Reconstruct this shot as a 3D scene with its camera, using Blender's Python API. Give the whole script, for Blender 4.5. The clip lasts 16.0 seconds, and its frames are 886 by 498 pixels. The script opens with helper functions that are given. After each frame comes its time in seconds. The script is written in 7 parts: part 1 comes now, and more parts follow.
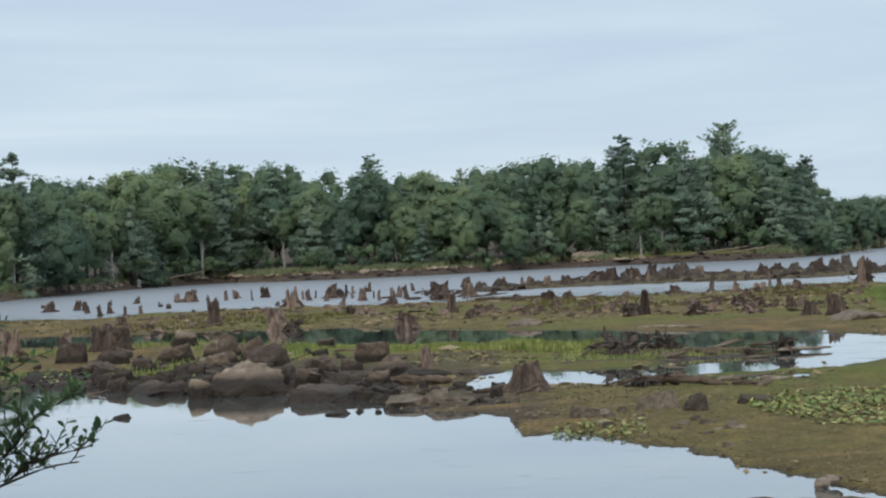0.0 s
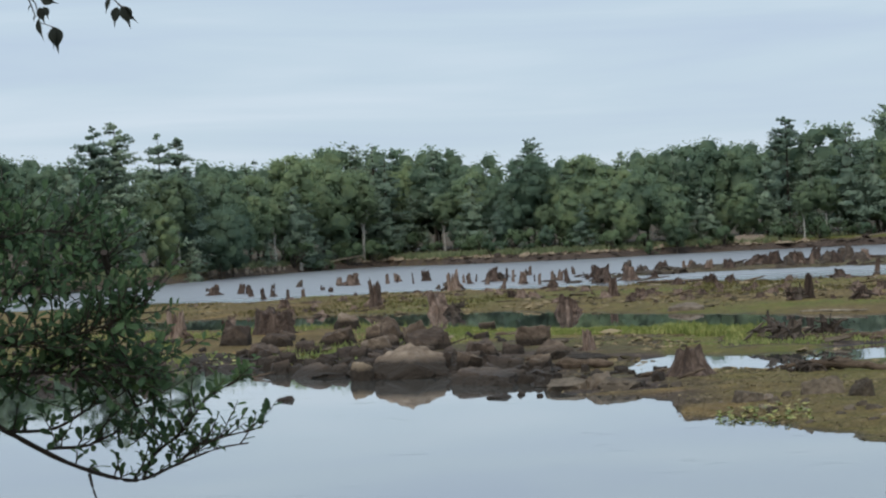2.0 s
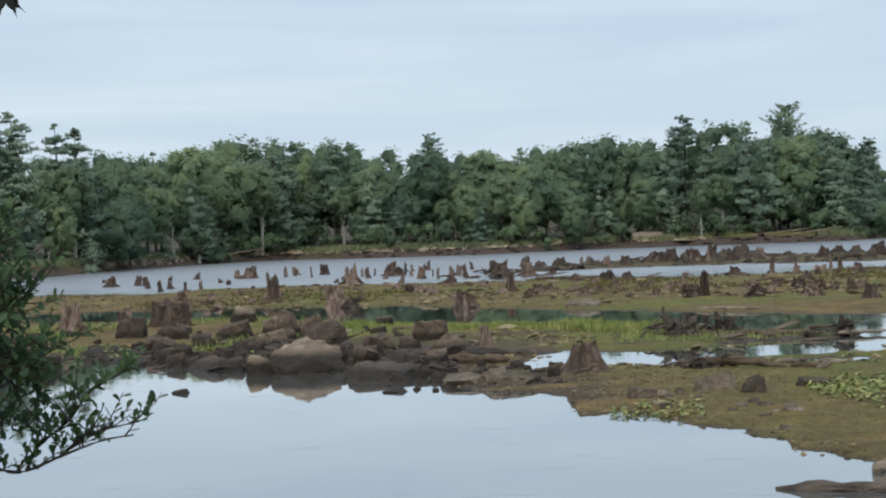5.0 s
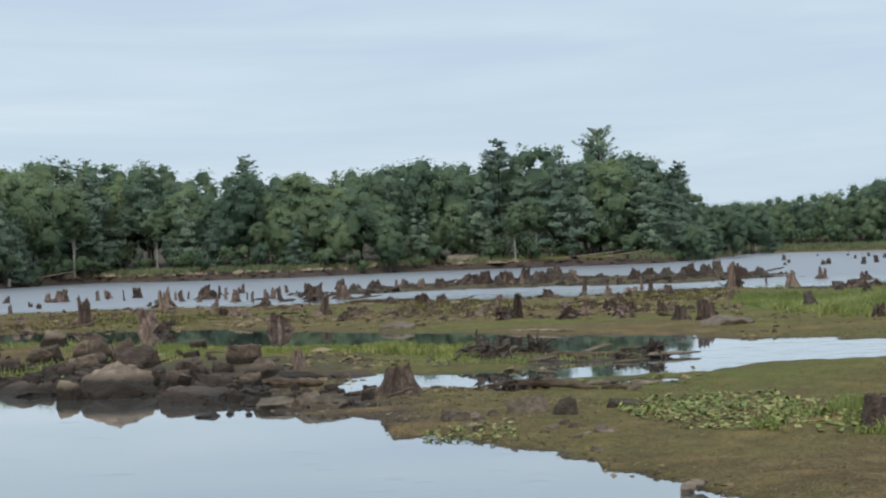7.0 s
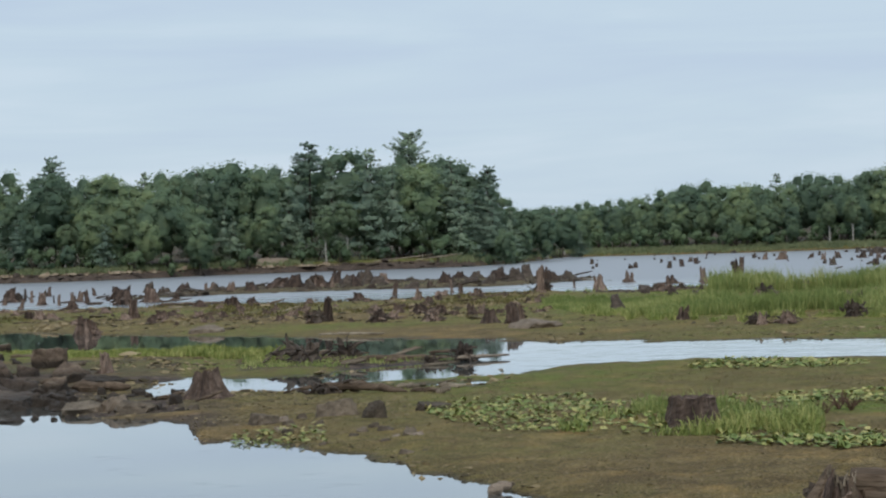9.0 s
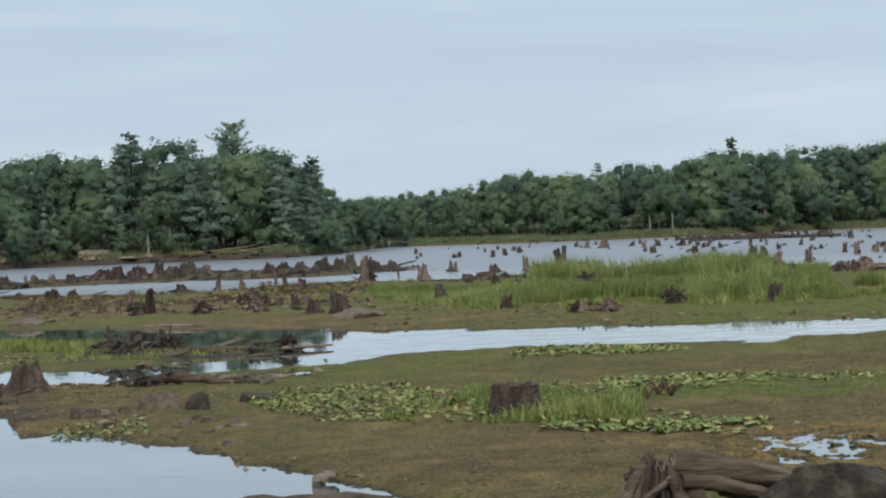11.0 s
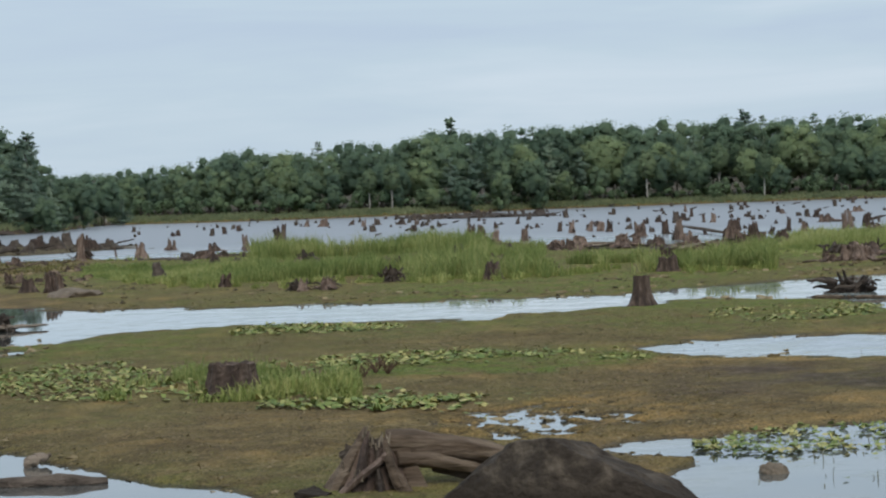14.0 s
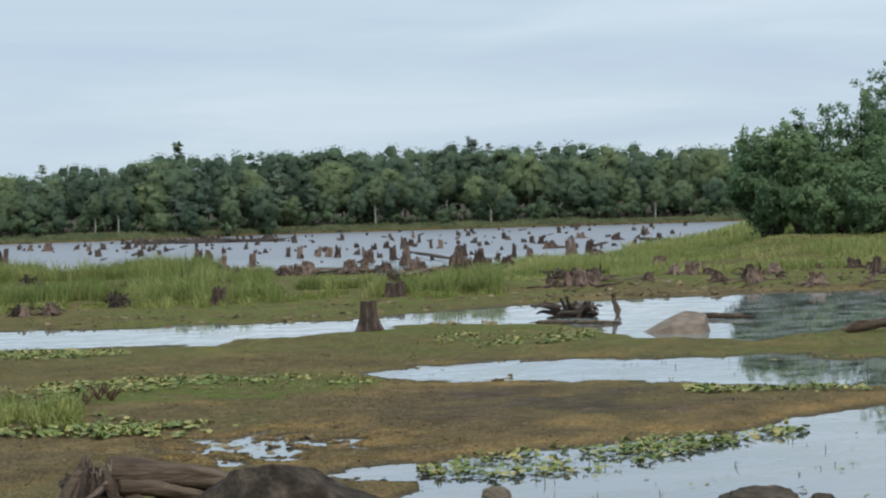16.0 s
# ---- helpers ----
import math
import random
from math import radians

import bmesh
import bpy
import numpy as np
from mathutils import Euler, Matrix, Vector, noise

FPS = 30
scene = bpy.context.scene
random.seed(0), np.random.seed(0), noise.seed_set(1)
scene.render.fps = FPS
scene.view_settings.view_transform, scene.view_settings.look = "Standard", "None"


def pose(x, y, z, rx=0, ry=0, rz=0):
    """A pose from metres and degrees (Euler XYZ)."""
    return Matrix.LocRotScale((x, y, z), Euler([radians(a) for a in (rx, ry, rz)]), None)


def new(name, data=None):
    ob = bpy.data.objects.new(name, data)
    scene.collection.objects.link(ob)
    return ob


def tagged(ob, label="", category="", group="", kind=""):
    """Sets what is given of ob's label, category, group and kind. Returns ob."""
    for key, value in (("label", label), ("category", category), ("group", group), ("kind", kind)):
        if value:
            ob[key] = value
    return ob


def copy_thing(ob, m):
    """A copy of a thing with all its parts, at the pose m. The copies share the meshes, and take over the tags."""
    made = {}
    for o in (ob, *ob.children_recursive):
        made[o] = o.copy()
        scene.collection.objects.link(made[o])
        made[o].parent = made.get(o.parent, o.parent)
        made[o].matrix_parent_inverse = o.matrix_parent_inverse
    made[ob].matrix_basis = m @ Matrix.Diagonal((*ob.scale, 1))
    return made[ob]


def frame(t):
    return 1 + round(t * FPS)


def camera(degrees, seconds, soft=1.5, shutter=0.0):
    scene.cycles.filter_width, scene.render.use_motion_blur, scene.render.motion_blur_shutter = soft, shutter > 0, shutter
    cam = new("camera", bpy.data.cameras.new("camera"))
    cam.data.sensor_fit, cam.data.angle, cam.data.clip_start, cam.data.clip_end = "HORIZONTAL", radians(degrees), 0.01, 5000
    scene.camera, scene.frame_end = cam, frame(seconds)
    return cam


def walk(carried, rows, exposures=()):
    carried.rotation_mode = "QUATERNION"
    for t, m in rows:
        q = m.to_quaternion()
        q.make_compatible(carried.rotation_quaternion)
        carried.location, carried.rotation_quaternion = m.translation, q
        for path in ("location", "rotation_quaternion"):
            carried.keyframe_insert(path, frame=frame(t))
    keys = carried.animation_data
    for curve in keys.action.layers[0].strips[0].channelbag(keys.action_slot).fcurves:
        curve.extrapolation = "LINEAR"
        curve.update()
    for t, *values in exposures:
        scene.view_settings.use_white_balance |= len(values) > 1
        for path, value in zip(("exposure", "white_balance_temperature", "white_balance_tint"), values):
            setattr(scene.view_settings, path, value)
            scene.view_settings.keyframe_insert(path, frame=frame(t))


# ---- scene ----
# ---- camera ----
EYE = 3.0
cam = camera(25.0, 16.0, soft=2.2)
# seconds, place relative to the first eye, and turn in degrees
ROWS = [
    (0.0, -0.000, -0.000, -0.000, 90.076, 2.727, 0.004),
    (0.5, -0.005, 0.001, 0.001, 89.931, 2.774, 1.113),
    (1.0, -0.012, 0.008, 0.002, 89.815, 2.749, 2.293),
    (1.5, -0.015, 0.007, 0.001, 89.778, 2.808, 3.556),
    (2.0, -0.019, 0.005, 0.000, 89.824, 2.788, 4.603),
    (2.5, -0.027, -0.003, 0.003, 89.752, 2.714, 5.564),
    (3.0, -0.030, -0.001, 0.005, 89.634, 2.721, 6.088),
    (3.2, -0.028, -0.002, 0.005, 89.654, 2.679, 6.034),
    (5.3, 0.031, -0.014, -0.003, 89.554, 2.286, 1.041),
    (5.5, 0.038, -0.017, 0.003, 89.654, 2.394, 0.677),
    (6.0, 0.039, -0.015, 0.009, 89.904, 2.251, -0.578),
    (6.5, 0.039, -0.007, 0.013, 90.053, 2.167, -2.107),
    (7.0, 0.050, 0.001, 0.013, 89.987, 2.194, -3.579),
    (7.5, 0.058, 0.002, 0.007, 89.975, 2.162, -4.939),
    (8.0, 0.054, 0.006, 0.007, 90.056, 2.082, -6.185),
    (8.5, 0.067, 0.008, 0.009, 89.979, 1.954, -7.641),
    (9.0, 0.078, 0.006, 0.008, 89.887, 2.028, -8.994),
    (9.2, 0.079, 0.006, 0.007, 89.830, 2.050, -9.511),
    (11.3, 0.103, 0.021, -0.003, 89.263, 2.418, -14.865),
    (11.5, 0.105, 0.026, -0.000, 89.115, 2.431, -15.427),
    (12.0, 0.116, 0.037, -0.002, 88.870, 2.530, -16.631),
    (12.5, 0.119, 0.032, -0.004, 88.707, 2.393, -17.807),
    (13.0, 0.124, 0.026, -0.002, 88.554, 2.226, -19.020),
    (13.5, 0.131, 0.004, -0.004, 88.469, 2.147, -20.429),
    (14.0, 0.135, -0.014, -0.002, 88.485, 2.145, -22.043),
    (14.5, 0.147, -0.014, -0.000, 88.649, 2.176, -23.788),
    (15.0, 0.157, -0.024, 0.000, 88.888, 2.143, -25.707),
    (15.5, 0.162, -0.037, 0.003, 88.920, 1.903, -27.816),
    (16.0, 0.179, -0.004, -0.003, 88.950, 1.790, -29.807),
]
walk(cam, [(t, pose(x, y, EYE + z, rx, ry, rz)) for t, x, y, z, rx, ry, rz in ROWS],
     exposures=((0.0, 0.08), (1.0, 0.13), (2.0, 0.0), (3.0, 0.0), (5.5, 0.13), (6.5, 0.11), (7.5, 0.04), (9.0, 0.0), (11.5, -0.05), (14.5, -0.05), (16.0, 0.03)))

# ---- sky and sun ----
SUN_ELEVATION, SUN_BEARING = 50.0, -168.0
world = bpy.data.worlds.new("sky")
scene.world = world
world.use_nodes = True
wn, wl = world.node_tree.nodes, world.node_tree.links
wn.clear()
w_out = wn.new("ShaderNodeOutputWorld")
w_sky = wn.new("ShaderNodeTexSky")
w_sky.sky_type, w_sky.sun_disc = "NISHITA", False
w_sky.sun_elevation, w_sky.sun_rotation = radians(SUN_ELEVATION), radians(SUN_BEARING)
w_sky.air_density, w_sky.dust_density = 1.0, 1.5
w_clear = wn.new("ShaderNodeBackground")
w_clear.inputs["Strength"].default_value = 0.11
w_cloud = wn.new("ShaderNodeBackground")
w_cloud.inputs["Strength"].default_value = 1.0
w_coord = wn.new("ShaderNodeTexCoord")
w_map = wn.new("ShaderNodeMapping")
w_map.inputs["Scale"].default_value = (3.0, 3.0, 26.0)
w_map.inputs["Rotation"].default_value = (radians(2.0), radians(-3.0), 0)
w_noise = wn.new("ShaderNodeTexNoise")
w_noise.inputs["Scale"].default_value = 1.25
w_noise.inputs["Detail"].default_value = 5.0
w_noise.inputs["Roughness"].default_value = 0.52
w_noise.inputs["Distortion"].default_value = 0.5
w_ramp = wn.new("ShaderNodeValToRGB")
w_ramp.color_ramp.elements[0].position, w_ramp.color_ramp.elements[0].color = 0.33, (0.515, 0.630, 0.775, 1)
w_ramp.color_ramp.elements[1].position, w_ramp.color_ramp.elements[1].color = 0.72, (0.650, 0.755, 0.862, 1)
w_mid = w_ramp.color_ramp.elements.new(0.5)
w_mid.color = (0.555, 0.680, 0.795, 1)
w_mix = wn.new("ShaderNodeMixShader")
w_mix.inputs["Fac"].default_value = 0.92
wl.new(w_coord.outputs["Generated"], w_map.inputs["Vector"])
wl.new(w_map.outputs["Vector"], w_noise.inputs["Vector"])
wl.new(w_noise.outputs["Fac"], w_ramp.inputs["Fac"])
wl.new(w_ramp.outputs["Color"], w_cloud.inputs["Color"])
wl.new(w_sky.outputs["Color"], w_clear.inputs["Color"])
wl.new(w_clear.outputs[0], w_mix.inputs[1])
wl.new(w_cloud.outputs[0], w_mix.inputs[2])
wl.new(w_mix.outputs[0], w_out.inputs["Surface"])

sun = new("sun", bpy.data.lights.new("sun", "SUN"))
sun.data.energy, sun.data.angle, sun.data.color = 1.6, radians(30), (1.0, 0.95, 0.87)
sun.rotation_euler = (radians(90 - SUN_ELEVATION), 0, radians(180 - SUN_BEARING))


# ---- materials ----
def material(name, colours, scale=3.0, rough=0.85, bump=0.3, bump_scale=30.0, stretch=(1, 1, 1), spec=0.3, by_object=0.0, detail=6.0, by_island=0.0, through_light=0.0, stain=0.0):
    """A mottled natural surface: a ramp of colours over noise at two scales, with fine relief."""
    m = bpy.data.materials.new(name)
    m.use_nodes = True
    n, l = m.node_tree.nodes, m.node_tree.links
    b = n["Principled BSDF"]
    b.inputs["Roughness"].default_value = rough
    b.inputs["Specular IOR Level"].default_value = spec
    co = n.new("ShaderNodeTexCoord")
    mp = n.new("ShaderNodeMapping")
    mp.inputs["Scale"].default_value = stretch
    l.new(co.outputs["Object"], mp.inputs["Vector"])
    big = n.new("ShaderNodeTexNoise")
    big.inputs["Scale"].default_value, big.inputs["Detail"].default_value = scale, detail
    big.inputs["Roughness"].default_value = 0.62
    l.new(mp.outputs["Vector"], big.inputs["Vector"])
    ramp = n.new("ShaderNodeValToRGB")
    el = ramp.color_ramp.elements
    while len(el) < len(colours):
        el.new(0.5)
    for i, c in enumerate(colours):
        el[i].position, el[i].color = 0.3 + 0.42 * i / max(1, len(colours) - 1), (*c, 1)
    fac = big.outputs["Fac"]
    for amount, node, socket in ((by_object, "ShaderNodeObjectInfo", "Random"), (by_island, "ShaderNodeNewGeometry", "Random Per Island")):
        if amount:
            src = n.new(node)
            add = n.new("ShaderNodeMath")
            add.operation = "MULTIPLY_ADD"
            l.new(src.outputs[socket], add.inputs[0])
            add.inputs[1].default_value = amount
            off = n.new("ShaderNodeMath")
            off.operation = "SUBTRACT"
            l.new(fac, off.inputs[0])
            off.inputs[1].default_value = amount / 2
            l.new(off.outputs[0], add.inputs[2])
            fac = add.outputs[0]
    l.new(fac, ramp.inputs["Fac"])
    colour = ramp.outputs["Color"]
    if stain:
        # old waterline: the foot of the thing is stained dark
        geo = n.new("ShaderNodeNewGeometry")
        sp = n.new("ShaderNodeSeparateXYZ")
        l.new(geo.outputs["Position"], sp.inputs[0])
        rise = n.new("ShaderNodeMath")
        rise.operation = "MULTIPLY_ADD"
        l.new(big.outputs["Fac"], rise.inputs[0])
        rise.inputs[1].default_value = -0.35
        l.new(sp.outputs["Z"], rise.inputs[2])
        band = n.new("ShaderNodeMapRange")
        band.inputs["From Min"].default_value, band.inputs["From Max"].default_value = stain - 0.22, stain - 0.06
        l.new(rise.outputs[0], band.inputs["Value"])
        mixed = n.new("ShaderNodeMix")
        mixed.data_type = "RGBA"
        l.new(band.outputs["Result"], mixed.inputs["Factor"])
        mixed.inputs["A"].default_value = (0.034, 0.025, 0.018, 1)
        l.new(colour, mixed.inputs["B"])
        colour = mixed.outputs["Result"]
    l.new(colour, b.inputs["Base Color"])
    if through_light:
        tr = n.new("ShaderNodeBsdfTranslucent")
        l.new(ramp.outputs["Color"], tr.inputs["Color"])
        mx = n.new("ShaderNodeMixShader")
        mx.inputs["Fac"].default_value = through_light
        l.new(b.outputs["BSDF"], mx.inputs[1])
        l.new(tr.outputs["BSDF"], mx.inputs[2])
        l.new(mx.outputs[0], n["Material Output"].inputs["Surface"])
    if bump:
        fine = n.new("ShaderNodeTexNoise")
        fine.inputs["Scale"].default_value, fine.inputs["Detail"].default_value = bump_scale, 8.0
        l.new(mp.outputs["Vector"], fine.inputs["Vector"])
        bp = n.new("ShaderNodeBump")
        bp.inputs["Strength"].default_value, bp.inputs["Distance"].default_value = bump, 0.05
        l.new(fine.outputs["Fac"], bp.inputs["Height"])
        l.new(bp.outputs["Normal"], b.inputs["Normal"])
    return m


def ground_material():
    """Drying lake bed: brown mud, darker and glossier where it is wet, with moss, dry weed and grassy soil."""
    m = bpy.data.materials.new("lake_bed")
    m.use_nodes = True
    n, l = m.node_tree.nodes, m.node_tree.links
    b = n["Principled BSDF"]
    geo = n.new("ShaderNodeNewGeometry")

    def tex(scale, detail=6.0, rough=0.6, stretch=None):
        t = n.new("ShaderNodeTexNoise")
        t.inputs["Scale"].default_value, t.inputs["Detail"].default_value, t.inputs["Roughness"].default_value = scale, detail, rough
        l.new(geo.outputs["Position"], t.inputs["Vector"])
        return t.outputs["Fac"]

    def ramp(src, stops):
        r = n.new("ShaderNodeValToRGB")
        while len(r.color_ramp.elements) < len(stops):
            r.color_ramp.elements.new(0.5)
        for e, (p, c) in zip(r.color_ramp.elements, stops):
            e.position, e.color = p, (*c, 1) if len(c) == 3 else c
        l.new(src, r.inputs["Fac"])
        return r.outputs["Color"]

    def mix(fac, a, c):
        x = n.new("ShaderNodeMix")
        x.data_type = "RGBA"
        l.new(fac, x.inputs["Factor"])
        l.new(a, x.inputs["A"])
        l.new(c, x.inputs["B"])
        return x.outputs["Result"]

    def grey(src, lo, hi):
        return ramp(src, [(lo, (0, 0, 0)), (hi, (1, 1, 1))])

    mud = ramp(tex(1.7), [(0.30, (0.095, 0.071, 0.032)), (0.5, (0.173, 0.129, 0.055)), (0.68, (0.268, 0.201, 0.091))])
    litter = ramp(tex(14.0, 4.0, 0.7), [(0.35, (0.071, 0.057, 0.028)), (0.52, (0.177, 0.130, 0.064)), (0.70, (0.403, 0.298, 0.163))])
    base = mix(grey(tex(6.0), 0.42, 0.62), mud, litter)
    peat = ramp(tex(9.0), [(0.35, (0.080, 0.057, 0.027)), (0.65, (0.168, 0.120, 0.054))])
    base = mix(grey(tex(0.55, 8.0, 0.68), 0.48, 0.66), base, peat)
    rust = ramp(tex(11.0), [(0.35, (0.207, 0.135, 0.052)), (0.65, (0.409, 0.270, 0.107))])
    fringe = n.new("ShaderNodeAttribute")
    fringe.attribute_name = "fringe"
    dry = n.new("ShaderNodeMath")
    dry.operation = "MULTIPLY_ADD"
    l.new(fringe.outputs["Fac"], dry.inputs[0])
    dry.inputs[1].default_value = 0.12
    l.new(tex(0.42, 8.0, 0.68), dry.inputs[2])
    base = mix(grey(dry.outputs[0], 0.53, 0.69), base, rust)
    attr = n.new("ShaderNodeAttribute")
    attr.attribute_name = "moss"
    green = ramp(tex(5.0), [(0.3, (0.085, 0.110, 0.025)), (0.55, (0.143, 0.184, 0.037)), (0.75, (0.224, 0.265, 0.060))])
    patch = n.new("ShaderNodeMath")
    patch.operation = "MULTIPLY"
    l.new(attr.outputs["Fac"], patch.inputs[0])
    l.new(grey(tex(1.6, 8.0, 0.7), 0.36, 0.56), patch.inputs[1])
    base = mix(patch.outputs[0], base, green)
    fleck = ramp(tex(34.0, 3.0, 0.75), [(0.38, (0.42, 0.40, 0.37)), (0.52, (1.0, 1.0, 1.0)), (0.66, (1.45, 1.40, 1.28))])
    grain = n.new("ShaderNodeMix")
    grain.data_type, grain.blend_type = "RGBA", "MULTIPLY"
    grain.inputs["Factor"].default_value = 1.0
    l.new(base, grain.inputs["A"])
    l.new(fleck, grain.inputs["B"])
    base = grain.outputs["Result"]
    dark_soil = n.new("ShaderNodeAttribute")
    dark_soil.attribute_name = "peat"
    soil = ramp(tex(3.5), [(0.35, (0.042, 0.031, 0.026)), (0.55, (0.088, 0.065, 0.052)), (0.72, (0.185, 0.139, 0.110))])
    base = mix(dark_soil.outputs["Fac"], base, soil)
    # wet margin
    sep = n.new("ShaderNodeSeparateXYZ")
    l.new(geo.outputs["Position"], sep.inputs[0])
    wet = n.new("ShaderNodeMapRange")
    wet.inputs["From Min"].default_value, wet.inputs["From Max"].default_value = 0.0, 0.03
    wet.inputs["To Min"].default_value, wet.inputs["To Max"].default_value = 1.0, 0.0
    l.new(sep.outputs["Z"], wet.inputs["Value"])
    dark = n.new("ShaderNodeMix")
    dark.data_type, dark.blend_type = "RGBA", "MULTIPLY"
    l.new(wet.outputs["Result"], dark.inputs["Factor"])
    l.new(base, dark.inputs["A"])
    dark.inputs["B"].default_value = (0.38, 0.36, 0.33, 1)
    l.new(dark.outputs["Result"], b.inputs["Base Color"])
    rg = n.new("ShaderNodeMapRange")
    rg.inputs["To Min"].default_value, rg.inputs["To Max"].default_value = 0.9, 0.5
    l.new(wet.outputs["Result"], rg.inputs["Value"])
    l.new(rg.outputs["Result"], b.inputs["Roughness"])
    b.inputs["Specular IOR Level"].default_value = 0.15
    bp = n.new("ShaderNodeBump")
    bp.inputs["Strength"].default_value, bp.inputs["Distance"].default_value = 0.9, 0.06
    l.new(tex(9.0, 8.0, 0.7), bp.inputs["Height"])
    l.new(bp.outputs["Normal"], b.inputs["Normal"])
    return m


def water_material():
    """Dark lake water: still in the sheltered pools, rippled by wind on the open lake, where sky sheen is painted in.
    """
    m = bpy.data.materials.new("lake_water")
    m.use_nodes = True
    n, l = m.node_tree.nodes, m.node_tree.links
    b = n["Principled BSDF"]
    b.inputs["IOR"].default_value = 1.33
    b.inputs["Specular IOR Level"].default_value = 0.5
    b.inputs["Coat Weight"].default_value, b.inputs["Coat IOR"].default_value = 0.75, 1.33
    geo = n.new("ShaderNodeNewGeometry")
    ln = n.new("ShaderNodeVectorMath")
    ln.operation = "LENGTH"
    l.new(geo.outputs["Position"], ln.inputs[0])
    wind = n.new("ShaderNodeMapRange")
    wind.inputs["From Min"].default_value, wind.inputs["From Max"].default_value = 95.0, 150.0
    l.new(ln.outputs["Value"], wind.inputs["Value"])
    # paler, bluer base colour far out stands in for sky reflected by ripples
    sky_sheen = n.new("ShaderNodeMix")
    sky_sheen.data_type = "RGBA"
    sky_sheen.inputs["A"].default_value = (0.085, 0.092, 0.090, 1)
    sky_sheen.inputs["B"].default_value = (0.215, 0.222, 0.245, 1)
    l.new(wind.outputs["Result"], sky_sheen.inputs["Factor"])
    l.new(sky_sheen.outputs["Result"], b.inputs["Base Color"])
    rough = n.new("ShaderNodeMapRange")
    rough.inputs["To Min"].default_value, rough.inputs["To Max"].default_value = 0.02, 0.42
    l.new(wind.outputs["Result"], rough.inputs["Value"])
    l.new(rough.outputs["Result"], b.inputs["Roughness"])
    l.new(rough.outputs["Result"], b.inputs["Coat Roughness"])
    # pale film and pollen drifting in streaks, thickest in the shallow pools to the east
    drift = n.new("ShaderNodeMapping")
    drift.inputs["Scale"].default_value = (0.8, 1.15, 1.0)
    drift.inputs["Rotation"].default_value = (0, 0, radians(32))
    l.new(geo.outputs["Position"], drift.inputs["Vector"])
    streak = n.new("ShaderNodeTexNoise")
    streak.inputs["Scale"].default_value, streak.inputs["Detail"].default_value, streak.inputs["Roughness"].default_value = 0.9, 8.0, 0.7
    l.new(drift.outputs["Vector"], streak.inputs["Vector"])
    east = n.new("ShaderNodeSeparateXYZ")
    l.new(geo.outputs["Position"], east.inputs[0])
    shallow = n.new("ShaderNodeMapRange")
    shallow.inputs["From Min"].default_value, shallow.inputs["From Max"].default_value = 6.0, 16.0
    shallow.inputs["To Min"].default_value, shallow.inputs["To Max"].default_value = -0.12, 0.06
    l.new(east.outputs["X"], shallow.inputs["Value"])
    lift = n.new("ShaderNodeMath")
    lift.operation = "ADD"
    l.new(streak.outputs["Fac"], lift.inputs[0])
    l.new(shallow.outputs["Result"], lift.inputs[1])
    film = n.new("ShaderNodeMapRange")
    film.inputs["From Min"].default_value, film.inputs["From Max"].default_value = 0.47, 0.66
    film.inputs["To Max"].default_value = 0.42
    l.new(lift.outputs[0], film.inputs["Value"])
    open_lake = n.new("ShaderNodeMath")
    open_lake.operation = "SUBTRACT"
    open_lake.inputs[0].default_value = 1.0
    l.new(wind.outputs["Result"], open_lake.inputs[1])
    cover = n.new("ShaderNodeMath")
    cover.operation = "MULTIPLY"
    l.new(film.outputs["Result"], cover.inputs[0])
    l.new(open_lake.outputs[0], cover.inputs[1])
    scum = n.new("ShaderNodeBsdfDiffuse")
    scum.inputs["Color"].default_value = (0.37, 0.41, 0.385, 1)
    both = n.new("ShaderNodeMixShader")
    l.new(cover.outputs[0], both.inputs["Fac"])
    l.new(b.outputs["BSDF"], both.inputs[1])
    l.new(scum.outputs["BSDF"], both.inputs[2])
    l.new(both.outputs[0], n["Material Output"].inputs["Surface"])
    t = n.new("ShaderNodeTexNoise")
    t.inputs["Scale"].default_value, t.inputs["Detail"].default_value = 1.3, 4.0
    l.new(geo.outputs["Position"], t.inputs["Vector"])
    bp = n.new("ShaderNodeBump")
    bp.inputs["Distance"].default_value = 0.02
    st = n.new("ShaderNodeMapRange")
    st.inputs["To Min"].default_value, st.inputs["To Max"].default_value = 0.035, 1.0
    l.new(wind.outputs["Result"], st.inputs["Value"])
    l.new(st.outputs["Result"], bp.inputs["Strength"])
    l.new(t.outputs["Fac"], bp.inputs["Height"])
    l.new(bp.outputs["Normal"], b.inputs["Normal"])
    l.new(bp.outputs["Normal"], b.inputs["Coat Normal"])
    return m


M_GROUND = ground_material()
M_WATER = water_material()
M_ROCK = material("granite", [(0.056, 0.039, 0.029), (0.121, 0.087, 0.063), (0.280, 0.213, 0.155)], 3.2, 0.85, 1.0, 11.0, by_object=0.35, stain=0.28)
M_PALEROCK = material("pale_topped_granite", [(0.110, 0.078, 0.056), (0.224, 0.170, 0.125), (0.381, 0.305, 0.231)], 3.6, 0.85, 1.0, 11.0, by_object=0.2, stain=0.38)
M_PALESTONE = material("pale_topped_stone", [(0.146, 0.106, 0.069), (0.280, 0.215, 0.148), (0.426, 0.342, 0.246)], 4.5, 0.85, 1.0, 11.0, stain=0.27)
M_MOUND = material("mud_coloured_rock", [(0.055, 0.043, 0.031), (0.114, 0.090, 0.066), (0.197, 0.156, 0.114)], 4.0, 0.9, 0.9, 11.0, by_object=0.3)
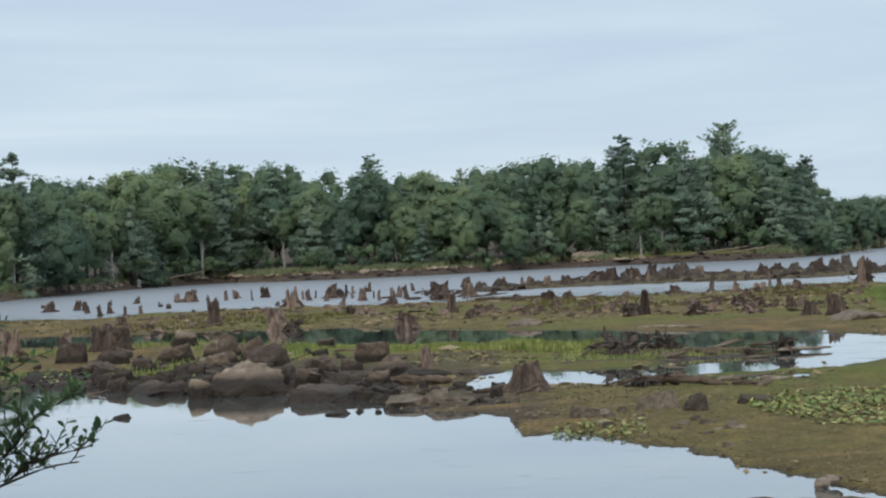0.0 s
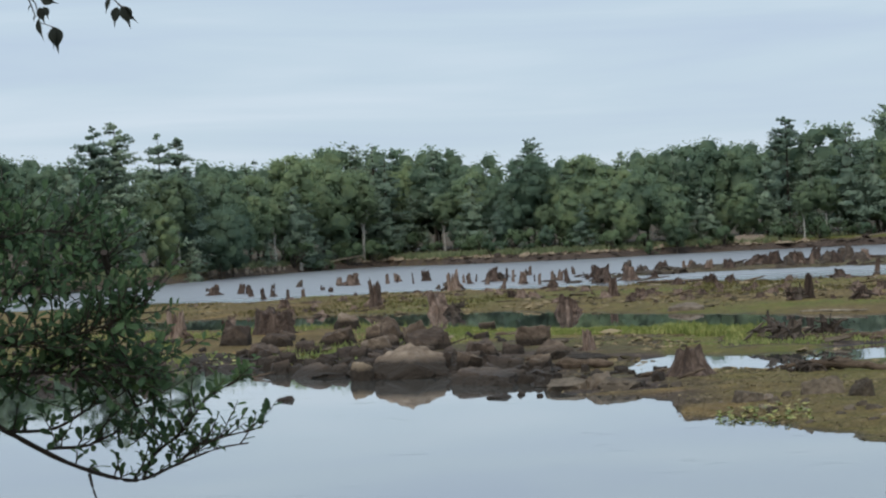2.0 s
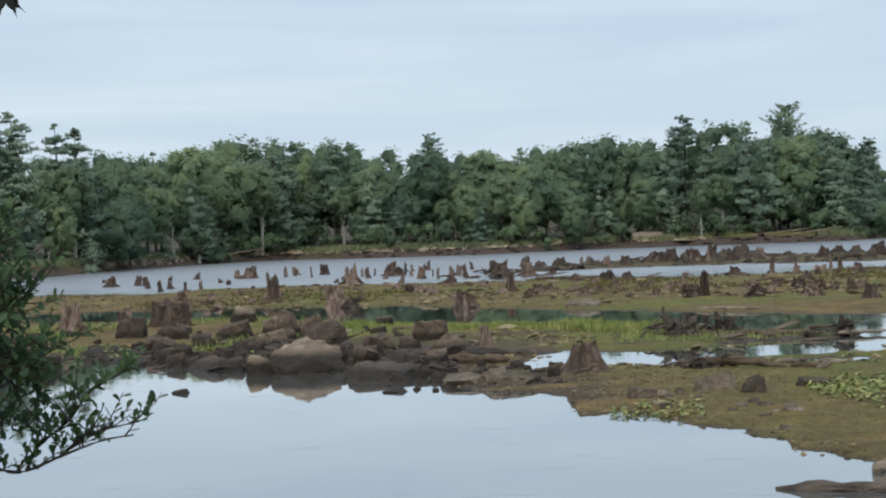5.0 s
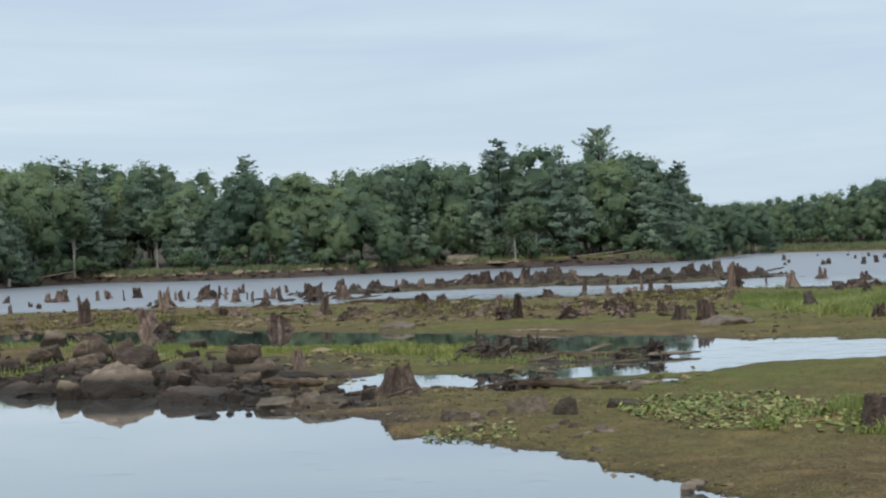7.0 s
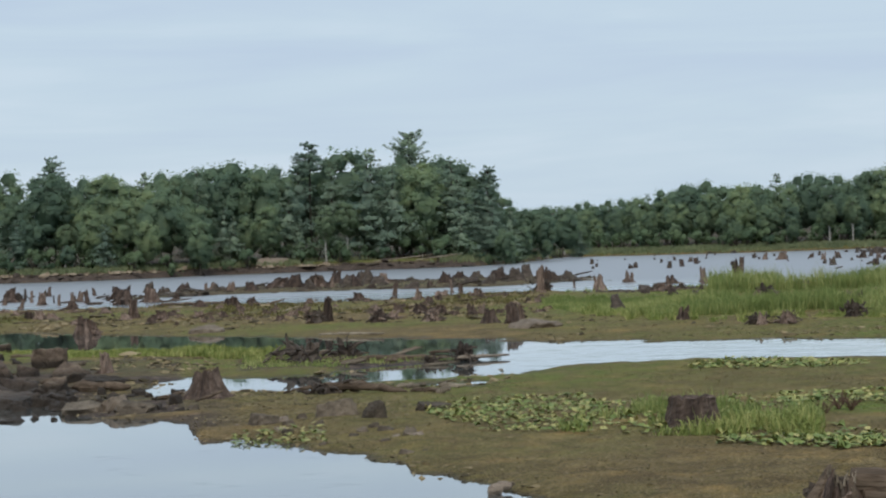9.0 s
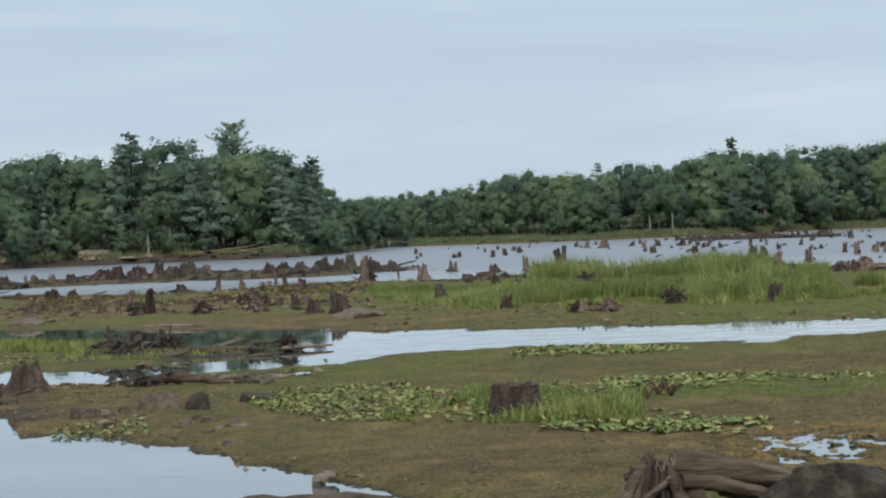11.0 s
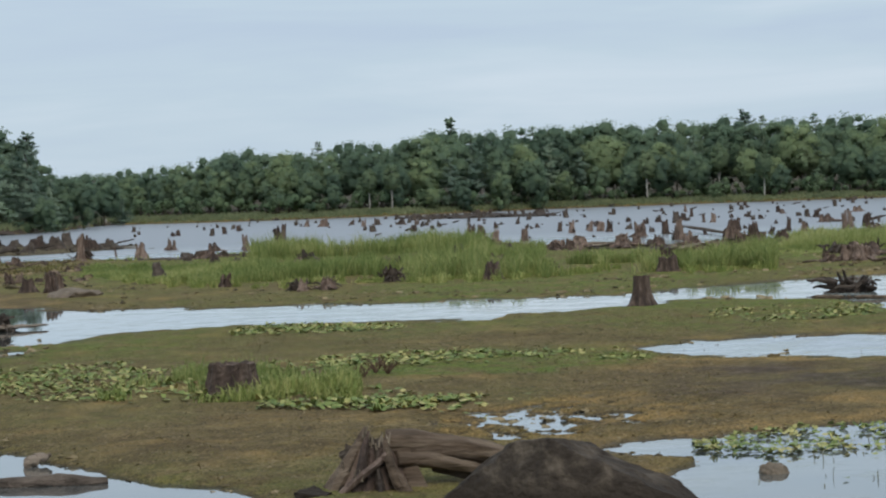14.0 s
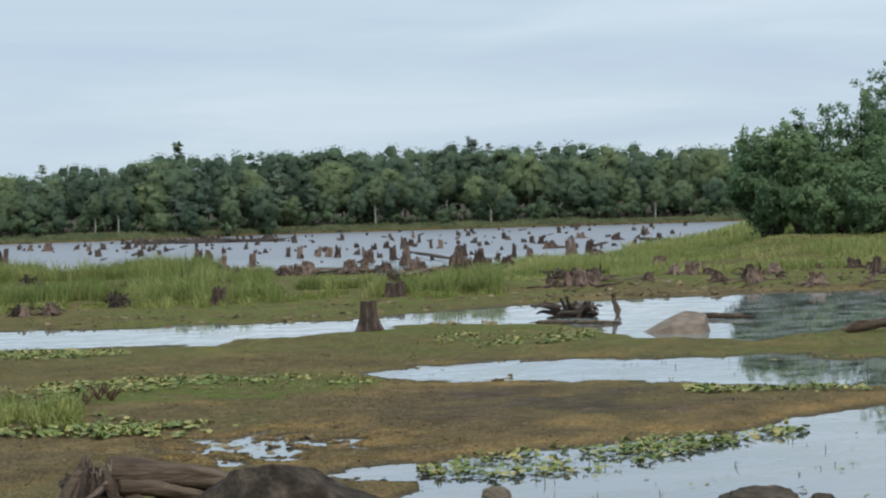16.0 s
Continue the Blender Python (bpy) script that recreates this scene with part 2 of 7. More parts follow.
M_WEED = material("low_weed", [(0.095, 0.087, 0.034), (0.146, 0.130, 0.052), (0.224, 0.185, 0.084)], 0.6, 0.9, 0, by_island=0.4, spec=0.05, through_light=0.3)
M_DARKROCK = material("wet_granite", [(0.031, 0.022, 0.017), (0.067, 0.048, 0.036), (0.146, 0.105, 0.077)], 2.6, 0.7, 1.0, 11.0, by_object=0.3, stain=0.20)
M_STUMP = material("weathered_stump_wood", [(0.044, 0.031, 0.025), (0.117, 0.080, 0.062), (0.299, 0.218, 0.172)], 6.0, 0.9, 0.9, 24.0, (1, 1, 0.22), by_object=0.32)
M_DARKSTUMP = material("dark_stump_wood", [(0.029, 0.020, 0.017), (0.077, 0.053, 0.041), (0.197, 0.144, 0.114)], 6.0, 0.9, 0.9, 24.0, (1, 1, 0.22), by_object=0.06)
# dark waterlogged wood, which also paints in shade inside the fallen log
M_WETSHADEWOOD = material("wet_and_shade_wood", [(0.028, 0.020, 0.016), (0.066, 0.049, 0.037), (0.140, 0.108, 0.084)], 5.0, 0.7, 0.9, 24.0, (0.3, 1, 1), by_object=0.2)
M_LOG = material("weathered_log_wood", [(0.043, 0.030, 0.020), (0.114, 0.080, 0.055), (0.222, 0.168, 0.120)], 7.0, 0.9, 1.0, 26.0, (0.14, 1, 1), by_object=0.1)
M_PALEWOOD = material("bleached_driftwood", [(0.095, 0.074, 0.054), (0.202, 0.162, 0.118), (0.358, 0.297, 0.224)], 4.0, 0.85, 0.5, 26.0, (0.25, 1, 1), by_object=0.25)
M_GRASS = material("grass_blades", [(0.146, 0.197, 0.063), (0.260, 0.311, 0.103), (0.470, 0.459, 0.196)], 0.16, 0.8, 0, by_island=0.32, spec=0.1, through_light=0.4)
M_SEDGE = material("bright_sedge", [(0.224, 0.274, 0.090), (0.347, 0.386, 0.140), (0.526, 0.510, 0.224)], 0.16, 0.8, 0, by_island=0.32, spec=0.1, through_light=0.45)
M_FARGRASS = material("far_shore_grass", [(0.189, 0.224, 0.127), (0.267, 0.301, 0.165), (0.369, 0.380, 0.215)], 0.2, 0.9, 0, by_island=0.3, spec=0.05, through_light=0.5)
M_REED = material("bright_grass_blades", [(0.146, 0.185, 0.050), (0.230, 0.269, 0.078), (0.414, 0.403, 0.157)], 0.5, 0.75, 0, by_island=0.4, spec=0.1)
M_PAD = material("lily_pad_leaves", [(0.128, 0.179, 0.052), (0.220, 0.264, 0.076), (0.437, 0.386, 0.151)], 1.2, 0.6, 0, by_island=0.46, spec=0.2)
# needle and broadleaf colours are lifted and blued to stand in for distance haze
M_LEAF_DARK = material("hazed_pine_needles", [(0.191, 0.266, 0.210), (0.266, 0.349, 0.265), (0.350, 0.431, 0.304)], 0.25, 0.9, 0, by_object=0.35, by_island=0.03, spec=0.05, through_light=0.45)
M_LEAF_MID = material("hazed_broad_leaves", [(0.176, 0.255, 0.186), (0.254, 0.341, 0.220), (0.367, 0.445, 0.246)], 0.22, 0.9, 0, by_object=0.42, by_island=0.03, spec=0.05, through_light=0.6)
M_BUSH = material("shore_bush_leaves", [(0.106, 0.162, 0.102), (0.147, 0.212, 0.121), (0.199, 0.266, 0.143)], 0.3, 0.9, 0, by_object=0.5, by_island=0.05, spec=0.05, through_light=0.4)
M_TANROCK = material("tan_granite", [(0.157, 0.121, 0.092), (0.258, 0.204, 0.157), (0.370, 0.302, 0.235)], 3.0, 0.85, 0.7, 14.0)
M_MUDSLAB = material("mud_brown_slab", [(0.106, 0.081, 0.058), (0.179, 0.139, 0.103), (0.258, 0.207, 0.157)], 3.0, 0.85, 0.7, 14.0)
M_WILLOW = material("willow_leaves", [(0.189, 0.292, 0.164), (0.260, 0.373, 0.200), (0.341, 0.455, 0.240)], 0.3, 0.9, 0, by_object=0.3, by_island=0.12, spec=0.05, through_light=0.5)
# raised in the same way, with far haze put into the colour
M_LEAF_PALE = material("hazed_pale_leaves", [(0.184, 0.254, 0.162), (0.240, 0.313, 0.187), (0.306, 0.373, 0.214)], 0.3, 0.9, 0, by_object=0.3, by_island=0.06, spec=0.05, through_light=0.5)
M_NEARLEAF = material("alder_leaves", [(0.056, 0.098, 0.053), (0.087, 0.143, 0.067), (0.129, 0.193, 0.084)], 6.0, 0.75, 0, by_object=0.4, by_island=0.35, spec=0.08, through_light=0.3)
# near-black leaf colour paints in the shade of leaves against bright sky
M_SHADELEAF = material("shade_coloured_leaves", [(0.022, 0.026, 0.022), (0.034, 0.040, 0.034), (0.050, 0.058, 0.046)], 6.0, 0.8, 0, spec=0.1)
M_BARK = material("tree_bark", [(0.030, 0.025, 0.020), (0.070, 0.058, 0.045), (0.120, 0.100, 0.080)], 3.0, 0.95, 0.5, 18.0, (1, 1, 0.25))
M_ALDERBARK = material("alder_bark", [(0.027, 0.022, 0.019), (0.051, 0.042, 0.036), (0.087, 0.072, 0.060)], 3.0, 0.95, 0.5, 18.0, (1, 1, 0.25))
M_LITTER = material("dead_weed", [(0.062, 0.049, 0.027), (0.140, 0.106, 0.054), (0.302, 0.235, 0.134)], 2.0, 0.9, 0, by_island=0.6)
M_BIRCH = material("birch_bark", [(0.16, 0.15, 0.13), (0.40, 0.38, 0.34), (0.58, 0.56, 0.52)], 2.0, 0.85, 0.2, 12.0, (1, 1, 3.0))

K = math.pi / 180


def at(bearing, rng, z=0.0):
    """A place by its bearing (degrees, right of ahead) and distance from where the camera stands."""
    return Vector((rng * math.sin(bearing * K), rng * math.cos(bearing * K), z))


def knots(b, *pairs):
    return np.interp(b, pairs[0::2], pairs[1::2])


def lattice(ix, iy, seed):
    v = np.sin(ix * 127.1 + iy * 311.7 + seed * 74.7) * 43758.5453
    return v - np.floor(v)


def smooth_noise(x, y, seed=0):
    ix, iy = np.floor(x), np.floor(y)
    u, v = x - ix, y - iy
    u, v = u * u * (3 - 2 * u), v * v * (3 - 2 * v)
    a, b = lattice(ix, iy, seed), lattice(ix + 1, iy, seed)
    c, d = lattice(ix, iy + 1, seed), lattice(ix + 1, iy + 1, seed)
    return (a + (b - a) * u) * (1 - v) + (c + (d - c) * u) * v - 0.5


def fractal(x, y, seed=0, octaves=4):
    return sum(smooth_noise(x * 2 ** k, y * 2 ** k, seed + k) / 2 ** k for k in range(octaves))


# ---- the plan: shores by bearing and distance ----
def far_shore(b):
    return knots(b, -25, 170, -13, 205, -11.6, 228, -11, 240, -9.4, 258, -7.8, 278, -6.2, 287, -4.6, 268, -3, 264, -1.4, 260, 0, 260, 1.85, 270, 3.5, 272, 5, 270, 6.7, 268, 8.3, 266, 9.9, 268, 10.65, 285, 11.2, 297, 11.5, 310, 12.2, 350, 12.5, 366, 14.8, 345, 17.3, 332, 21, 330, 25, 355, 28.5, 350, 32, 345, 36, 336, 45, 340)


def flat_back(b):
    """Where the mud and grass flat ends at the open lake."""
    return knots(b, -25, 125, -12.6, 125, -10.2, 118, -8.2, 126, -4.3, 123, -1.4, 117, 1.2, 116, 3.4, 113, 7.6, 112, 9.7, 118, 11.8, 121, 14, 113,
                 16.6, 119, 18, 122, 21, 119, 24.5, 107, 28.5, 101, 31.7, 105, 35, 125, 37.3, 150, 38.6, 190, 39.6, 300, 40.5, 620, 60, 620)


def channel_far(b):
    return knots(b, -14, 92, -10, 91, -4.4, 86, 0.15, 76, 5, 68, 6.6, 66, 10.4, 63, 11.9, 59, 14.2, 59.3, 16.4, 58.2, 21.3, 56.6, 23.4, 57.3, 26.9, 56.3,
                 31.3, 62, 35, 65.2, 39.7, 67, 42.4, 66.7, 60, 66)


def channel_near(b):
    return knots(b, -14, 82, -7.9, 77, -4.4, 70.2, -1.5, 65.5, 3.4, 60, 5, 58.5, 6.4, 56.2, 8, 53.8, 9.5, 51.8, 9.7, 46.1, 12.3, 48.2, 16, 49.8, 21.3, 48.2, 23.6, 48.1,
                 23.9, 50, 27.3, 51.5, 29.5, 53.7, 33.4, 51.8, 35.5, 45.5, 38.8, 43.7, 42.4, 48.8, 60, 50)


def near_edge(b):
    return knots(b, -30, 53, -12, 53, -9.4, 51, -8.6, 47.5, -6.5, 46, -4.6, 45, -3.4, 43.5, -2, 41, -1.3, 38.6, 0.6, 36.6, 1.7, 35, 1.95, 31.6, 3, 32, 5, 30.3, 7.8, 27.9, 8.05, 26.6, 10, 25, 11.6, 23.6,
                 14, 21.7, 16.4, 20.6, 19, 17, 24, 12)


def region(b, r, b0, b1, near, far):
    """Metres inside a stretch between two shores (minus: outside)."""
    return np.minimum(np.minimum(r - near, far - r), np.minimum(b - b0, b1 - b) * K * r)


def wetness(b, r, x, y):
    wob = fractal(x * 0.55, y * 0.55, 3, 4) * 1.1 * np.clip(r / 40, 0.4, 4) + fractal(x * 2.1, y * 2.1, 5, 3) * 0.8 * np.clip(r / 35, 0.4, 2)
    w = region(b, r, -70, 19.5, knots(b, -70, 9, 19, 9, 19.5, 12), near_edge(b))
    pools = [
        region(b, r, -13.5, 75, channel_near(b), channel_far(b)),
        region(b, r, 0.1, 10.5, knots(b, 0.15, 43.2, 1.7, 42.5, 3.3, 43.2, 5.4, 42.9, 6.7, 44.1, 8.6, 45.4, 10, 46.2),
               knots(b, 0.15, 43.6, 0.73, 47.2, 1.8, 48.8, 3, 47.6, 5.4, 47.6, 6.7, 49.6, 8, 50.4, 9.4, 50.8, 9.8, 56)),
    ]
    pools += [
        region(b, r, 26.9, 75, knots(b, 26.9, 23.2, 29.3, 22.3, 29.7, 19.5, 31, 12, 40, 9), knots(b, 26.9, 23.7, 30.5, 24.3, 33.7, 25.2, 38.2, 26.5, 42.4, 29.9, 50, 34, 75, 36)),
        region(b, r, 27.8, 31, knots(b, 27.8, 20.2, 28.6, 14, 31, 12), knots(b, 27.8, 20.6, 29.4, 21.7, 31, 22.4)),
        region(b, r, 27.7, 75, knots(b, 27.7, 37.5, 29.2, 35.9, 32.8, 34.8, 39.2, 33.2, 42.4, 32.4, 50, 35), knots(b, 27.7, 37.8, 29.2, 38.4, 33.4, 39.9, 38.2, 39.6, 42.4, 38, 60, 40)),
        region(b, r, 8.0, 10.1, knots(b, 8, 42.7, 10.1, 42.4), knots(b, 8, 43.3, 10.1, 43.4)) - 0.1,
        region(b, r, 23.6, 27.0, knots(b, 23.6, 25.2, 26.3, 24.6, 27, 26), knots(b, 23.6, 26.7, 25, 27.4, 27, 26.9)) - 0.05 + 2.6 * fractal(x * 4.2, y * 4.2, 41, 2),
    ]
    for p in pools:
        w = np.maximum(w, p)
    lake = region(b, r, -75, 75, flat_back(b), far_shore(b))
    bars = [
        region(b, r, 0.0, 13.2, knots(b, 0, 139, 3.4, 145, 7.4, 142, 10.5, 139, 13, 148), knots(b, 0, 146, 3.4, 168, 7.4, 175, 10.5, 175, 13, 158)),
        region(b, r, 20.8, 25.3, knots(b, 20.8, 280, 22.5, 258, 25.3, 249), knots(b, 20.8, 287, 22.5, 271, 25.3, 256)),
    ]
    for p in bars:
        lake = np.minimum(lake, -p)
    w = np.maximum(w, lake)
    return w + wob * np.clip(np.abs(w) / 0.6 + 0.65, 0, 1)


def ground_height(b, r):
    b, r = np.asarray(b, float), np.asarray(r, float)
    x, y = r * np.sin(b * K), r * np.cos(b * K)
    w = wetness(b, r, x, y)
    level = 0.085 + 0.07 * fractal(x * 0.22, y * 0.22, 11, 3) + 0.05 * fractal(x * 1.6, y * 1.6, 17, 3)
    level = level + 0.10 * np.clip((r - 60) / 60, 0, 1)
    land = np.maximum(level, 0.012) * (1 - np.exp(np.minimum(w, 0) / np.clip(r / 28, 0.9, 4)))
    land = land + 1.4 * np.clip((12.5 - r) / 9.0, 0, 1) ** 1.3
    rise = np.clip((b - 37.2) / 2.5, 0, 1) * np.clip((r - 84) / 30, 0, 1) * np.clip((430 - r) / 150, 0, 1)
    land = land + 0.95 * rise * rise * (3 - 2 * rise)
    d = np.clip(r - far_shore(b), 0, None)
    land = land + np.where(np.abs(b) < 75, knots(b, -30, 0.85, 9, 0.85, 11.5, 0.6, 45, 0.55) * (1 - np.exp(-d / 1.8)) + 2.4 * (1 - np.exp(-d / 60.0)) + 26 * np.clip((d - 480) / 900, 0, 1), 0.012 * r)
    return np.where(w > 0, -0.5 * (1 - np.exp(-np.maximum(w, 0) / 5.0)), land)


def height(bearing, rng):
    return float(ground_height(bearing, rng))


def mesh_object(name, verts, faces, mat, parent=None, label="", smooth=False, normals=None):
    me = bpy.data.meshes.new(name)
    me.from_pydata(verts if isinstance(verts, list) else verts.tolist(), [], faces if isinstance(faces, list) else faces.tolist())
    me.materials.append(mat)
    if normals is not None:
        me.polygons.foreach_set("use_smooth", [True] * len(me.polygons))
        me.normals_split_custom_set_from_vertices(np.asarray(normals))
    if smooth:
        me.polygons.foreach_set("use_smooth", [True] * len(me.polygons))
    ob = new(name, me)
    if parent is not None:
        ob.parent = parent
    if label:
        tagged(ob, label)
    return ob


def part(name, bm, mat, parent=None, label="", smooth=True):
    me = bpy.data.meshes.new(name)
    bm.to_mesh(me)
    bm.free()
    me.materials.append(mat)
    if smooth:
        me.polygons.foreach_set("use_smooth", [True] * len(me.polygons))
    ob = new(name, me)
    if parent is not None:
        ob.parent = parent
    if label:
        tagged(ob, label)
    return ob


# ---- ground and water ----
def build_ground():
    bearings = np.concatenate([np.arange(-180, -60, 6), np.arange(-60, -26, 2), np.arange(-26, 50, 0.23), np.arange(50, 76, 2), np.arange(76, 180, 6)])
    ranges = np.concatenate([[0.0005, 1, 2.5, 4, 6, 7.5], np.geomspace(9, 17, 20), np.geomspace(17.1, 75, 360), np.geomspace(75.4, 130, 90), np.geomspace(131, 238, 44), np.linspace(240, 400, 100), np.linspace(403, 570, 40), np.geomspace(575, 640, 8), np.geomspace(660, 4600, 24)])
    bb, rr = np.meshgrid(bearings, ranges)
    z = ground_height(bb, rr)
    verts = np.stack([rr * np.sin(bb * K), rr * np.cos(bb * K), z], -1).reshape(-1, 3)
    nr, nb = bb.shape
    i, j = np.meshgrid(np.arange(nr - 1), np.arange(nb), indexing="ij")
    j2 = (j + 1) % nb
    faces = np.stack([i * nb + j, i * nb + j2, (i + 1) * nb + j2, (i + 1) * nb + j], -1).reshape(-1, 4)
    ob = mesh_object("ground", verts, faces, M_GROUND, smooth=True)
    b, r = bb.ravel(), rr.ravel()
    x, y = verts[:, 0], verts[:, 1]
    moss = 0.42 + 1.1 * fractal(x * 0.12, y * 0.12, 31, 3)
    moss -= 0.22 * ((b > 11) & (r > 37.5) & (r < 49))
    moss += 0.14 * ((b < 15) & (r < 47))
    moss -= 0.45 * np.clip((b - 24.5) / 2, 0, 1) * (r < 34.5)
    moss += 1.6 * np.clip(1.5 - ((b - 23.5) / 4.2) ** 2 - ((r - 34.6) / 1.9) ** 2, 0, 1)
    moss += 0.65 * ((b > -4.8) & (b < 4.4) & (r > 51) & (r < 69))
    moss += 0.25 * ((r > channel_far(b) + 5) & (r < flat_back(b) - 1) & (b > 10))
    moss = np.where(r > far_shore(b) - 2, np.clip((r - far_shore(b) - knots(b, -30, 3.4, 9, 3.4, 12, 0.8, 45, 0.8)) / 2, 0, 1), moss)
    moss -= 0.25 * ((b < 12) & (r > 70) & (r < 120))
    a = ob.data.attributes.new("moss", "FLOAT", "POINT")
    a.data.foreach_set("value", np.clip(moss, 0, 1).astype(np.float32))
    peat = np.clip(1.6 - np.abs(r - far_shore(b) - 1) / 2.4, 0, 1) * (b < 13)
    peat = np.maximum(peat, ((b < 1.5) & (r > 38) & (r < 58)) * np.clip(0.75 + 1.2 * fractal(x * 0.5, y * 0.5, 37, 3), 0, 1))
    peat = np.maximum(peat, ((b > 0) & (b < 13.2) & (r > 137) & (r < 178)) * 0.6)
    peat = np.maximum(peat, ((b > 20.5) & (b < 25.6) & (r > 245) & (r < 290)) * 1.0)
    peat = np.maximum(peat, ((b > 3) & (b < 10) & (r > 49.5) & (r < 60)) * np.clip(0.6 + fractal(x * 0.5, y * 0.5, 38, 3), 0, 1))
    peat = np.maximum(peat, np.clip(np.minimum(np.minimum(b - 27, 39 - b) * 0.5, np.minimum(r - 27.5, 33.6 - r) * 0.8), 0, 1) * np.clip(0.42 + 1.1 * fractal(x * 0.9, y * 0.9, 39, 4), 0, 0.8))
    peat = np.maximum(peat, ((b > 0) & (b < 3.4) & (r > 30) & (r < 41)) * np.clip(0.5 + fractal(x * 0.8, y * 0.8, 40, 3), 0, 0.8) * np.clip((3.4 - b) / 1.2, 0, 1))
    peat = np.maximum(peat, np.clip((r - far_shore(b) - 7) / 4, 0, 0.9) * (np.abs(b) < 75))
    w = wetness(b, r, x, y)
    a = ob.data.attributes.new("fringe", "FLOAT", "POINT")
    a.data.foreach_set("value", (np.exp(-((w + 0.7) / 0.7) ** 2) * (b > 22) * (r < 60)).astype(np.float32))
    a = ob.data.attributes.new("peat", "FLOAT", "POINT")
    a.data.foreach_set("value", np.clip(peat, 0, 1).astype(np.float32))
    tagged(ob, "drying brown mud flats of a drawn-down lake with mossy patches", "ground", kind="structure")
    n = 96
    wv = [(0.0, 0.0, 0.0)] + [(1500 * math.sin(2 * math.pi * k / n), 1500 * math.cos(2 * math.pi * k / n), 0.0) for k in range(n)]
    wf = [(0, k + 1, (k + 1) % n + 1) for k in range(n)]
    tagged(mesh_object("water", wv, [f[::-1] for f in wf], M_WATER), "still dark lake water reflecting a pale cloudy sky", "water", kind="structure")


build_ground()


# ---- trees ----
def unit(v):
    return v / np.maximum(np.linalg.norm(v, axis=-1, keepdims=True), 1e-6)


def clumps(points, sizes, rng, flat=0.0, outward=None, loose=1.15):
    """Small folded leaf clumps at the points; flat: how level they lie, 0 to 1; outward: the way they face."""
    n = len(points)
    nrm = rng.normal(size=(n, 3)) * (loose if outward is not None else 1.0)
    if outward is not None:
        nrm = nrm + outward
    else:
        nrm[:, 2] = np.abs(nrm[:, 2])
    nrm[:, 2] += flat * 3.0
    nrm = unit(nrm)
    u = unit(np.cross(nrm, rng.normal(size=(n, 3))))
    v = np.cross(nrm, u)
    s = np.asarray(sizes).reshape(-1, 1)
    k = rng.uniform(0.55, 1.0, (n, 1))
    a, b = points + u * s, points - u * s * k
    c, d = points + v * s * k * 0.8 - nrm * s * 0.2, points - v * s * 0.8 - nrm * s * 0.2
    verts = np.concatenate([a, c, b, d])
    i = np.arange(n)
    faces = np.concatenate([np.stack([i, i + n, i + 2 * n], 1), np.stack([i, i + 2 * n, i + 3 * n], 1)])
    return verts, faces


def tube(path, radii, sides=6):
    """A tapered tube along a path: vertices and faces."""
    verts, faces = [], []
    for k, (p, r) in enumerate(zip(path, radii)):
        p = Vector(p)
        d = (Vector(path[min(k + 1, len(path) - 1)]) - Vector(path[max(k - 1, 0)])).normalized()
        a = d.orthogonal().normalized()
        c = d.cross(a)
        for s in range(sides):
            w = 2 * math.pi * s / sides
            verts.append(tuple(p + (a * math.cos(w) + c * math.sin(w)) * r))
    for k in range(len(path) - 1):
        for s in range(sides):
            s2 = (s + 1) % sides
            faces.append((k * sides + s, k * sides + s2, (k + 1) * sides + s2, (k + 1) * sides + s))
    faces.append(tuple(range(sides))[::-1])
    faces.append(tuple((len(path) - 1) * sides + s for s in range(sides)))
    return verts, faces


def joined(pieces):
    verts, faces = [], []
    for v, f in pieces:
        k = len(verts)
        verts += [tuple(p) for p in v]
        faces += [tuple(i + k for i in q) for q in f]
    return verts, faces


def blob(c, rad, rng, floor=0.05):
    """A lumpy low-poly lobe that carries the clumps of a crown."""
    g = (1 + 5 ** 0.5) / 2
    v = np.array([(-1, g, 0), (1, g, 0), (-1, -g, 0), (1, -g, 0), (0, -1, g), (0, 1, g), (0, -1, -g), (0, 1, -g), (g, 0, -1), (g, 0, 1), (-g, 0, -1), (-g, 0, 1)]) / 1.902
    f = [(0, 11, 5), (0, 5, 1), (0, 1, 7), (0, 7, 10), (0, 10, 11), (1, 5, 9), (5, 11, 4), (11, 10, 2), (10, 7, 6), (7, 1, 8), (3, 9, 4), (3, 4, 2), (3, 2, 6), (3, 6, 8), (3, 8, 9), (4, 9, 5),
         (2, 4, 11), (6, 2, 10), (8, 6, 7), (9, 8, 1)]
    v = v * rad * rng.uniform(0.75, 1.1, (12, 1)) + c
    v[:, 2] = np.maximum(v[:, 2], floor)
    return v, f


def leafy(name, cores, pts, sizes, facing, rng, leaf, parent, flat=0.0, loose=0.28, soft=0.1):
    """A crown: leaf clumps over its inner lobes, shaded softly by the way each spray faces."""
    pts, facing = np.concatenate(pts), unit(np.concatenate(facing))
    v, f = clumps(pts, np.concatenate(sizes), rng, flat, facing, loose)
    shade = unit(facing + rng.normal(0, soft, facing.shape))
    normals = [np.tile(shade, (4, 1))]
    cv, cf = joined(cores)
    if cv:
        cv = np.array(cv)
        normals.append(unit(unit(cv - cv.mean(0)) + rng.normal(0, 0.35, cv.shape)))
        f = np.concatenate([f, np.array(cf) + len(v)])
        v = np.concatenate([v, cv])
    return mesh_object(name, v, f, leaf, parent, normals=np.concatenate(normals))


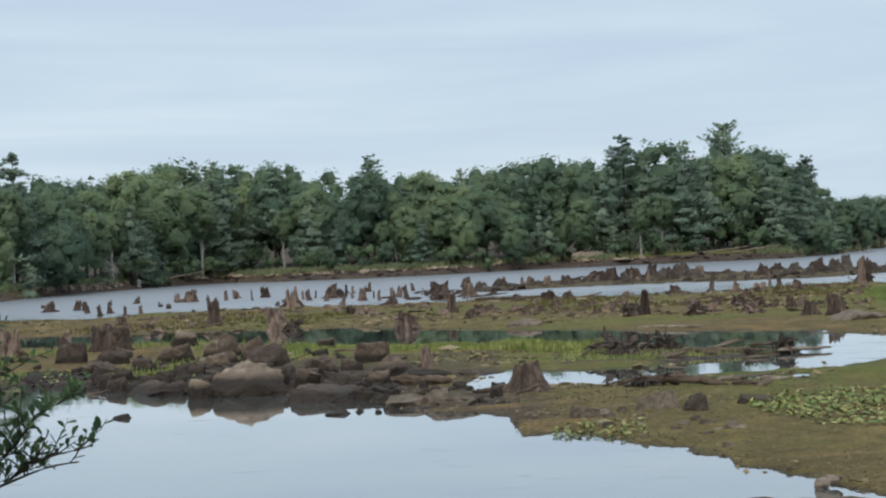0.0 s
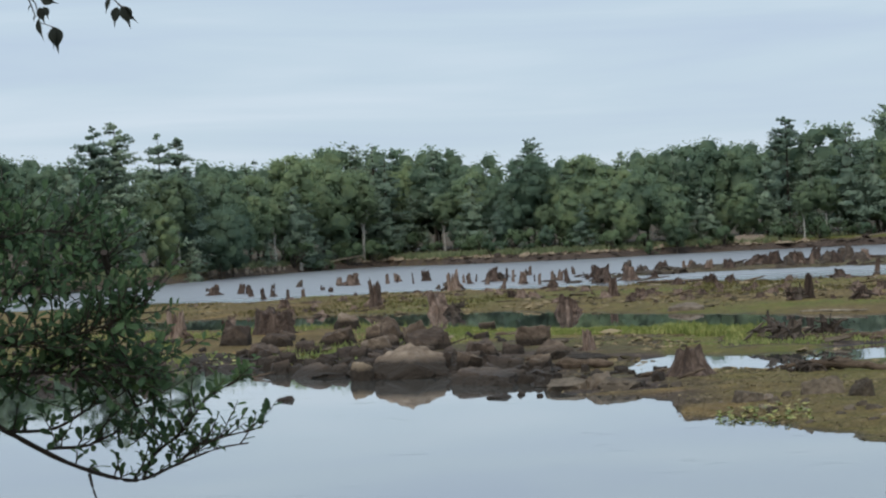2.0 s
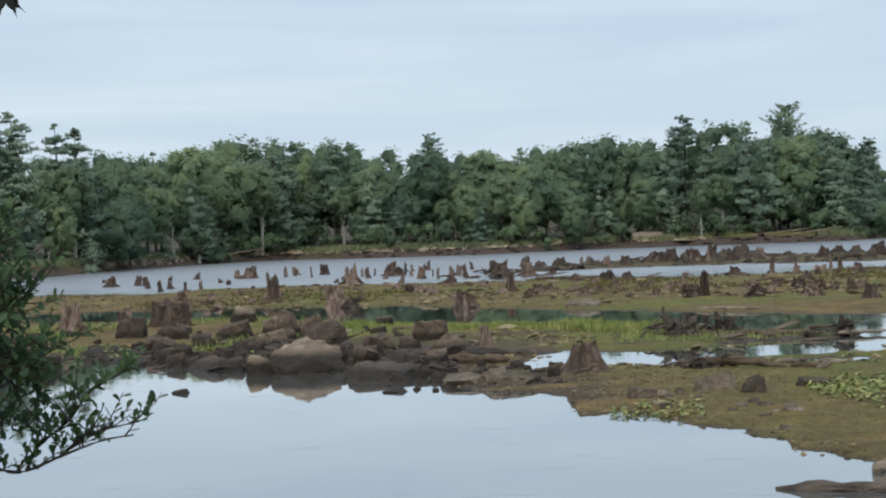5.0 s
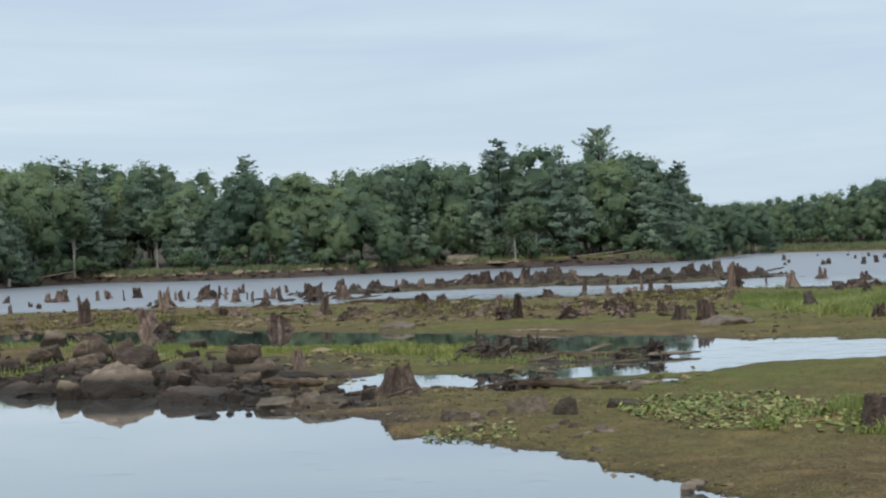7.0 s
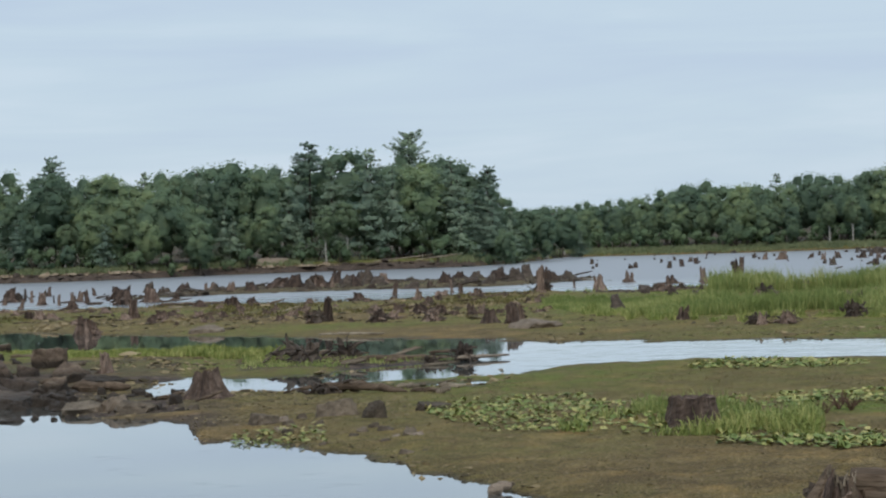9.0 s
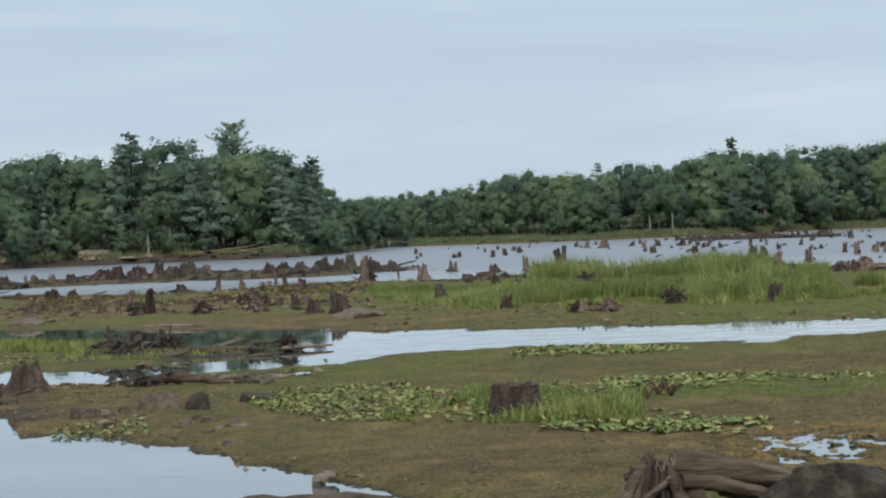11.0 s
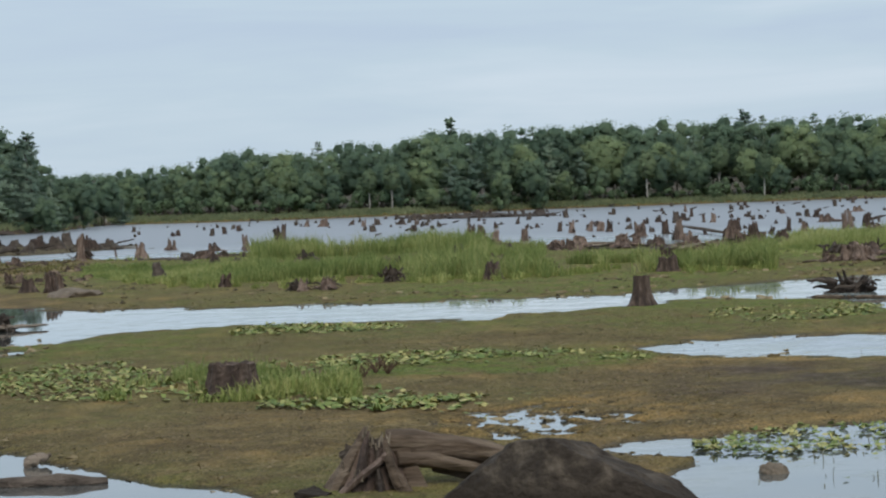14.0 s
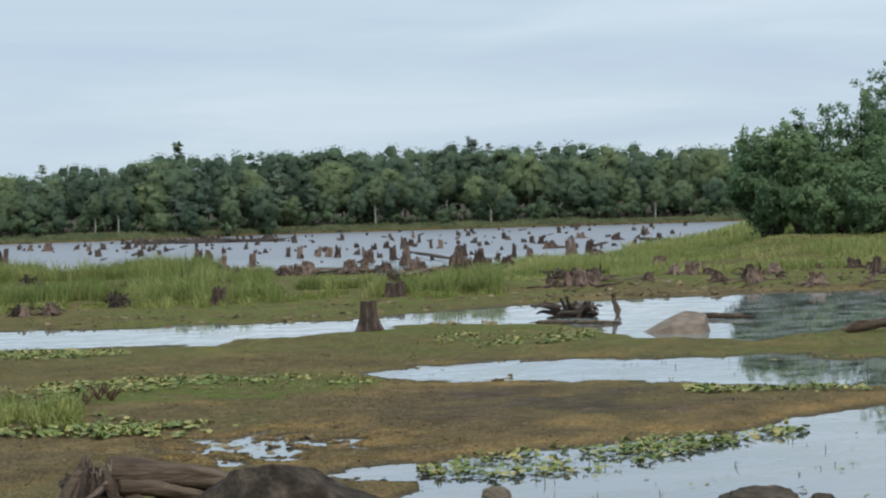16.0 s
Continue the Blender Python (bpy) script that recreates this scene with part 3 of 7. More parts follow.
def broadleaf(seed, h, leaf, bark, spread=0.26, low=0.2, count=2100, grain=1.4, lobes=34, dome=0.5):
    """A broadleaf tree: a trunk with limbs, and a rounded crown of billowing lobes clad in small leaf clumps."""
    rng = np.random.default_rng(seed)
    root = new("tree")
    pts, sizes, limbs, outs, cores = [], [], [], [], []
    mid, half, wide = h * (1 + low) * 0.5, h * (1 - low) * 0.5, spread * h
    m = count // lobes
    for k in range(lobes):
        t = 1 - 2 * (k + 0.5) / lobes
        ang = k * 2.4 + rng.uniform(-0.5, 0.5)
        ring = max(0.12, 1 - abs(t) ** (1 / dome)) ** 0.5
        axis = np.array([ring * math.cos(ang) * wide, ring * math.sin(ang) * wide, t * half])
        c = axis * rng.uniform(0.58, 0.86) + np.array([0, 0, mid])
        rad = np.array([1, 1, rng.uniform(0.55, 0.95)]) * wide * rng.uniform(0.24, 0.48)
        d = unit(rng.normal(size=(m, 3)) + unit(axis) * 0.55 + np.array([0, 0, 0.3]))
        q = c + d * rad * rng.uniform(0.66, 1.12, (m, 1))
        q[:, 2] = np.clip(q[:, 2], 0.1, h)
        cv, cf = blob(np.zeros(3), 1.0, rng, -9)
        cores.append((np.clip(c + cv * rad * 0.7, [-h, -h, 0.1], h), cf))
        pts.append(q)
        outs.append(0.42 * d + 0.58 * unit(axis) + np.array([0, 0, 0.12]))
        sizes.append(rng.uniform(0.008, 0.0155, m) * h * grain)
        if k % 4 == 0:
            limbs.append(((0, 0, c[2] * 0.62), tuple(c * np.array([0.5, 0.5, 0.85])), tuple(c)))
    cv, cf = blob(np.zeros(3), 1.0, rng, -9)
    cores.append((cv * np.array([wide, wide, half]) * 0.55 + np.array([0, 0, mid]), cf))
    lean = rng.uniform(-0.03, 0.03, 2) * h
    r0 = (0.013 if bark == M_BIRCH else 0.010) * h
    pieces = [tube([(0, 0, -0.4), (lean[0] * 0.3, lean[1] * 0.3, 0.3 * h), (lean[0], lean[1], 0.62 * h), (lean[0], lean[1], 0.86 * h)], [r0 * 1.3, r0, r0 * 0.6, r0 * 0.15])]
    pieces += [tube(p, [r0 * 0.5, r0 * 0.35, r0 * 0.12], 4) for p in limbs]
    tv, tf = joined(pieces)
    mesh_object("trunk", tv, tf, bark, root)
    leafy("crown", cores, pts, sizes, outs, rng, leaf, root)
    return root


def conifer(seed, h, ragged=0.3, low=0.05, width=0.19, leaf=None, density=1.0, blunt=0.72, grain=1.0, rise=0.0, whorls=12, fuzz=0.05):
    """A white pine: tiers of level limbs, each carrying flat plumes of needles with dark gaps between."""
    rng = np.random.default_rng(seed)
    root = new("tree")
    pts, sizes, pieces, outs = [], [], [], []
    r0 = 0.011 * h
    pieces.append(tube([(0, 0, -0.4), (0, 0, 0.4 * h), (0.01 * h, 0, 0.75 * h), (0, 0, 0.97 * h)], [r0 * 1.3, r0, r0 * 0.55, r0 * 0.1]))
    for k in range(whorls):
        t = min(0.99, (k + rng.uniform(0, 0.4) + (rng.uniform(-1, 1) if rise else 0)) / whorls)
        z = h * (low + (0.97 - low) * max(0.0, t))
        reach = width * h * (1 - max(0.0, t)) ** blunt * rng.uniform(0.82, 1.1) + 0.012 * h
        for q in range(rng.integers(6, 9)):
            if rng.uniform() < ragged * 0.5:
                continue
            ang = rng.uniform(0, 6.28)
            ln = reach * rng.uniform(1 - ragged, 1.12)
            tip = np.array([ln * math.cos(ang), ln * math.sin(ang), ln * (rng.uniform(-0.08, 0.22) + rise * rng.uniform(0.2, 1.0))])
            base = np.array([0, 0, min(0.97 * h, z + rng.uniform(-0.45, 0.45) * h / whorls)])
            pieces.append(tube([tuple(base), tuple(base + tip * 0.6 - np.array([0, 0, 0.02 * ln])), tuple(base + tip)], [r0 * 0.28, r0 * 0.2, r0 * 0.06], 3))
            m = max(4, int(28 * density * (0.12 + 1.2 * ln / (width * h))))
            w = rng.uniform(0.2, 1.05, (m, 1)) ** 0.8
            side = np.array([-math.sin(ang), math.cos(ang), 0])
            p = base + tip * w + side * rng.normal(0, 0.24, (m, 1)) * ln * (1.2 - w) + rng.normal(0, 0.002 * h + fuzz * ln, (m, 3))
            pts.append(p)
            outs.append(np.repeat([[math.cos(ang) * 0.85, math.sin(ang) * 0.85, 0.6]], m, 0) + np.array([0, 0, 1.0]) * rng.normal(0, 0.3, (m, 1)))
            sizes.append(rng.uniform(0.008, 0.015, m) * h * grain)
    core = [blob(np.array([0, 0, h * (low + (0.9 - low) * q / 7)]), width * h * (1 - q / 7.2) ** blunt * 0.32, rng) for q in range(1, 7)] if low < 0.2 else []
    tv, tf = joined(pieces)
    mesh_object("trunk", tv, tf, M_BARK, root)
    leafy("crown", core, pts, sizes, outs, rng, leaf or M_LEAF_DARK, root, 0.1, 0.32, 0.14)
    return root


def shrub(seed, h, leaf, count=260):
    rng = np.random.default_rng(seed)
    root = new("shrub")
    c = np.stack([rng.normal(0, 0.28 * h, 7), rng.normal(0, 0.28 * h, 7), rng.uniform(0.3, 0.75, 7) * h], 1)
    d = rng.normal(size=(7, count // 7, 3))
    d /= np.linalg.norm(d, axis=2)[:, :, None]
    p = (c[:, None] + d * rng.uniform(0.18, 0.32, (7, 1, 1)) * h).reshape(-1, 3)
    p[:, 2] = np.abs(p[:, 2])
    tv, tf = joined([tube([(0, 0, -0.2), tuple(q * 0.6), tuple(q)], [0.03 * h, 0.02 * h, 0.008 * h], 4) for q in c])
    mesh_object("stem", tv, tf, M_BARK, root)
    leafy("crown", [blob(q, 0.2 * h, rng) for q in c[:4]], [p], [rng.uniform(0.04, 0.07, len(p)) * h], [d.reshape(-1, 3) + np.array([0, 0, 0.1])], rng, leaf, root)
    return root


def put(proto, bearing, rng, h_wanted, h_proto, turn, sink=0.0):
    s = h_wanted / h_proto
    m = Matrix.Translation(at(bearing, rng, height(bearing, rng) - sink)) @ Matrix.Rotation(turn, 4, "Z") @ Matrix.Diagonal((s, s, s, 1))
    ob = copy_thing(proto, m)
    ob.scale = (s, s, s)
    return ob


def drop_proto(root):
    for o in (*root.children_recursive, root):
        bpy.data.objects.remove(o)


def canopy(b):
    """Height of the tree line over the water, by bearing."""
    return knots(b, -25, 14, -18, 14.1, -15.3, 13.7, -13, 13.5, -12.2, 12.6, -11.6, 13.2, -11.4, 13.7, -10, 14.9, -9.4, 15.5, -8.5, 16.9, -7.2, 17.7, -6.2, 17.7, -4.8, 16.2, -2.4, 14.4, -0.9, 13.4, 0.4, 13.9, 1.5, 15.3, 2.5, 15.5, 3.6, 14.8, 4.6, 15.2, 5.4, 16.7, 6.8, 16.7, 8.4, 15.8, 9.7, 14.3, 10.3, 12.5, 10.65, 10.6, 11, 8.5, 11.2, 8, 11.4, 7.7, 12.2, 8.7, 12.5, 9, 13, 9.9, 13.4, 10.2, 14.1, 10.6, 15.8, 12.1, 19, 12.3, 21.6, 13.4, 25, 14.7, 25.7, 14.9, 29, 14.5, 32, 14.5, 34, 14.3, 36.3, 12.9, 38.6, 12.2, 60, 12.4)


def top_of(root):
    return max(v.co.z for o in root.children for v in o.data.vertices)


class Joined:
    """Gathers far copies of a tree into one mesh per material."""

    def __init__(self):
        self.verts, self.faces, self.count, self.normals = {}, {}, {}, {}

    def add(self, root, bearing, rng, h_wanted, turn, wide=None, o=None, mat=None):
        s = h_wanted / top_of(root)
        w = wide or s
        c, sn = math.cos(turn) * w, math.sin(turn) * w
        o = o or at(bearing, rng, height(bearing, rng))
        for child in root.children:
            me = child.data
            v = np.empty(len(me.vertices) * 3)
            me.vertices.foreach_get("co", v)
            v = v.reshape(-1, 3)
            v = np.stack([v[:, 0] * c - v[:, 1] * sn + o.x, v[:, 0] * sn + v[:, 1] * c + o.y, v[:, 2] * s + o.z], 1)
            key = mat or me.materials[0]
            k = self.count.get(key, 0)
            self.faces.setdefault(key, []).extend(tuple(i + k for i in p.vertices) for p in me.polygons)
            self.verts.setdefault(key, []).append(v)
            nv = np.empty(len(v) * 3, np.float32)
            me.vertex_normals.foreach_get("vector", nv)
            if me.has_custom_normals:
                corner = np.empty(len(me.loops) * 3, np.float32)
                me.corner_normals.foreach_get("vector", corner)
                ids = np.empty(len(me.loops), np.int32)
                me.loops.foreach_get("vertex_index", ids)
                nv = nv.reshape(-1, 3)
                nv[ids] = corner.reshape(-1, 3)
            nv = nv.reshape(-1, 3)
            ca, sa = math.cos(turn), math.sin(turn)
            self.normals.setdefault(key, []).append(np.stack([nv[:, 0] * ca - nv[:, 1] * sa, nv[:, 0] * sa + nv[:, 1] * ca, nv[:, 2]], 1))
            self.count[key] = k + len(v)

    def build(self, name, label, category):
        for key, parts in self.verts.items():
            tagged(mesh_object(name, np.concatenate(parts), self.faces[key], key, normals=np.concatenate(self.normals[key])), label, category, kind="stuff")


def build_woods():
    rng = random.Random(5)
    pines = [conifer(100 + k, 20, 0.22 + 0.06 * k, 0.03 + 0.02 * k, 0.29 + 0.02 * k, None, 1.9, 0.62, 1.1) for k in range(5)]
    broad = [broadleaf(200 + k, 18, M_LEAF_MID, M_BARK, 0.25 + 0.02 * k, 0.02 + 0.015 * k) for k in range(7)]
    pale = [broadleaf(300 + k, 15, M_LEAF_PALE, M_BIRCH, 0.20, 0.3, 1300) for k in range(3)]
    bush = [shrub(400 + k, 3.0, M_BUSH) for k in range(3)]
    thin_pines = [conifer(120 + k, 20, 0.3, 0.3, 0.24, None, 0.5, 0.55, 1.7) for k in range(2)]
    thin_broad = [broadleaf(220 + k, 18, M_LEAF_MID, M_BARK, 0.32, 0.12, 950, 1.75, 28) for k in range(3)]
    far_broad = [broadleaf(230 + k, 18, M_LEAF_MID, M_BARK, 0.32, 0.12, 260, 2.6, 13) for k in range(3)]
    labels = {"pine": "tall dark green white pine in the far lakeside wood", "broad": "rounded green broadleaf tree in the far lakeside wood",
              "pale": "slender pale-barked tree at the edge of the wood", "bush": "low green bush on the far shore"}
    behind = Joined()
    for row, (back, lo, hi, step) in enumerate(((8, 0.30, 0.62, 5.4), (13, 0.52, 0.88, 4.8), (20, 0.80, 1.02, 4.6), (29, 0.96, 1.08, 3.4))):
        b = -21.5 + rng.random()
        while b < 45.5:
            s = float(far_shore(b))
            r = s + back + rng.uniform(-2.2, 2.2) + (6 if b < -8.2 else 0)
            b += step * rng.uniform(0.75, 1.25) / r / K
            if row < 2 and 12.15 < b < 12.8:
                continue
            z = height(b, r)
            top = float(canopy(b)) * rng.uniform(lo, hi) * (1.05 if b < 4 else 1.02 if b < 11 else 1.05)
            top = max(2.6, top - z)
            zone = 0.36 if b < -5.5 else 0.2 if b < 4 else 0.5 if b < 11.4 else 0.12
            u = rng.random()
            if row > 2:
                behind.add(rng.choice(thin_pines if u < zone * 0.6 else thin_broad), b, r, top, rng.uniform(0, 6.28))
                continue
            if u < zone * (1.3 if row < 2 and (b < -5.5 or 4 < b < 11) else 1.0):
                kind, proto = "pine", rng.choice(pines)
            elif row < 2 and u > (0.86 if b > -5 else 0.74):
                kind, proto = "pale", rng.choice(pale)
            else:
                kind, proto = "broad", rng.choice(broad)
            tagged(put(proto, b, r, top, top_of(proto), rng.uniform(0, 6.28)), labels[kind], "tree", "lakeside wood")
    b = -20.0
    while b < 45:
        r = float(far_shore(b)) + rng.uniform(3.4, 6.0)
        b += rng.uniform(2.2, 7.5) / r / K
        if 11.3 < b < 12.6 or b < -8.4 or (b > 13 and rng.random() < 0.5):
            continue
        tagged(put(rng.choice(bush), b, r, rng.uniform(1.4, 3.1), 3.0, rng.uniform(0, 6.28)), labels["bush"], "bush", "far shore bushes")
    for k in range(150):
        b = rng.uniform(8.5, 18)
        behind.add(rng.choice(far_broad), b, rng.uniform(740, 900), rng.uniform(9, 11.5), rng.uniform(0, 6.28))
    b = -21.0
    while b < 45:
        r = float(far_shore(b)) + rng.uniform(7, 11)
        b += (rng.uniform(1.8, 4.5) if b < 12.5 else rng.uniform(1.1, 2.2)) / r / K
        if not 11.2 < b < 12.8 and b > -9:
            behind.add(rng.choice(bush), b, r, rng.uniform(1.7, 3.7), rng.uniform(0, 6.28))
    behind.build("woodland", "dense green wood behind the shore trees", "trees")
    # slender birches whose pale trunks show against the wood: bearing, distance behind the shore, height
    for bearing, back, tall in ((-12.15, 9, 11), (-12.0, 10, 10), (-10.5, 7, 8.5), (-9.4, 7, 9.5), (-9.2, 7.5, 9), (-8.95, 8, 10), (5.66, 6, 8), (20.6, 6, 8), (24.3, 6, 8.5), (27.9, 6, 9), (31.2, 6, 8), (35.9, 5, 7)):
        p = pale[int(abs(bearing) * 10) % 3]
        tagged(put(p, bearing, float(far_shore(bearing)) + back, tall, top_of(p), bearing), labels["pale"], "tree", "lakeside wood")
    # pines that stand out over the wood: bearing, height over the water, distance behind the shore, width, bluntness, bare trunk, upward sweep
    for bearing, top, back, wide, blunt, bare, sweep in (
            (-1.96, 17.6, 26.2, 0.14, 0.42, 0.68, 0.25), (5.25, 18.9, 22.5, 0.17, 0.6, 0.70, 0.3), (8.1, 20.1, 24, 0.20, 0.36, 0.72, 0.75), (10.35, 14.6, 15, 0.14, 0.5, 0.72, 0.6),
            (-13.8, 18.4, 24, 0.40, 0.7, 0.1, 0.15), (-14.4, 17.9, 24, 0.40, 0.7, 0.1, 0.15), (-12.6, 17.4, 24, 0.36, 0.7, 0.1, 0.15), (-12.06, 17.4, 24, 0.36, 0.7, 0.1, 0.15),
            (22.34, 17.4, 26.2, 0.075, 0.25, 0.88, 0.3), (30.7, 17.1, 26.2, 0.2, 0.45, 0.4, 0.2), (-9.9, 15.8, 24, 0.26, 0.6, 0.2, 0.2), (-4.8, 17.2, 26.2, 0.24, 0.6, 0.3, 0.2),
            (6.9, 16.5, 13.5, 0.36, 0.6, 0.03, 0.0), (9.3, 15.1, 12, 0.36, 0.6, 0.03, 0.0), (10.3, 11.5, 9, 0.36, 0.6, 0.03, 0.0), (-7, 15.2, 9, 0.36, 0.6, 0.03, 0.0), (-6.2, 14.4, 9, 0.34, 0.6, 0.03, 0.0), (-7.9, 14.6, 11, 0.34, 0.6, 0.03, 0.0)):
        r = float(far_shore(bearing)) + back
        crowned = bare > 0.6
        p = conifer(int(700 + bearing * 10), 20, 0.45 if crowned else 0.3, bare, wide, None, 1.5 if crowned else 1.9, blunt, 0.95 if crowned else 1.15, sweep, (6 if bare > 0.8 else 11) if crowned else 22 if bare == 0.1 else 14, 0.025)
        tagged(put(p, bearing, r, top - height(bearing, r), top_of(p), 1.0), "white pine standing out above the tree line", "tree", "tall pines")
        drop_proto(p)
    for p in pines + broad + pale + bush + thin_pines + thin_broad + far_broad:
        drop_proto(p)


build_woods()


# ---- willow thicket at the east end of the grassy bank ----
def thicket(bearing, rng_m, tall, spread, seed):
    rng = np.random.default_rng(seed)
    root = new("willow_tree")
    base = at(bearing, rng_m, height(bearing, rng_m) - 0.1)
    root.location = base
    pts, sizes, outs = [], [], []
    for k in range(15):
        ang = rng.uniform(0, 6.283)
        out, h = spread * rng.uniform(0.25, 1.0), tall * rng.uniform(0.5, 1.06)
        h *= 1 - 0.28 * (out / spread) ** 2
        d = np.array([math.cos(ang), math.sin(ang), 0])
        path = [np.array([0, 0, 0]) + d * 0.2, d * out * 0.35 + [0, 0, h * 0.35], d * out * 0.8 + [0, 0, h * 0.72], d * out + rng.normal(0, 0.2, 3) + [0, 0, h]]
        tv, tf = tube([tuple(p) for p in path], [0.09, 0.07, 0.04, 0.012], 5)
        mesh_object("limb", tv, tf, M_BARK, root)
        for q in range(26):
            t = rng.uniform(0.08, 1.0) ** 0.8
            seg = min(2, int(t * 3))
            p0 = path[seg] + (path[seg + 1] - path[seg]) * (t * 3 - seg)
            e = rng.normal(0, 1, 3) * np.array([1, 1, 0.4]) + d * 0.5 + [0, 0, 0.75]
            e /= np.linalg.norm(e)
            ln = rng.uniform(0.55, 1.45) * (1.15 - 0.4 * t)
            m = 36
            w = rng.uniform(0.05, 1, (m, 1))
            pts.append(p0 + e * ln * w + rng.normal(0, 0.15, (m, 3)) * (1.25 - w * 0.8))
            sizes.append(rng.uniform(0.07, 0.13, m))
            outs.append(np.repeat([e], m, 0))
    leafy("crown", [], pts, sizes, [unit(p - np.array([0, 0, tall * 0.3])) * 0.9 + o * 0.35 + np.array([0, 0, 0.25]) for p, o in zip(pts, outs)], rng, M_WILLOW, root, 0.0, 0.5, 0.3)
    return tagged(root, "bushy green willow on the grassy bank", "tree", "bank willows")


for seed, (bearing, rng_m, tall, spread_m) in enumerate(((38.75, 117, 6.6, 2.4), (40.3, 118, 8.2, 3.0), (40.35, 113, 3.2, 1.9), (41.8, 112, 3.4, 2.0), (43.4, 111, 3.4, 2.0), (39.05, 116, 5.6, 2.6), (39.7, 115, 7.0, 3.0), (41.4, 118, 9.2, 3.8), (43.0, 117, 9.8, 4.2), (45.0, 119, 9.8, 4.2), (42.0, 122, 8.0, 3.6), (40.9, 113, 4.6, 2.4), (42.6, 112, 5.0, 2.6))):
    thicket(bearing + 0.3, rng_m, tall, spread_m, 800 + seed)


# ---- stumps and rocks ----
def stump_mesh(seed, style, sides=26, rings=10):
    """A weathered stump of unit width and height: eroded grooved sides, root flare, broken top with a hollow."""
    rng = random.Random(seed)
    ph = [rng.uniform(0, 6.28) for _ in range(6)]
    off = Vector((rng.uniform(-50, 50), rng.uniform(-50, 50), 0))
    jag = {"wide": 0.55, "post": 0.38, "jagged": 0.72, "flat": 0.12, "mound": 0.5}[style]
    tops, groove = [], []
    for s in range(sides):
        w = 2 * math.pi * s / sides
        q = Vector((math.cos(w), math.sin(w), 0))
        swell = 0.5 + 0.3 * math.sin(w + ph[0]) + 0.2 * math.sin(2 * w + ph[4])
        split = abs(noise.noise(q * 1.9 + off)) * 1.5 + 0.5 * rng.random() ** 2
        tops.append(1 - jag * (0.55 * swell + 0.6 * split))
        groove.append(rng.uniform(-0.06, 0.045))
    peak = max(tops)
    tops = [max(0.2, q / peak) for q in tops]
    taper = {"flat": 0.25, "mound": 0.52, "wide": 0.34}.get(style) or rng.uniform(0.05, 0.32)
    lean = (rng.uniform(-0.2, 0.2), rng.uniform(-0.2, 0.2))
    verts, faces, rim = [], [], []
    for k in range(rings):
        t = k / (rings - 1)
        for s in range(sides):
            w = 2 * math.pi * s / sides
            flare = 0.30 * (1 - t) ** 3 * (1 + 0.8 * math.sin(4 * w + ph[1]) + 0.6 * math.sin(7 * w + ph[2]))
            r = 0.38 * (1 - taper * t ** 1.4) + flare * (0.2 if style == "flat" else 0.42) + groove[s] * (0.5 + 0.7 * t)
            q = Vector((math.cos(w), math.sin(w), t * 0.8))
            r += 0.15 * noise.noise(q * 1.5 + off) + 0.10 * noise.noise(q * 4.0 + off) + rng.uniform(-0.015, 0.015)
            r = max(r, 0.08)
            z = -0.06 + (tops[s] + 0.06) * t
            verts.append((r * math.cos(w) + lean[0] * z, r * math.sin(w) + lean[1] * z, z))
            if k == rings - 1:
                rim.append(r)
    for k in range(rings - 1):
        for s in range(sides):
            s2 = (s + 1) % sides
            faces.append((k * sides + s, k * sides + s2, (k + 1) * sides + s2, (k + 1) * sides + s))
    # hollow
    base = len(verts)
    for s in range(sides):
        w = 2 * math.pi * s / sides
        z = tops[s] * 0.95 - 0.02 + rng.uniform(-0.03, 0.03)
        verts.append((0.62 * rim[s] * math.cos(w) + lean[0] * z, 0.62 * rim[s] * math.sin(w) + lean[1] * z, z))
    floor_z = 0.72 * min(tops)
    for s in range(sides):
        w = 2 * math.pi * s / sides
        verts.append((0.3 * rim[s] * math.cos(w) + lean[0] * floor_z, 0.3 * rim[s] * math.sin(w) + lean[1] * floor_z, floor_z))
    verts.append((lean[0] * floor_z, lean[1] * floor_z, floor_z - 0.03))
    for s in range(sides):
        s2 = (s + 1) % sides
        t0 = (rings - 1) * sides
        faces.append((t0 + s, t0 + s2, base + s2, base + s))
        faces.append((base + s, base + s2, base + sides + s2, base + sides + s))
        faces.append((base + sides + s, base + sides + s2, base + 2 * sides))
    return verts, faces


def root_mesh(rng, ang, reach=0.75):
    p, path = Vector((0.28 * math.cos(ang), 0.28 * math.sin(ang), rng.uniform(0.16, 0.34))), []
    d = Vector((math.cos(ang), math.sin(ang), -0.25))
    for k in range(5):
        path.append(tuple(p))
        p = p + d * reach / 5
        d = (d + Vector((rng.uniform(-0.4, 0.4), rng.uniform(-0.4, 0.4), rng.uniform(-0.15, 0.1)))).normalized()
    return tube(path, [0.12, 0.10, 0.075, 0.05, 0.025], 6)


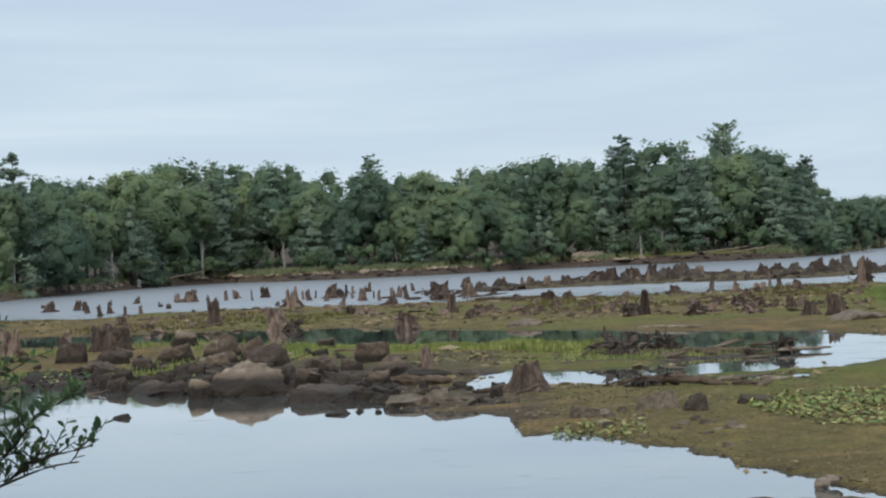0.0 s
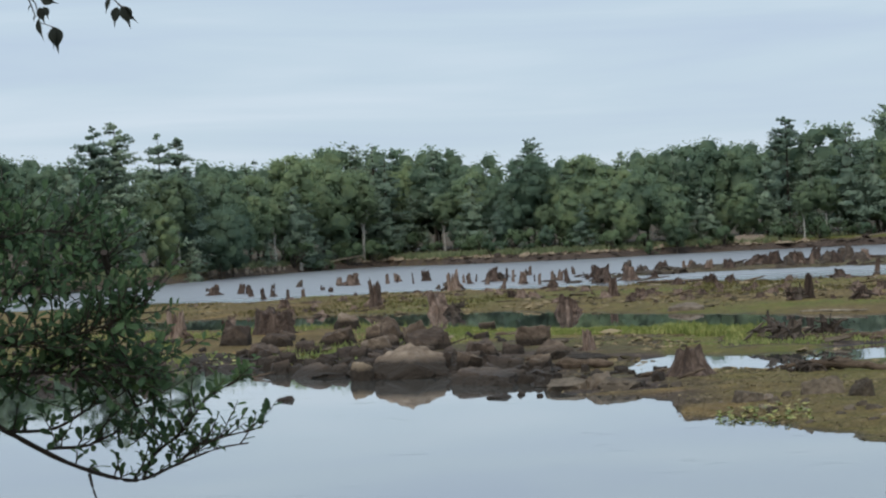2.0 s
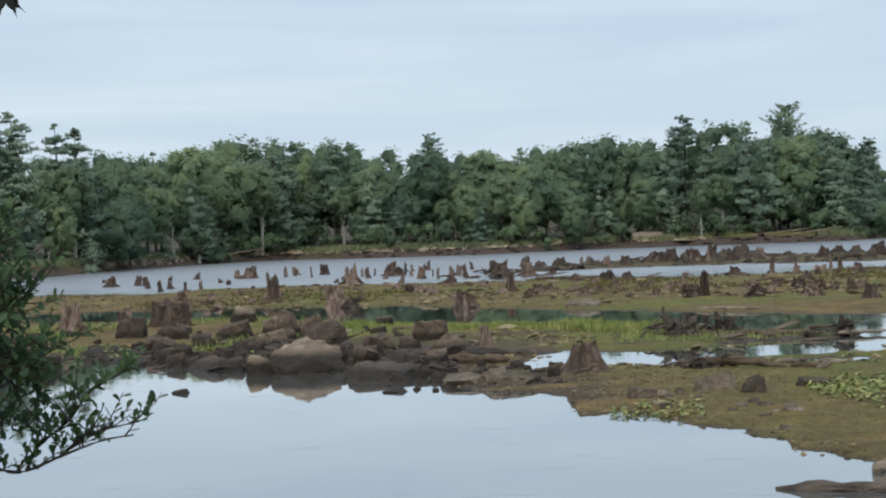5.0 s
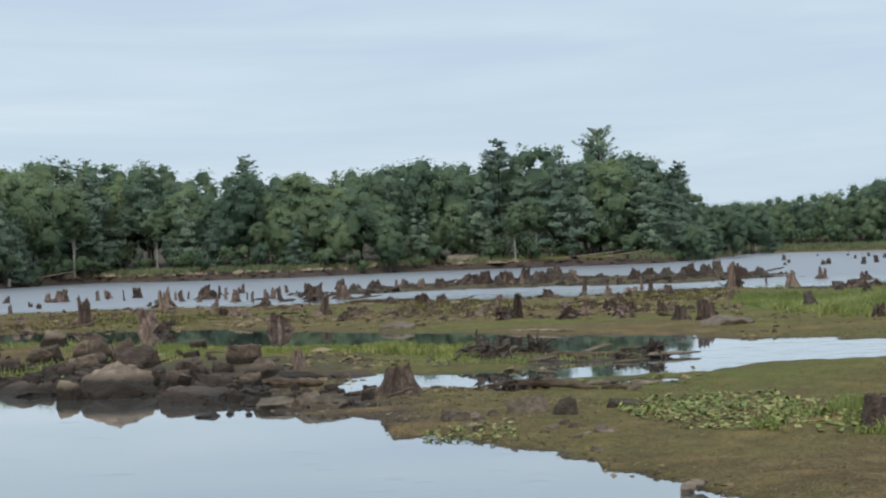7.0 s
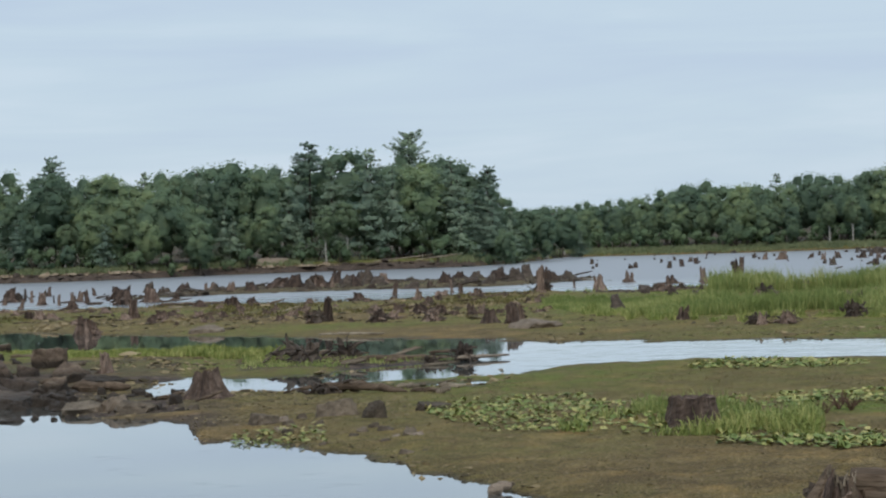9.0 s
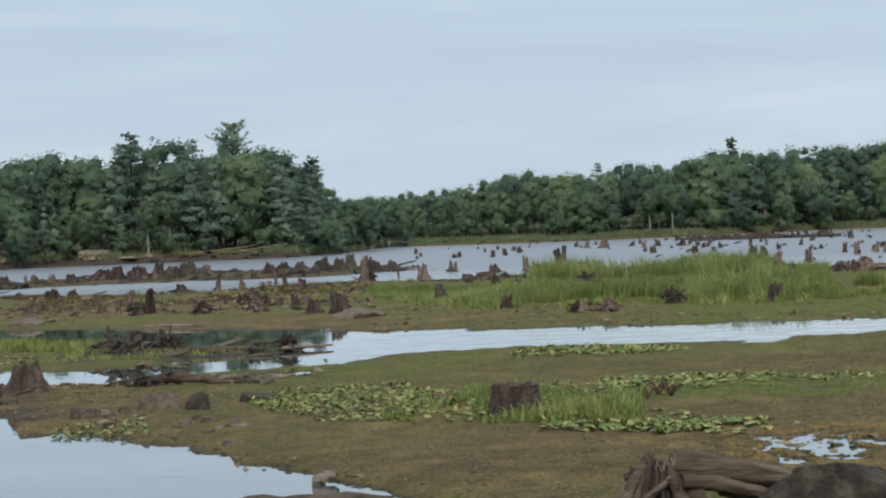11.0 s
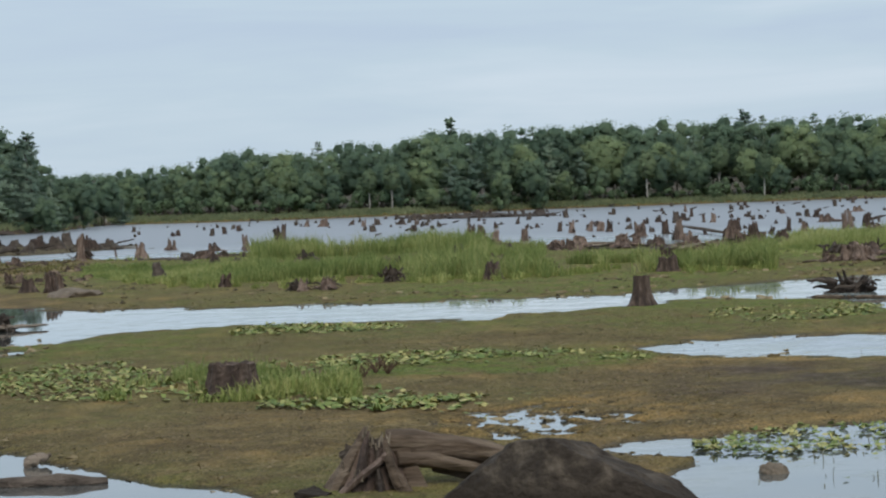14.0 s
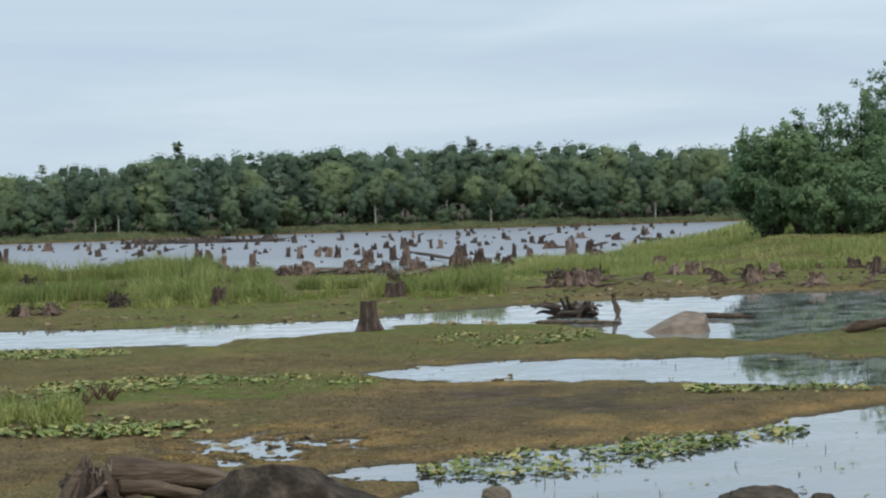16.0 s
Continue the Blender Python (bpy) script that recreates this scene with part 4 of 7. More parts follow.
def build_stump_kinds(sides=26, rings=10, variants=6, roots=True):
    kinds = {}
    for style in ("wide", "post", "jagged", "flat", "mound"):
        for k in range(variants):
            seed = 40 + 10 * k + len(style)
            rng = random.Random(seed)
            root = new("tree_stump")
            v, f = stump_mesh(seed, style, sides, rings)
            mesh_object("trunk", v, f, M_STUMP, root)
            for q in range(0 if not roots else {"wide": 4, "post": 1, "jagged": 3, "flat": 5, "mound": 5}[style]):
                rv, rf = root_mesh(rng, rng.uniform(0, 6.28), 0.4 if style == "flat" else 0.75)
                mesh_object("root", rv, rf, M_STUMP, root)
            kinds.setdefault(style, []).append(root)
    return kinds


STUMP_KINDS = build_stump_kinds()
FAR_STUMP_KINDS = build_stump_kinds(11, 5, 8, False)
STUMP_RNG = random.Random(9)
STUMP_TEXT = {"wide": "broad weathered grey-brown tree stump with spreading roots", "post": "narrow grey-brown snag of a drowned tree",
              "jagged": "jagged broken brown tree stump with splintered top", "flat": "flat-topped weathered brown tree stump with spreading roots",
              "mound": "low eroded brown stump on mounded roots"}


def put_stump(bearing, rng, width, tall, style=None, where="standing in the lake"):
    style = style or ("post" if tall > 1.55 * width else "jagged" if tall > 0.95 * width else "wide" if tall > 0.62 * width else "mound")
    if style in ("post", "jagged") and width > 0.9:
        width *= 0.45 if width > 1.2 else 0.65
    elif style == "post" and width > 0.65:
        width *= 0.6
    proto = STUMP_RNG.choice(STUMP_KINDS[style])
    z = max(height(bearing, rng), -0.12)
    m = Matrix.Translation(at(bearing, rng, z - 0.03)) @ Matrix.Rotation(STUMP_RNG.uniform(0, 6.28), 4, "Z")
    m = m @ Matrix.Rotation(STUMP_RNG.uniform(-0.16, 0.16), 4, "X")
    ob = copy_thing(proto, m)
    ob.scale = (width * 1.05, width * 1.05, (tall + 0.03 - min(z, 0)) * 1.04)
    tagged(ob, STUMP_TEXT[style] + " " + where, "stump", "drowned forest stumps")
    return ob


# bearing, distance, width, height
SNAGS_WEST = [
    (-11.21, 146, 0.83, 0.83), (-10.43, 146.9, 0.62, 0.83), (-10.16, 136, 0.38, 0.65), (-9.82, 126.3, 0.36, 0.71), (-9.55, 132.7, 0.45, 0.68),
    (-9.11, 122.9, 0.28, 0.63), (-8.66, 126.6, 0.29, 0.57), (-7.62, 160.1, 0.63, 0.77), (-7.24, 157.3, 1.47, 0.98), (-6.24, 157, 0.36, 0.8),
    (-5.93, 164.3, 0.7, 0.74), (-5.51, 151.9, 0.17, 0.86), (-5.15, 160.9, 0.82, 0.96), (-5.98, 159.8, 0.23, 0.54), (-4.06, 146.8, 0.25, 0.66),
    (-3.9, 141.9, 0.4, 0.8), (-3.72, 148.8, 0.17, 0.59), (-3.25, 145.9, 1.24, 1.07), (-2.84, 149.5, 0.21, 0.93), (-2.66, 142.4, 0.28, 0.85),
    (-2.38, 133.7, 0.68, 0.83), (-2.17, 163.3, 0.32, 0.88), (-1.91, 131.4, 0.22, 0.74), (-1.52, 136.2, 0.31, 0.77),
]
SNAGS_BAR = [
    (-1.33, 138.7, 0.47, 0.78), (-1.12, 134.1, 0.38, 0.91), (-0.91, 159, 0.31, 0.67), (-0.09, 126.1, 1.25, 1.18), (0.72, 130.2, 1.29, 0.92),
    (1.37, 132, 0.56, 0.52), (2.22, 158.7, 0.31, 0.72), (2.39, 157.5, 0.45, 0.71), (2.91, 149.7, 0.63, 0.76), (3.38, 170.5, 0.39, 0.58),
    (4.33, 153.9, 2.18, 0.83), (5.46, 151.3, 1.28, 1.07), (6.38, 163.7, 1.16, 0.69), (7.32, 157.3, 0.98, 0.85), (-2.95, 123.9, 0.28, 0.7),
    (-3.39, 137.3, 0.27, 0.58), (5.83, 149, 0.29, 0.84), (-2.04, 139, 0.16, 0.51), (3.58, 106.4, 0.6, 0.36), (3.02, 108.1, 0.61, 0.61),
]
SNAGS_POINT = [
    (5.23, 79, 0.49, 0.56), (5.65, 80.1, 0.45, 0.95), (7.15, 77.7, 0.62, 0.53), (8.27, 106.3, 0.45, 0.66), (8.64, 76.6, 0.76, 0.43),
    (9.84, 81.8, 0.39, 0.53), (10.08, 83.3, 0.31, 0.47), (10.95, 71.1, 0.4, 0.74), (11.27, 73.1, 0.21, 0.72), (11.89, 120.7, 1.19, 1.54),
    (10.79, 106.4, 0.45, 0.3), (4.69, 86.4, 0.49, 0.37), (9.5, 116.2, 0.33, 0.82), (9.25, 123.8, 0.25, 0.88), (7.6, 123.2, 0.35, 0.87),
    (6.56, 113.9, 0.97, 0.48), (8.99, 115.5, 1.14, 0.39),
]
SNAGS_GRASS = [
    (11.79, 115.7, 0.82, 1.5), (13.47, 117.6, 0.9, 1), (14.31, 137.7, 0.66, 0.86), (15.53, 130.1, 1.1, 0.55), (16.44, 127.3, 0.47, 1.08),
    (17.41, 140.6, 0.64, 1.35), (12.76, 126.7, 0.18, 0.64), (15.37, 107.1, 1.21, 0.45), (17.99, 89.2, 0.5, 0.38), (18.05, 65, 0.4, 0.4),
    (18.77, 65.2, 0.55, 0.42), (20.54, 76.8, 0.76, 0.54), (15.8, 71, 0.5, 0.5),
]
SNAGS_EAST = [
    (25.4, 151.5, 0.43, 0.77), (25.75, 143.9, 0.53, 0.94), (26.25, 147.9, 0.38, 0.84), (26.55, 146.7, 0.75, 0.75), (26.81, 143.7, 0.61, 0.93),
    (23.53, 127.7, 0.61, 0.79), (23.15, 135.5, 0.77, 0.96), (22.82, 148.1, 0.75, 0.92), (24.4, 125, 0.53, 0.88), (27.71, 125.4, 0.89, 0.96),
    (28.43, 130.9, 0.56, 0.93), (28.8, 115.6, 0.98, 1.24), (29.05, 109.1, 0.62, 0.62), (30.34, 133, 1.13, 0.94), (30.95, 123.5, 0.35, 0.8),
    (31.37, 122.4, 0.45, 0.52), (31.88, 128.4, 0.36, 0.91), (32.32, 127.1, 0.54, 0.54), (33.43, 124, 0.42, 1.23), (33.6, 131.2, 0.37, 1.19),
    (34, 133.3, 0.49, 0.87),
]
SNAGS_FAR = [
    (30.67, 92, 0.78, 0.91), (29.5, 168, 0.38, 0.71), (29.14, 202.3, 0.4, 0.86), (29.76, 166.7, 0.47, 0.8), (31.7, 202.5, 0.57, 0.57),
    (32.64, 173.6, 0.74, 0.69), (32.96, 152.2, 1.51, 0.65), (33.8, 198.9, 1.35, 0.56), (34.77, 182.5, 1.03, 0.67), (35.61, 213.3, 0.9, 0.9),
    (36.02, 175.6, 0.74, 0.65), (35.28, 153.7, 0.3, 0.65), (28.99, 240.2, 0.34, 0.95), (17.48, 156, 0.44, 1.32), (18.13, 235.9, 1, 1),
    (18.64, 230.4, 1.3, 0.98), (19.77, 219, 0.93, 0.93), (20.17, 229, 0.97, 0.78), (20.84, 222.3, 1.26, 0.75), (19.42, 237, 0.67, 0.67),
    (21.33, 217.6, 0.74, 0.62),
]
STUMPS_BANK = [
    (30.63, 92, 0.91, 0.65), (28.53, 75.2, 0.74, 0.64), (23.58, 78.1, 0.66, 0.6), (20.59, 76.4, 0.76, 0.58), (36.92, 82.6, 0.58, 0.63),
    (38.73, 73.6, 0.67, 0.56), (39.24, 81.5, 0.88, 0.46), (42.07, 78.9, 0.45, 0.71), (36.44, 84.4, 0.6, 0.48), (33.95, 79, 1.68, 0.51),
    (27.31, 97.5, 1.24, 0.5), (25.93, 108.3, 0.46, 0.61), (25.25, 106.5, 1.2, 0.51), (30.44, 75.9, 0.43, 0.54),
]
STUMPS_NEAR = [
    (-0.61, 51.1, 0.33, 0.55), (-4.78, 84.9, 1.2, 0.96), (-4.39, 118.9, 0.84, 1.28),
    (-6.62, 92.9, 1.05, 1.44), (-1.11, 79.1, 1.01, 0.78), (-0.17, 143.6, 1.83, 0.89), (0.18, 92.3, 0.57, 0.91), (0.95, 89, 0.83, 0.43),
    (-12.32, 68.9, 0.78, 1.17),
]

for rows, where in ((SNAGS_WEST, "standing in the lake"), (SNAGS_BAR, "standing in the lake"), (SNAGS_POINT, "on the muddy flat"), (SNAGS_GRASS, "beside the grassy bank"),
                    (SNAGS_EAST, "standing in the lake"), (SNAGS_FAR, "standing in the lake"), (STUMPS_BANK, "on the grassy bank"), (STUMPS_NEAR, "on the mud flat")):
    for bearing, rng_m, wide, tall in rows:
        put_stump(bearing, rng_m, wide * (1.22 if rng_m < 45 else 1), tall * (0.92 if rng_m < 45 else 1), "flat" if rng_m < 45 else None, where)
# bank stumps
for bearing, rng_m, wide, tall, style in ((20.64, 75.3, 0.64, 0.64, "jagged"), (23.62, 74.2, 0.63, 0.63, "jagged")):
    put_stump(bearing, rng_m, wide, tall, style, "on the mud")


def grooved_stump(bearing, rng_m, wide, tall, top, flare, rim, seed, label):
    """A large stump seen close: furrowed sides, buttressed foot and a hollow, ragged top."""
    r = random.Random(seed)
    sides, rings = 44, 12
    off = Vector((r.uniform(-50, 50), r.uniform(-50, 50), 0))
    verts, faces, edge = [], [], []
    for s in range(sides):
        w = 2 * math.pi * s / sides
        q = Vector((math.cos(w), math.sin(w), 0))
        edge.append(1 - rim * (0.5 + 0.5 * noise.noise(q * 1.3 + off)) - rim * 0.8 * abs(noise.noise(q * 5 + off)) - rim * 0.3 * r.random())
    high = max(edge)
    for k in range(rings + 3):
        t = min(1.0, k / (rings - 1))
        inner = (1.0, 0.80, 0.45, 0.05)[max(0, k - rings + 1)]
        for s in range(sides):
            w = 2 * math.pi * s / sides
            q = Vector((math.cos(w), math.sin(w), 0))
            furrow = 1 + 0.10 * noise.noise(q * 2.2 + off) + 0.09 * noise.noise(q * 7 + off + Vector((0, 0, t * 0.5))) + 0.03 * r.uniform(-1, 1)
            butt = flare * (1 - t) ** 3.2 * (1 + 0.9 * noise.noise(q * 1.9 + off))
            rad = wide / 2 * (1 - (1 - top) * t ** 0.8 + butt) * furrow * inner
            z = tall * edge[s] / high * t if k < rings else tall * (edge[s] / high * (0.94, 0.6, 0.2)[k - rings] + (0, 0.25, 0.55)[k - rings])
            verts.append((rad * math.cos(w), rad * math.sin(w), z - 0.05 * (k == 0)))
    for k in range(rings + 2):
        for s in range(sides):
            s2 = (s + 1) % sides
            faces.append((k * sides + s, k * sides + s2, (k + 1) * sides + s2, (k + 1) * sides + s))
    root = new("tree_stump")
    root.location = at(bearing, rng_m, max(height(bearing, rng_m), -0.03) - 0.01)
    mesh_object("trunk", verts, faces, M_DARKSTUMP, root)
    for k in range(6):
        a = k * 1.05 + r.uniform(-0.3, 0.3)
        reach = wide * (0.5 + flare * 0.6)
        d = Vector((math.cos(a), math.sin(a), 0))
        rv, rf = tube([tuple(d * wide * 0.3 + Vector((0, 0, tall * 0.16))), tuple(d * reach * 0.8 + Vector((0, 0, tall * 0.05))), tuple(d * reach * 1.25 + Vector((r.uniform(-0.1, 0.1), 0, -0.03)))], [wide * 0.09, wide * 0.06, wide * 0.02], 6)
        mesh_object("root", rv, rf, M_DARKSTUMP, root)
    return tagged(root, label, "stump", "drowned forest stumps")


grooved_stump(16.08, 30.9, 0.84, 0.52, 0.84, 0.22, 0.13, 5, "squat flat-topped grey-brown stump standing in bright grass")
grooved_stump(27.77, 50.8, 0.50, 0.80, 0.78, 0.55, 0.07, 6, "straight grey-brown stump with flared roots beside the channel")
grooved_stump(2.23, 41.2, 0.86, 0.66, 0.58, 0.30, 0.34, 7, "tapering weathered stump at the water's edge")
grooved_stump(-9.55, 70.2, 1.35, 1.0, 0.9, 0.1, 0.34, 8, "broad furrowed stump with a ragged rim among boulders")


for bearing, rng_m, wide, tall, top, flare, rim, seed, text in (
        (23.5, 68.4, 0.60, 0.72, 0.75, 0.3, 0.4, 11, "leaning grey stump with a ragged rim before tall grass"),
        (28.5, 69.2, 0.74, 0.60, 0.85, 0.2, 0.35, 12, "broad grey-brown stump with a ragged rim before tall grass"),
        (30.9, 90.5, 0.9, 1.2, 0.5, 0.4, 0.6, 13, "tall broken dark stump standing at the lake edge"),
        (10.98, 71.6, 0.55, 0.80, 0.6, 0.25, 0.4, 14, "narrow dark stump standing beside the channel"),
        (10.32, 73.4, 0.6, 0.62, 0.5, 0.3, 0.5, 15, "low dark stump standing beside the channel")):
    grooved_stump(bearing, rng_m, wide, tall, top, flare, rim, seed, text)


def scatter_stumps():
    rng = random.Random(21)
    far_out = Joined()
    for count, b0, b1, r0, r1, size in ((100, 20, 37, 170, 330, 0.7), (48, 0.5, 13, 140, 172, 1.5), (105, -12, 12, 82, 118, 0.62), (34, 0, 12, 78, 94, 0.5), (14, -12, 0, 128, 165, 0.6), (55, 13, 22, 190, 322, 0.6), (34, 13, 31, 73, 112, 0.75),
                                        (30, 31, 43, 70, 92, 0.8), (34, 21.2, 25, 256, 275, 0.7), (50, 23, 36, 125, 200, 0.6)):
        for _ in range(count):
            w = size * rng.uniform(0.4, 1.2)
            bearing, rng_m, tall = rng.uniform(b0, b1), rng.uniform(r0, r1), w * (rng.uniform(0.22, 0.75) if size > 1.4 or r0 in (70, 73, 78, 82) else rng.uniform(0.4, 1.3))
            if r0 < 118 and size != 0.75:
                put_stump(bearing, rng_m, w, tall, None, "among many others")
            else:
                style = "post" if tall > 1.1 * w else "jagged" if tall > 0.9 * w else "mound"
                far_out.add(rng.choice(FAR_STUMP_KINDS[style]), bearing, rng_m, tall + 0.1, rng.uniform(0, 6.28), w, at(bearing, rng_m, max(height(bearing, rng_m), -0.12) - 0.03), M_WETSHADEWOOD if rng.random() < 0.7 else None)
    far_out.build("drowned_stumps", "many weathered stumps and snags far out in the lake", "stumps")


scatter_stumps()


def rock(bearing, rng_m, wide, tall, seed, mat, deep=None, label="brown granite boulder lying at the water's edge", sink=0.12, fine=4, facets=(), rough=1.0):
    r = random.Random(seed)
    bm = bmesh.new()
    bmesh.ops.create_icosphere(bm, subdivisions=fine, radius=1.0)
    off = Vector((r.uniform(-50, 50), r.uniform(-50, 50), r.uniform(-50, 50)))
    # flat cuts give the boulder its facets
    cuts = [(Vector((r.gauss(0, 1), r.gauss(0, 1), r.gauss(0.25, 0.7))).normalized(), r.uniform(0.56, 0.86)) for _ in range(12)]
    cuts.append((Vector((r.uniform(-0.25, 0.25), r.uniform(-0.35, 0.1), 1)).normalized(), r.uniform(0.42, 0.62)))
    if facets:
        cuts = [(Vector(q[:3]).normalized(), q[3]) for q in facets]
    for v in bm.verts:
        p = v.co.copy()
        for nrm, dist in cuts:
            over = p.dot(nrm) - dist
            if over > 0:
                p -= nrm * over
        p *= 1 + rough * (0.07 * noise.noise(p * 1.5 + off) + 0.10 * noise.noise(p * 3.8 + off) + 0.07 * noise.noise(p * 9 + off) + 0.03 * noise.noise(p * 20 + off))
        v.co = p
    top = max(v.co.z for v in bm.verts)
    wx = max(abs(v.co.x) for v in bm.verts)
    for v in bm.verts:
        v.co = Vector((v.co.x / wx * wide / 2, v.co.y / wx * (deep or wide * 0.8) / 2, v.co.z / top * tall * (1 if v.co.z > 0 else 0.5)))
    ob = part("boulder", bm, mat, smooth=False)
    z = max(height(bearing, rng_m), -0.02)
    ob.matrix_basis = Matrix.Translation(at(bearing, rng_m + wide * 0.3, z - sink * 0.1 - 0.02)) @ Matrix.Rotation(-bearing * K + r.uniform(-0.25, 0.25), 4, "Z")
    return tagged(ob, label, "rock", "shore boulders")


BOULDERS = [
    (-5.68, 44.5, 1.61, 0.78), (-7.07, 44.8, 0.57, 0.54), (-3.47, 41.5, 1.7, 0.38), (-8.45, 46.6, 1.35, 0.36), (-7.52, 71.2, 1.01, 0.6),
    (-6.22, 59.9, 0.76, 0.8), (-5.2, 53.5, 1.29, 0.64), (-3.59, 50.2, 0.92, 0.47), (-2.74, 50.9, 0.58, 0.32), (-2.08, 54.1, 1.07, 0.55),
    (-1.66, 47.9, 1.15, 0.5), (-0.28, 39, 0.77, 0.44), (-1.32, 38.9, 0.97, 0.33), (0.24, 38.3, 0.81, 0.35), (-9.82, 54.5, 1, 0.49),
    (-4.94, 46.3, 0.79, 0.46), (-9.32, 40, 0.4, 0.14), (-3.2, 37.9, 0.54, 0.13), (-10.62, 62.4, 1.06, 0.62), (-9.44, 60.9, 1.21, 0.43),
    (-6.64, 53.4, 1.13, 0.5), (-4.05, 45.7, 0.65, 0.45), (-0.81, 46.7, 1.45, 0.26), (2.21, 74.3, 1.37, 0.29), (-5.55, 56.7, 0.64, 0.77),
]
BOULDERS_BEHIND = [
    (-7.82, 59, 1.25, 0.63), (-6.66, 61.1, 0.69, 0.6), (-3.17, 45.2, 1.02, 0.38), (-2.04, 44.5, 0.76, 0.38),
]
BOULDERS_EAST = [
    (36.43, 45.6, 1.55, 0.64), (31.52, 20.9, 0.34, 0.2), (39.03, 20.1, 0.88, 0.24), (40.73, 20.4, 0.3, 0.14), (41.79, 19.9, 0.5, 0.12),
]
MOUNDS = [
    (5.88, 35.1, 0.74, 0.4), (7.03, 33.9, 0.48, 0.4), (8.63, 35.5, 0.7, 0.22), (3.74, 33.9, 0.58, 0.27), (11.63, 67.2, 1.86, 0.27),
]

for k, (bearing, rng_m, wide, tall) in enumerate(BOULDERS + BOULDERS_BEHIND):
    rock(bearing, rng_m, wide * (1.15 if k == 1 else 1.25 if k == 0 else 1.08), tall * (0.9 if k == 1 else 0.72 if k in (11, 12, 13) else 1.05), 900 + k, M_MUDSLAB if k in (11, 23) else M_PALESTONE if k == 1 else M_PALEROCK if k in (0, 4) else M_DARKROCK if k in (2, 3, 7, 8, 16, 17, 14, 27) else M_MOUND if k in (12, 13) else M_ROCK,
         facets=((-0.30, -0.25, 0.90, 0.40), (0.22, -0.3, 0.92, 0.42), (-0.1, -0.97, 0.22, 0.62), (0.95, -0.1, 0.2, 0.78), (-0.85, -0.4, 0.3, 0.74)) if k == 0 else ((-0.12, -0.1, 1.0, 0.36), (0.16, -0.1, 1.0, 0.38)) if k == 23 else ((-0.45, -0.3, 0.85, 0.34), (0.2, -0.75, 0.62, 0.5), (0.5, 0.1, 0.8, 0.6)) if k == 3 else ((0.1, -0.1, 1.0, 0.42), (-0.6, -0.5, 0.6, 0.6), (0.8, -0.3, 0.4, 0.7)) if k == 2 else ())
for k, (bearing, rng_m, wide, tall) in enumerate(BOULDERS_EAST):
    rock(bearing, rng_m + (1.0 if k == 0 else 0), wide * (1.45 if k == 0 else 1.05), tall * (0.82 if k == 0 else 0.8), 950 + k, M_TANROCK if k == 0 else M_MOUND, rough=0.4 if k == 0 else 1.2, label="smooth tan boulder in the shallow pool",
         facets=((-0.42, -0.05, 0.90, 0.26), (0.05, -0.15, 0.98, 0.34), (1.0, -0.1, 0.10, 0.70), (0.0, -0.95, 0.3, 0.5)) if k == 0 else ((0.1, -0.2, 1.0, 0.72), (0.7, -0.4, 0.6, 0.8)))
for k, (bearing, rng_m, wide, tall) in enumerate(MOUNDS):
    rock(bearing, rng_m, wide * 1.1, tall * (1.2 if k == 4 else 0.85), 970 + k, M_MUDSLAB if k == 4 else M_MOUND, label="low rounded rock half buried in the mud")


def rubble():
    """Smaller rocks packed between the boulders."""
    rng = random.Random(46)
    for k in range(250):
        u = rng.random()
        if u < 0.42:
            bearing = rng.uniform(-10, -2.0)
            rng_m = float(near_edge(bearing)) + abs(rng.gauss(0, 1)) * 3.2 - 0.3
        elif u < 0.85:
            bearing, rng_m = rng.uniform(-17, -3), rng.uniform(47, 66)
        else:
            bearing, rng_m = rng.uniform(-4, 1.5), rng.uniform(38, 45)
        w = rng.uniform(0.15, 0.62) * (0.6 if u > 0.85 else 1)
        rock(bearing, rng_m, w, w * rng.uniform(0.4, 0.75), 3000 + k, M_DARKROCK if rng.random() < 0.72 else M_ROCK, label="small angular rock among the shore boulders", fine=3)


rubble()


def shore_chunks():
    """Broken rock and peat lying about the mud beside the near water."""
    rng = random.Random(47)
    for k in range(22):
        bearing = rng.uniform(1.8, 8.8)
        rng_m = float(near_edge(bearing)) + rng.uniform(0.2, 4.5)
        w = rng.uniform(0.10, 0.32)
        rock(bearing, rng_m, w, w * rng.uniform(0.3, 0.6), 3400 + k, rng.choice([M_MOUND, M_MOUND, M_TANROCK]), label="small brown rock lying on the mud", fine=3)


shore_chunks()


